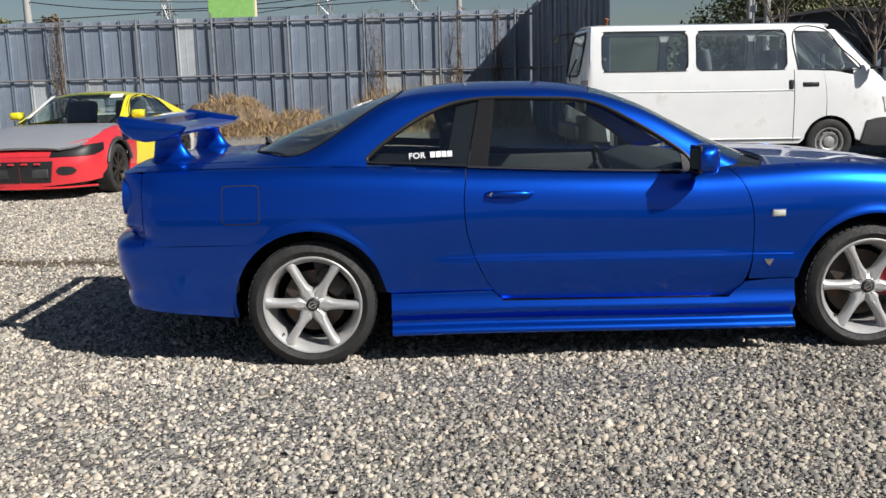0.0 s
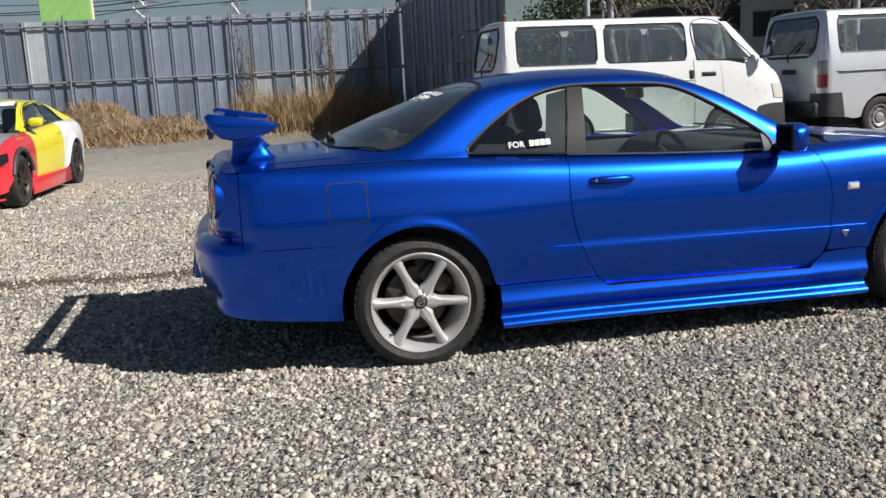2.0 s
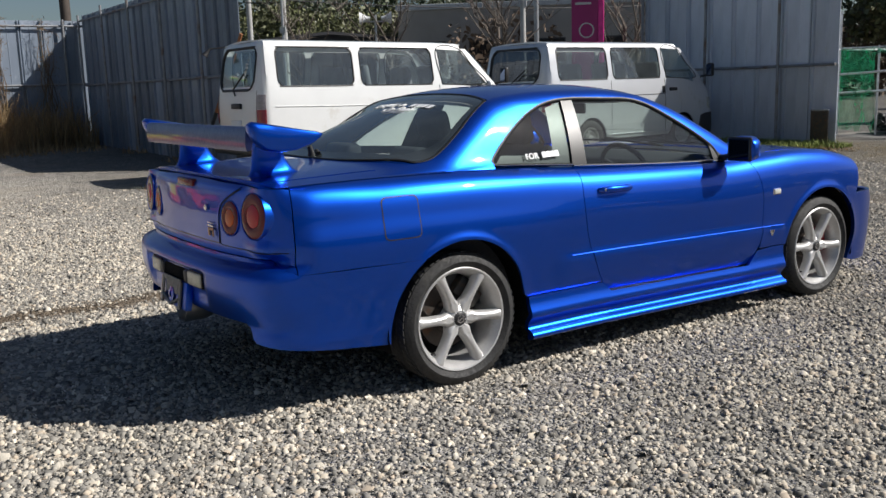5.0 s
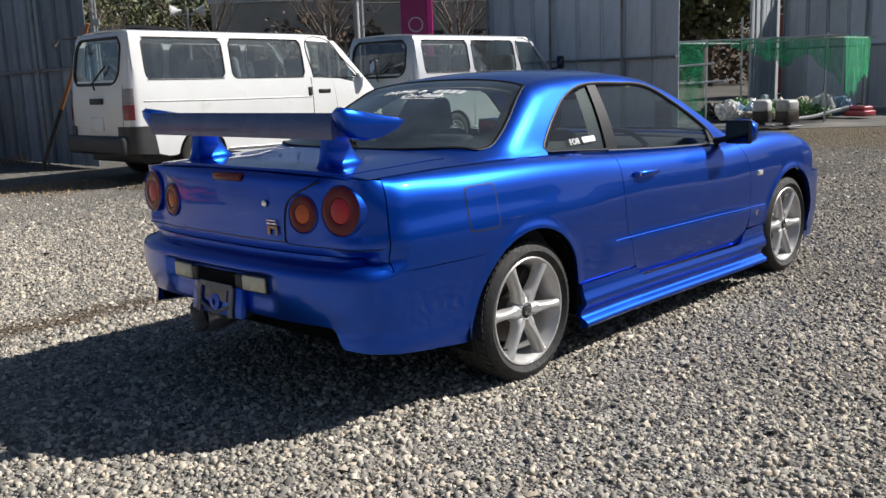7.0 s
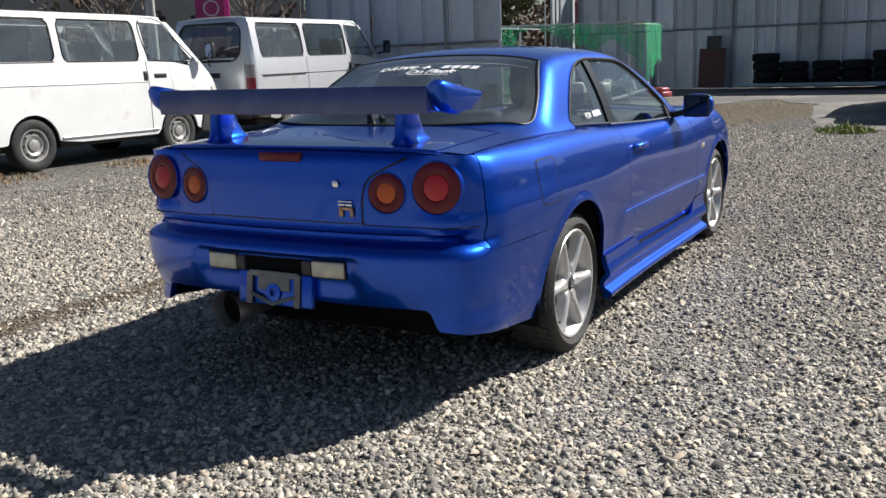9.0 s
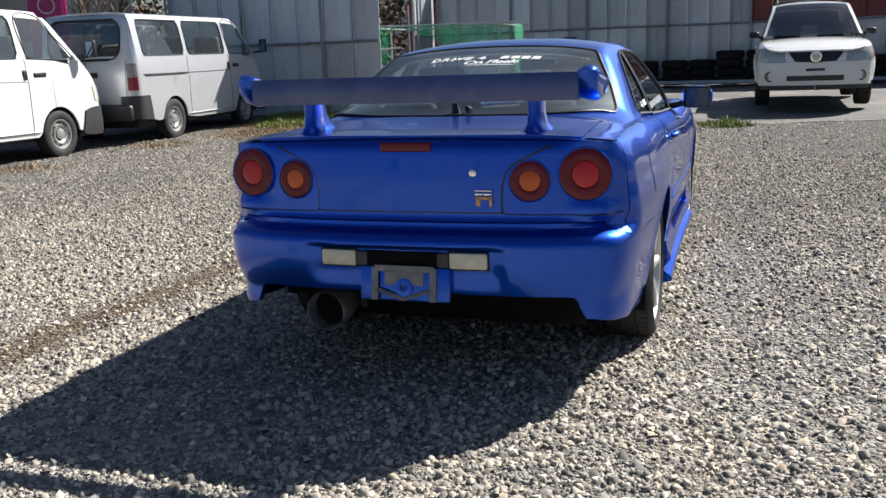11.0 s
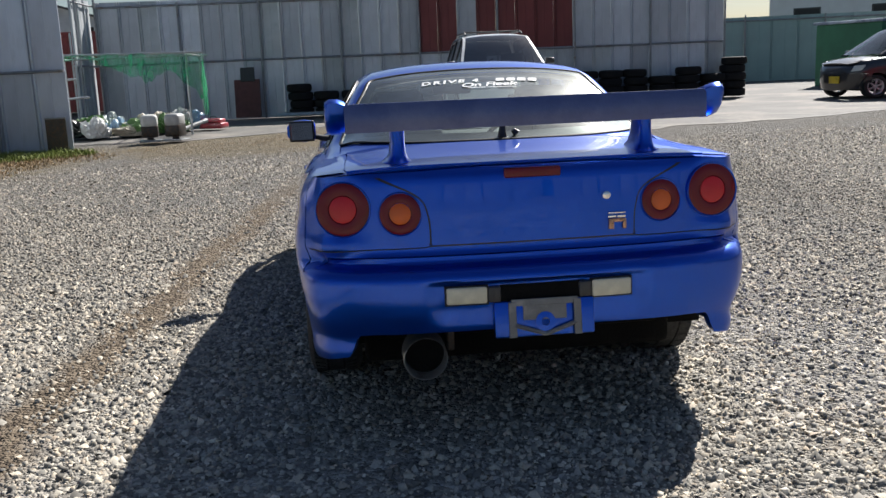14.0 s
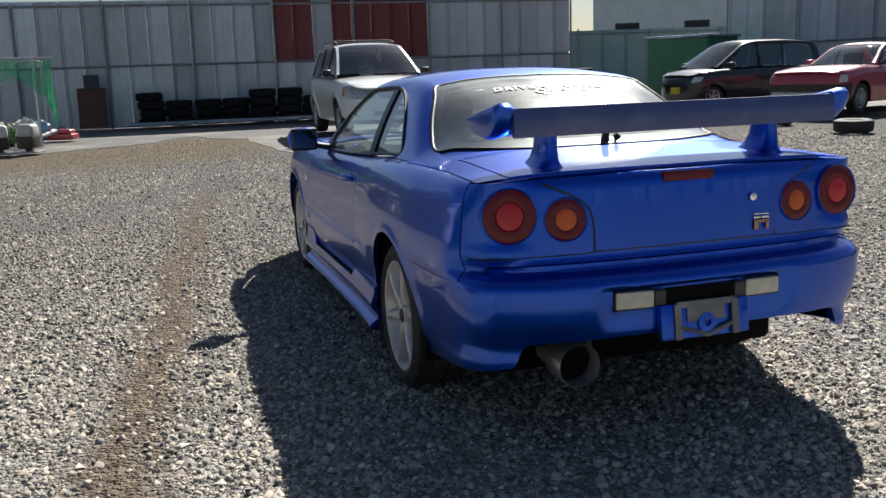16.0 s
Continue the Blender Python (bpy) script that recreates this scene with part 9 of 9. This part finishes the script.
for i, (x, y, h, sp, mt) in enumerate(((37.0, 24.0, 7.5, 3.0, "leaf_olive"), (41.0, 27.0, 8.0, 3.2, "leaf_dark"), (33.5, 22.5, 6.0, 2.4, "leaf_olive"), (44.0, 28.0, 6.5, 2.6, "leaf_olive"), (-23.5, 46.5, 5.2, 2.4, "leaf_olive"), (-27.0, 48.0, 5.6, 2.8, "leaf_dark"), (-20.6, 52.0, 5.0, 1.6, "leaf_brown"))):
    tree(x, y, h, sp, M[mt], 5200, i + 40, "leafy tree with an uneven olive green crown", 0.16)

# far ridge that closes the view under the trees
rg_v, rg_f = [], []
for i in range(121):
    a = radians(-60 + i * 2.2)
    hz = 4.0 + 3.0 * noise.noise(Vector((i * 0.16, 0, 0))) + (5.0 if 10 < -60 + i * 2.2 < 62 else 0)
    for d, z in ((110, 0.0), (135, hz * 0.8), (170, hz)):
        rg_v.append((math.sin(a) * d, math.cos(a) * d, z))
for i in range(120):
    for j in range(2):
        k = i * 3 + j
        rg_f.append((k, k + 3, k + 4, k + 1))
tagged(new("backdrop_ridge", mesh_of("backdrop_ridge", rg_v, rg_f, mat("wooded_ridge", (0.06, 0.065, 0.04), 0.95, vary=0.5, scale=0.15, fine=1.2, bumpy=0.9), True)), "low wooded ridge on the horizon", "hill", kind="structure")
# a leaning stick by the white van
st = thing("leaning_pole", "orange timber pole with a black foot leaning on the fence", "pole", pose(2.06, 16.03, 0.12))
TOPP = Vector((0.56, -0.86, 2.12))
part("stick", tube([TOPP * 0.42, TOPP * 0.7, TOPP], 0.03, 8), mat("orange_timber", (0.36, 0.14, 0.05), 0.7, vary=0.3, scale=5), st, smooth=40)
part("foot", tube([(0, 0, 0), TOPP * 0.2, TOPP * 0.425], 0.032, 8), M["black_plastic"], st, smooth=40)

# a rusty plate at the hoarding's foot
rp = thing("rusty_plate", "dark rusty steel plate leaning on the hoarding foot", "plate", pose(11.50, 10.98, ground_z(11.5, 11.0), 0, 0, -88))
part("plate_sheet", box((-0.17, -0.008, 0.0), (0.17, 0.008, 0.62), 0.003), M["dark_metal"], rp)
part("plate_edge", box((-0.175, -0.012, 0.60), (0.175, 0.012, 0.625), 0.003), M["pipe"], rp)


# ---- gravel ----
def stone_material(name, tone):
    m = bpy.data.materials.new(name)
    m.use_nodes = True
    t = m.node_tree
    p = t.nodes["Principled BSDF"]
    g = t.nodes.new("ShaderNodeNewGeometry")
    ramp = t.nodes.new("ShaderNodeValToRGB")
    e = ramp.color_ramp.elements
    e[0].position, e[0].color = 0.0, (0.10, 0.096, 0.09, 1)
    e[1].position, e[1].color = 1.0, (0.80, 0.74, 0.64, 1)
    for pos, c in ((0.3, (0.25, 0.24, 0.222, 1)), (0.6, (0.44, 0.41, 0.36, 1)), (0.8, (0.56, 0.50, 0.41, 1)), (0.92, (0.40, 0.33, 0.26, 1))):
        k = e.new(pos)
        k.color = c
    t.links.new(g.outputs["Random Per Island"], ramp.inputs[0])
    c = mixc(t, mixf(t, noise_fac(t, 160.0, 3, 0.35, 0.7), 0.35), ramp.outputs[0], (0.2, 0.19, 0.175))
    c = mixc(t, 1.0, c, tone, "MULTIPLY")
    c = mixc(t, mixf(t, east_dark(t), 0.42), c, (0.115, 0.108, 0.098))
    t.links.new(c, p.inputs["Base Color"])
    p.inputs["Roughness"].default_value = 0.8
    p.inputs["Specular IOR Level"].default_value = 0.08
    return m


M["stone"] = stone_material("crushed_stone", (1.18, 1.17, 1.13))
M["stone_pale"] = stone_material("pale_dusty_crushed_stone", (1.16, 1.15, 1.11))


def gravel_stones(name, label, n, box_, smin, smax, seed, keep=None, simple=False, material="stone"):
    """Loose crushed stones, each a small uneven polyhedron, in one sheet."""
    rs = np.random.RandomState(seed)
    b = bmesh.new()
    if simple == "chip":
        for v in ((-1, -0.8, -0.4), (0.9, -1, -0.4), (1, 0.8, -0.4), (-0.8, 1, -0.4), (0.2, -0.1, 1.1)):
            b.verts.new(v)
        b.verts.ensure_lookup_table()
        for i in range(4):
            b.faces.new((b.verts[i], b.verts[(i + 1) % 4], b.verts[4]))
        b.verts.index_update()
    elif simple:
        bmesh.ops.create_cube(b, size=1.25)
        bmesh.ops.delete(b, geom=[f for f in b.faces if f.normal.z < -0.5], context="FACES_ONLY")
        bmesh.ops.triangulate(b, faces=b.faces[:])
    else:
        bmesh.ops.create_icosphere(b, subdivisions=1, radius=1)
    b.verts.ensure_lookup_table()
    base = np.array([v.co[:] for v in b.verts])
    tri = np.array([[v.index for v in f.verts] for f in b.faces])
    b.free()
    x = rs.uniform(box_[0], box_[2], n)
    y = rs.uniform(box_[1], box_[3], n)
    if keep is not None:
        k = keep(x, y, rs)
        x, y = x[k], y[k]
        n = len(x)
    s = smin + (smax - smin) * rs.uniform(0, 1, n) ** 2.1
    verts = base[None] * (1 + rs.uniform(-0.36, 0.36, (n, len(base), 1)))
    verts = verts * s[:, None, None] * np.stack([rs.uniform(0.8, 1.35, n), rs.uniform(0.7, 1.1, n), rs.uniform(0.6, 1.0, n)], 1)[:, None, :]
    a = rs.uniform(0, 2 * np.pi, n)
    tilt = rs.normal(0, 0.5, n)
    ca, sa, ct, st_ = np.cos(a)[:, None], np.sin(a)[:, None], np.cos(tilt)[:, None], np.sin(tilt)[:, None]
    X, Y, Z = verts[..., 0], verts[..., 1], verts[..., 2]
    X, Z = X * ct - Z * st_, X * st_ + Z * ct
    X, Y = X * ca - Y * sa, X * sa + Y * ca
    gz = 0.012 * np.maximum(0, np.hypot(x - 0.5, y - 5.0) - 4.0)
    V = np.stack([X + x[:, None], Y + y[:, None], Z + (gz + s * 0.24)[:, None]], -1).reshape(-1, 3)
    F = (tri[None] + (np.arange(n) * len(base))[:, None, None]).reshape(-1, 3)
    return tagged(new(name, quads(name, V, F, M[material])), label, "gravel", kind="stuff")


def off_tracks(x, y, rs):
    """Fewer stones on the worn brown strip beside the car, on the dry turf and in scattered bare spots."""
    wob = 0.05 * np.sin(x * 2.3) + 0.03 * np.sin(x * 7.1)
    strip = np.exp(-((y - (6.91 - 0.057 * x) + wob) / 0.19) ** 2) * 0.96
    bare = np.clip((np.sin(x * 1.3 + 2 * np.sin(y * 0.9)) * np.sin(y * 1.5 + x * 0.6) - 0.35) * 1.6, 0, 0.45)
    worn = 0.6 * np.exp(-((y - 3.93 + 0.06 * np.sin(x * 3.1)) / 0.22) ** 2) * np.clip((x + 1.4) / 0.8, 0, 1) * np.clip((4.2 - x) / 1.5, 0, 1)
    turf = np.clip(1.4 - np.hypot((x - 12.2) / 3.2, (y - 8.0) / 3.0), 0, 0.9) + np.clip(1.4 - np.hypot((x - 9.8) / 3.2, (y - 11.3) / 1.7), 0, 0.9)
    return rs.uniform(size=len(x)) > np.maximum(np.maximum(strip, worn), np.maximum(bare, turf))


def fade(x0, y0, x1, y1, w):
    """Keeps stones inside a box, thinning out over the last w metres."""
    def keep(x, y, rs):
        d = np.minimum(np.minimum(x - x0, x1 - x), np.minimum(y - y0, y1 - y)) / w
        return off_tracks(x, y, rs) & (rs.uniform(size=len(x)) < np.clip(d, 0, 1))
    return keep


NEAR, REAR, YARD = (-5.4, 0.4, 6.4, 5.4), (-5.6, 4.2, 5.2, 10.6), (-9.0, 2.0, 11.0, 14.5)
SOUTH = (-1.0, -4.2, 9.8, 1.6)
gravel_stones("gravel_near_coarse", "loose coarse grey and beige crushed stone round the car", 62000, NEAR, 0.006, 0.0175, 1, fade(*NEAR, 1.1), True)
gravel_stones("gravel_near_fine", "loose fine grey and beige crushed stone round the car", 150000, NEAR, 0.004, 0.011, 2, fade(*NEAR, 1.1), "chip")
gravel_stones("gravel_rear_coarse", "loose coarse grey crushed stone behind the car", 60000, REAR, 0.006, 0.0175, 5, fade(*REAR, 1.2), True, "stone_pale")
gravel_stones("gravel_rear_fine", "loose fine grey crushed stone behind the car", 155000, REAR, 0.004, 0.011, 6, fade(*REAR, 1.2), "chip", "stone_pale")
gravel_stones("gravel_far", "loose pale crushed stone further over the yard", 120000, YARD, 0.008, 0.019, 3, fade(*YARD, 3.0), "chip")
gravel_stones("gravel_south", "loose dark grey crushed stone before the parked cars", 60000, SOUTH, 0.007, 0.018, 8, fade(*SOUTH, 1.2), "chip")
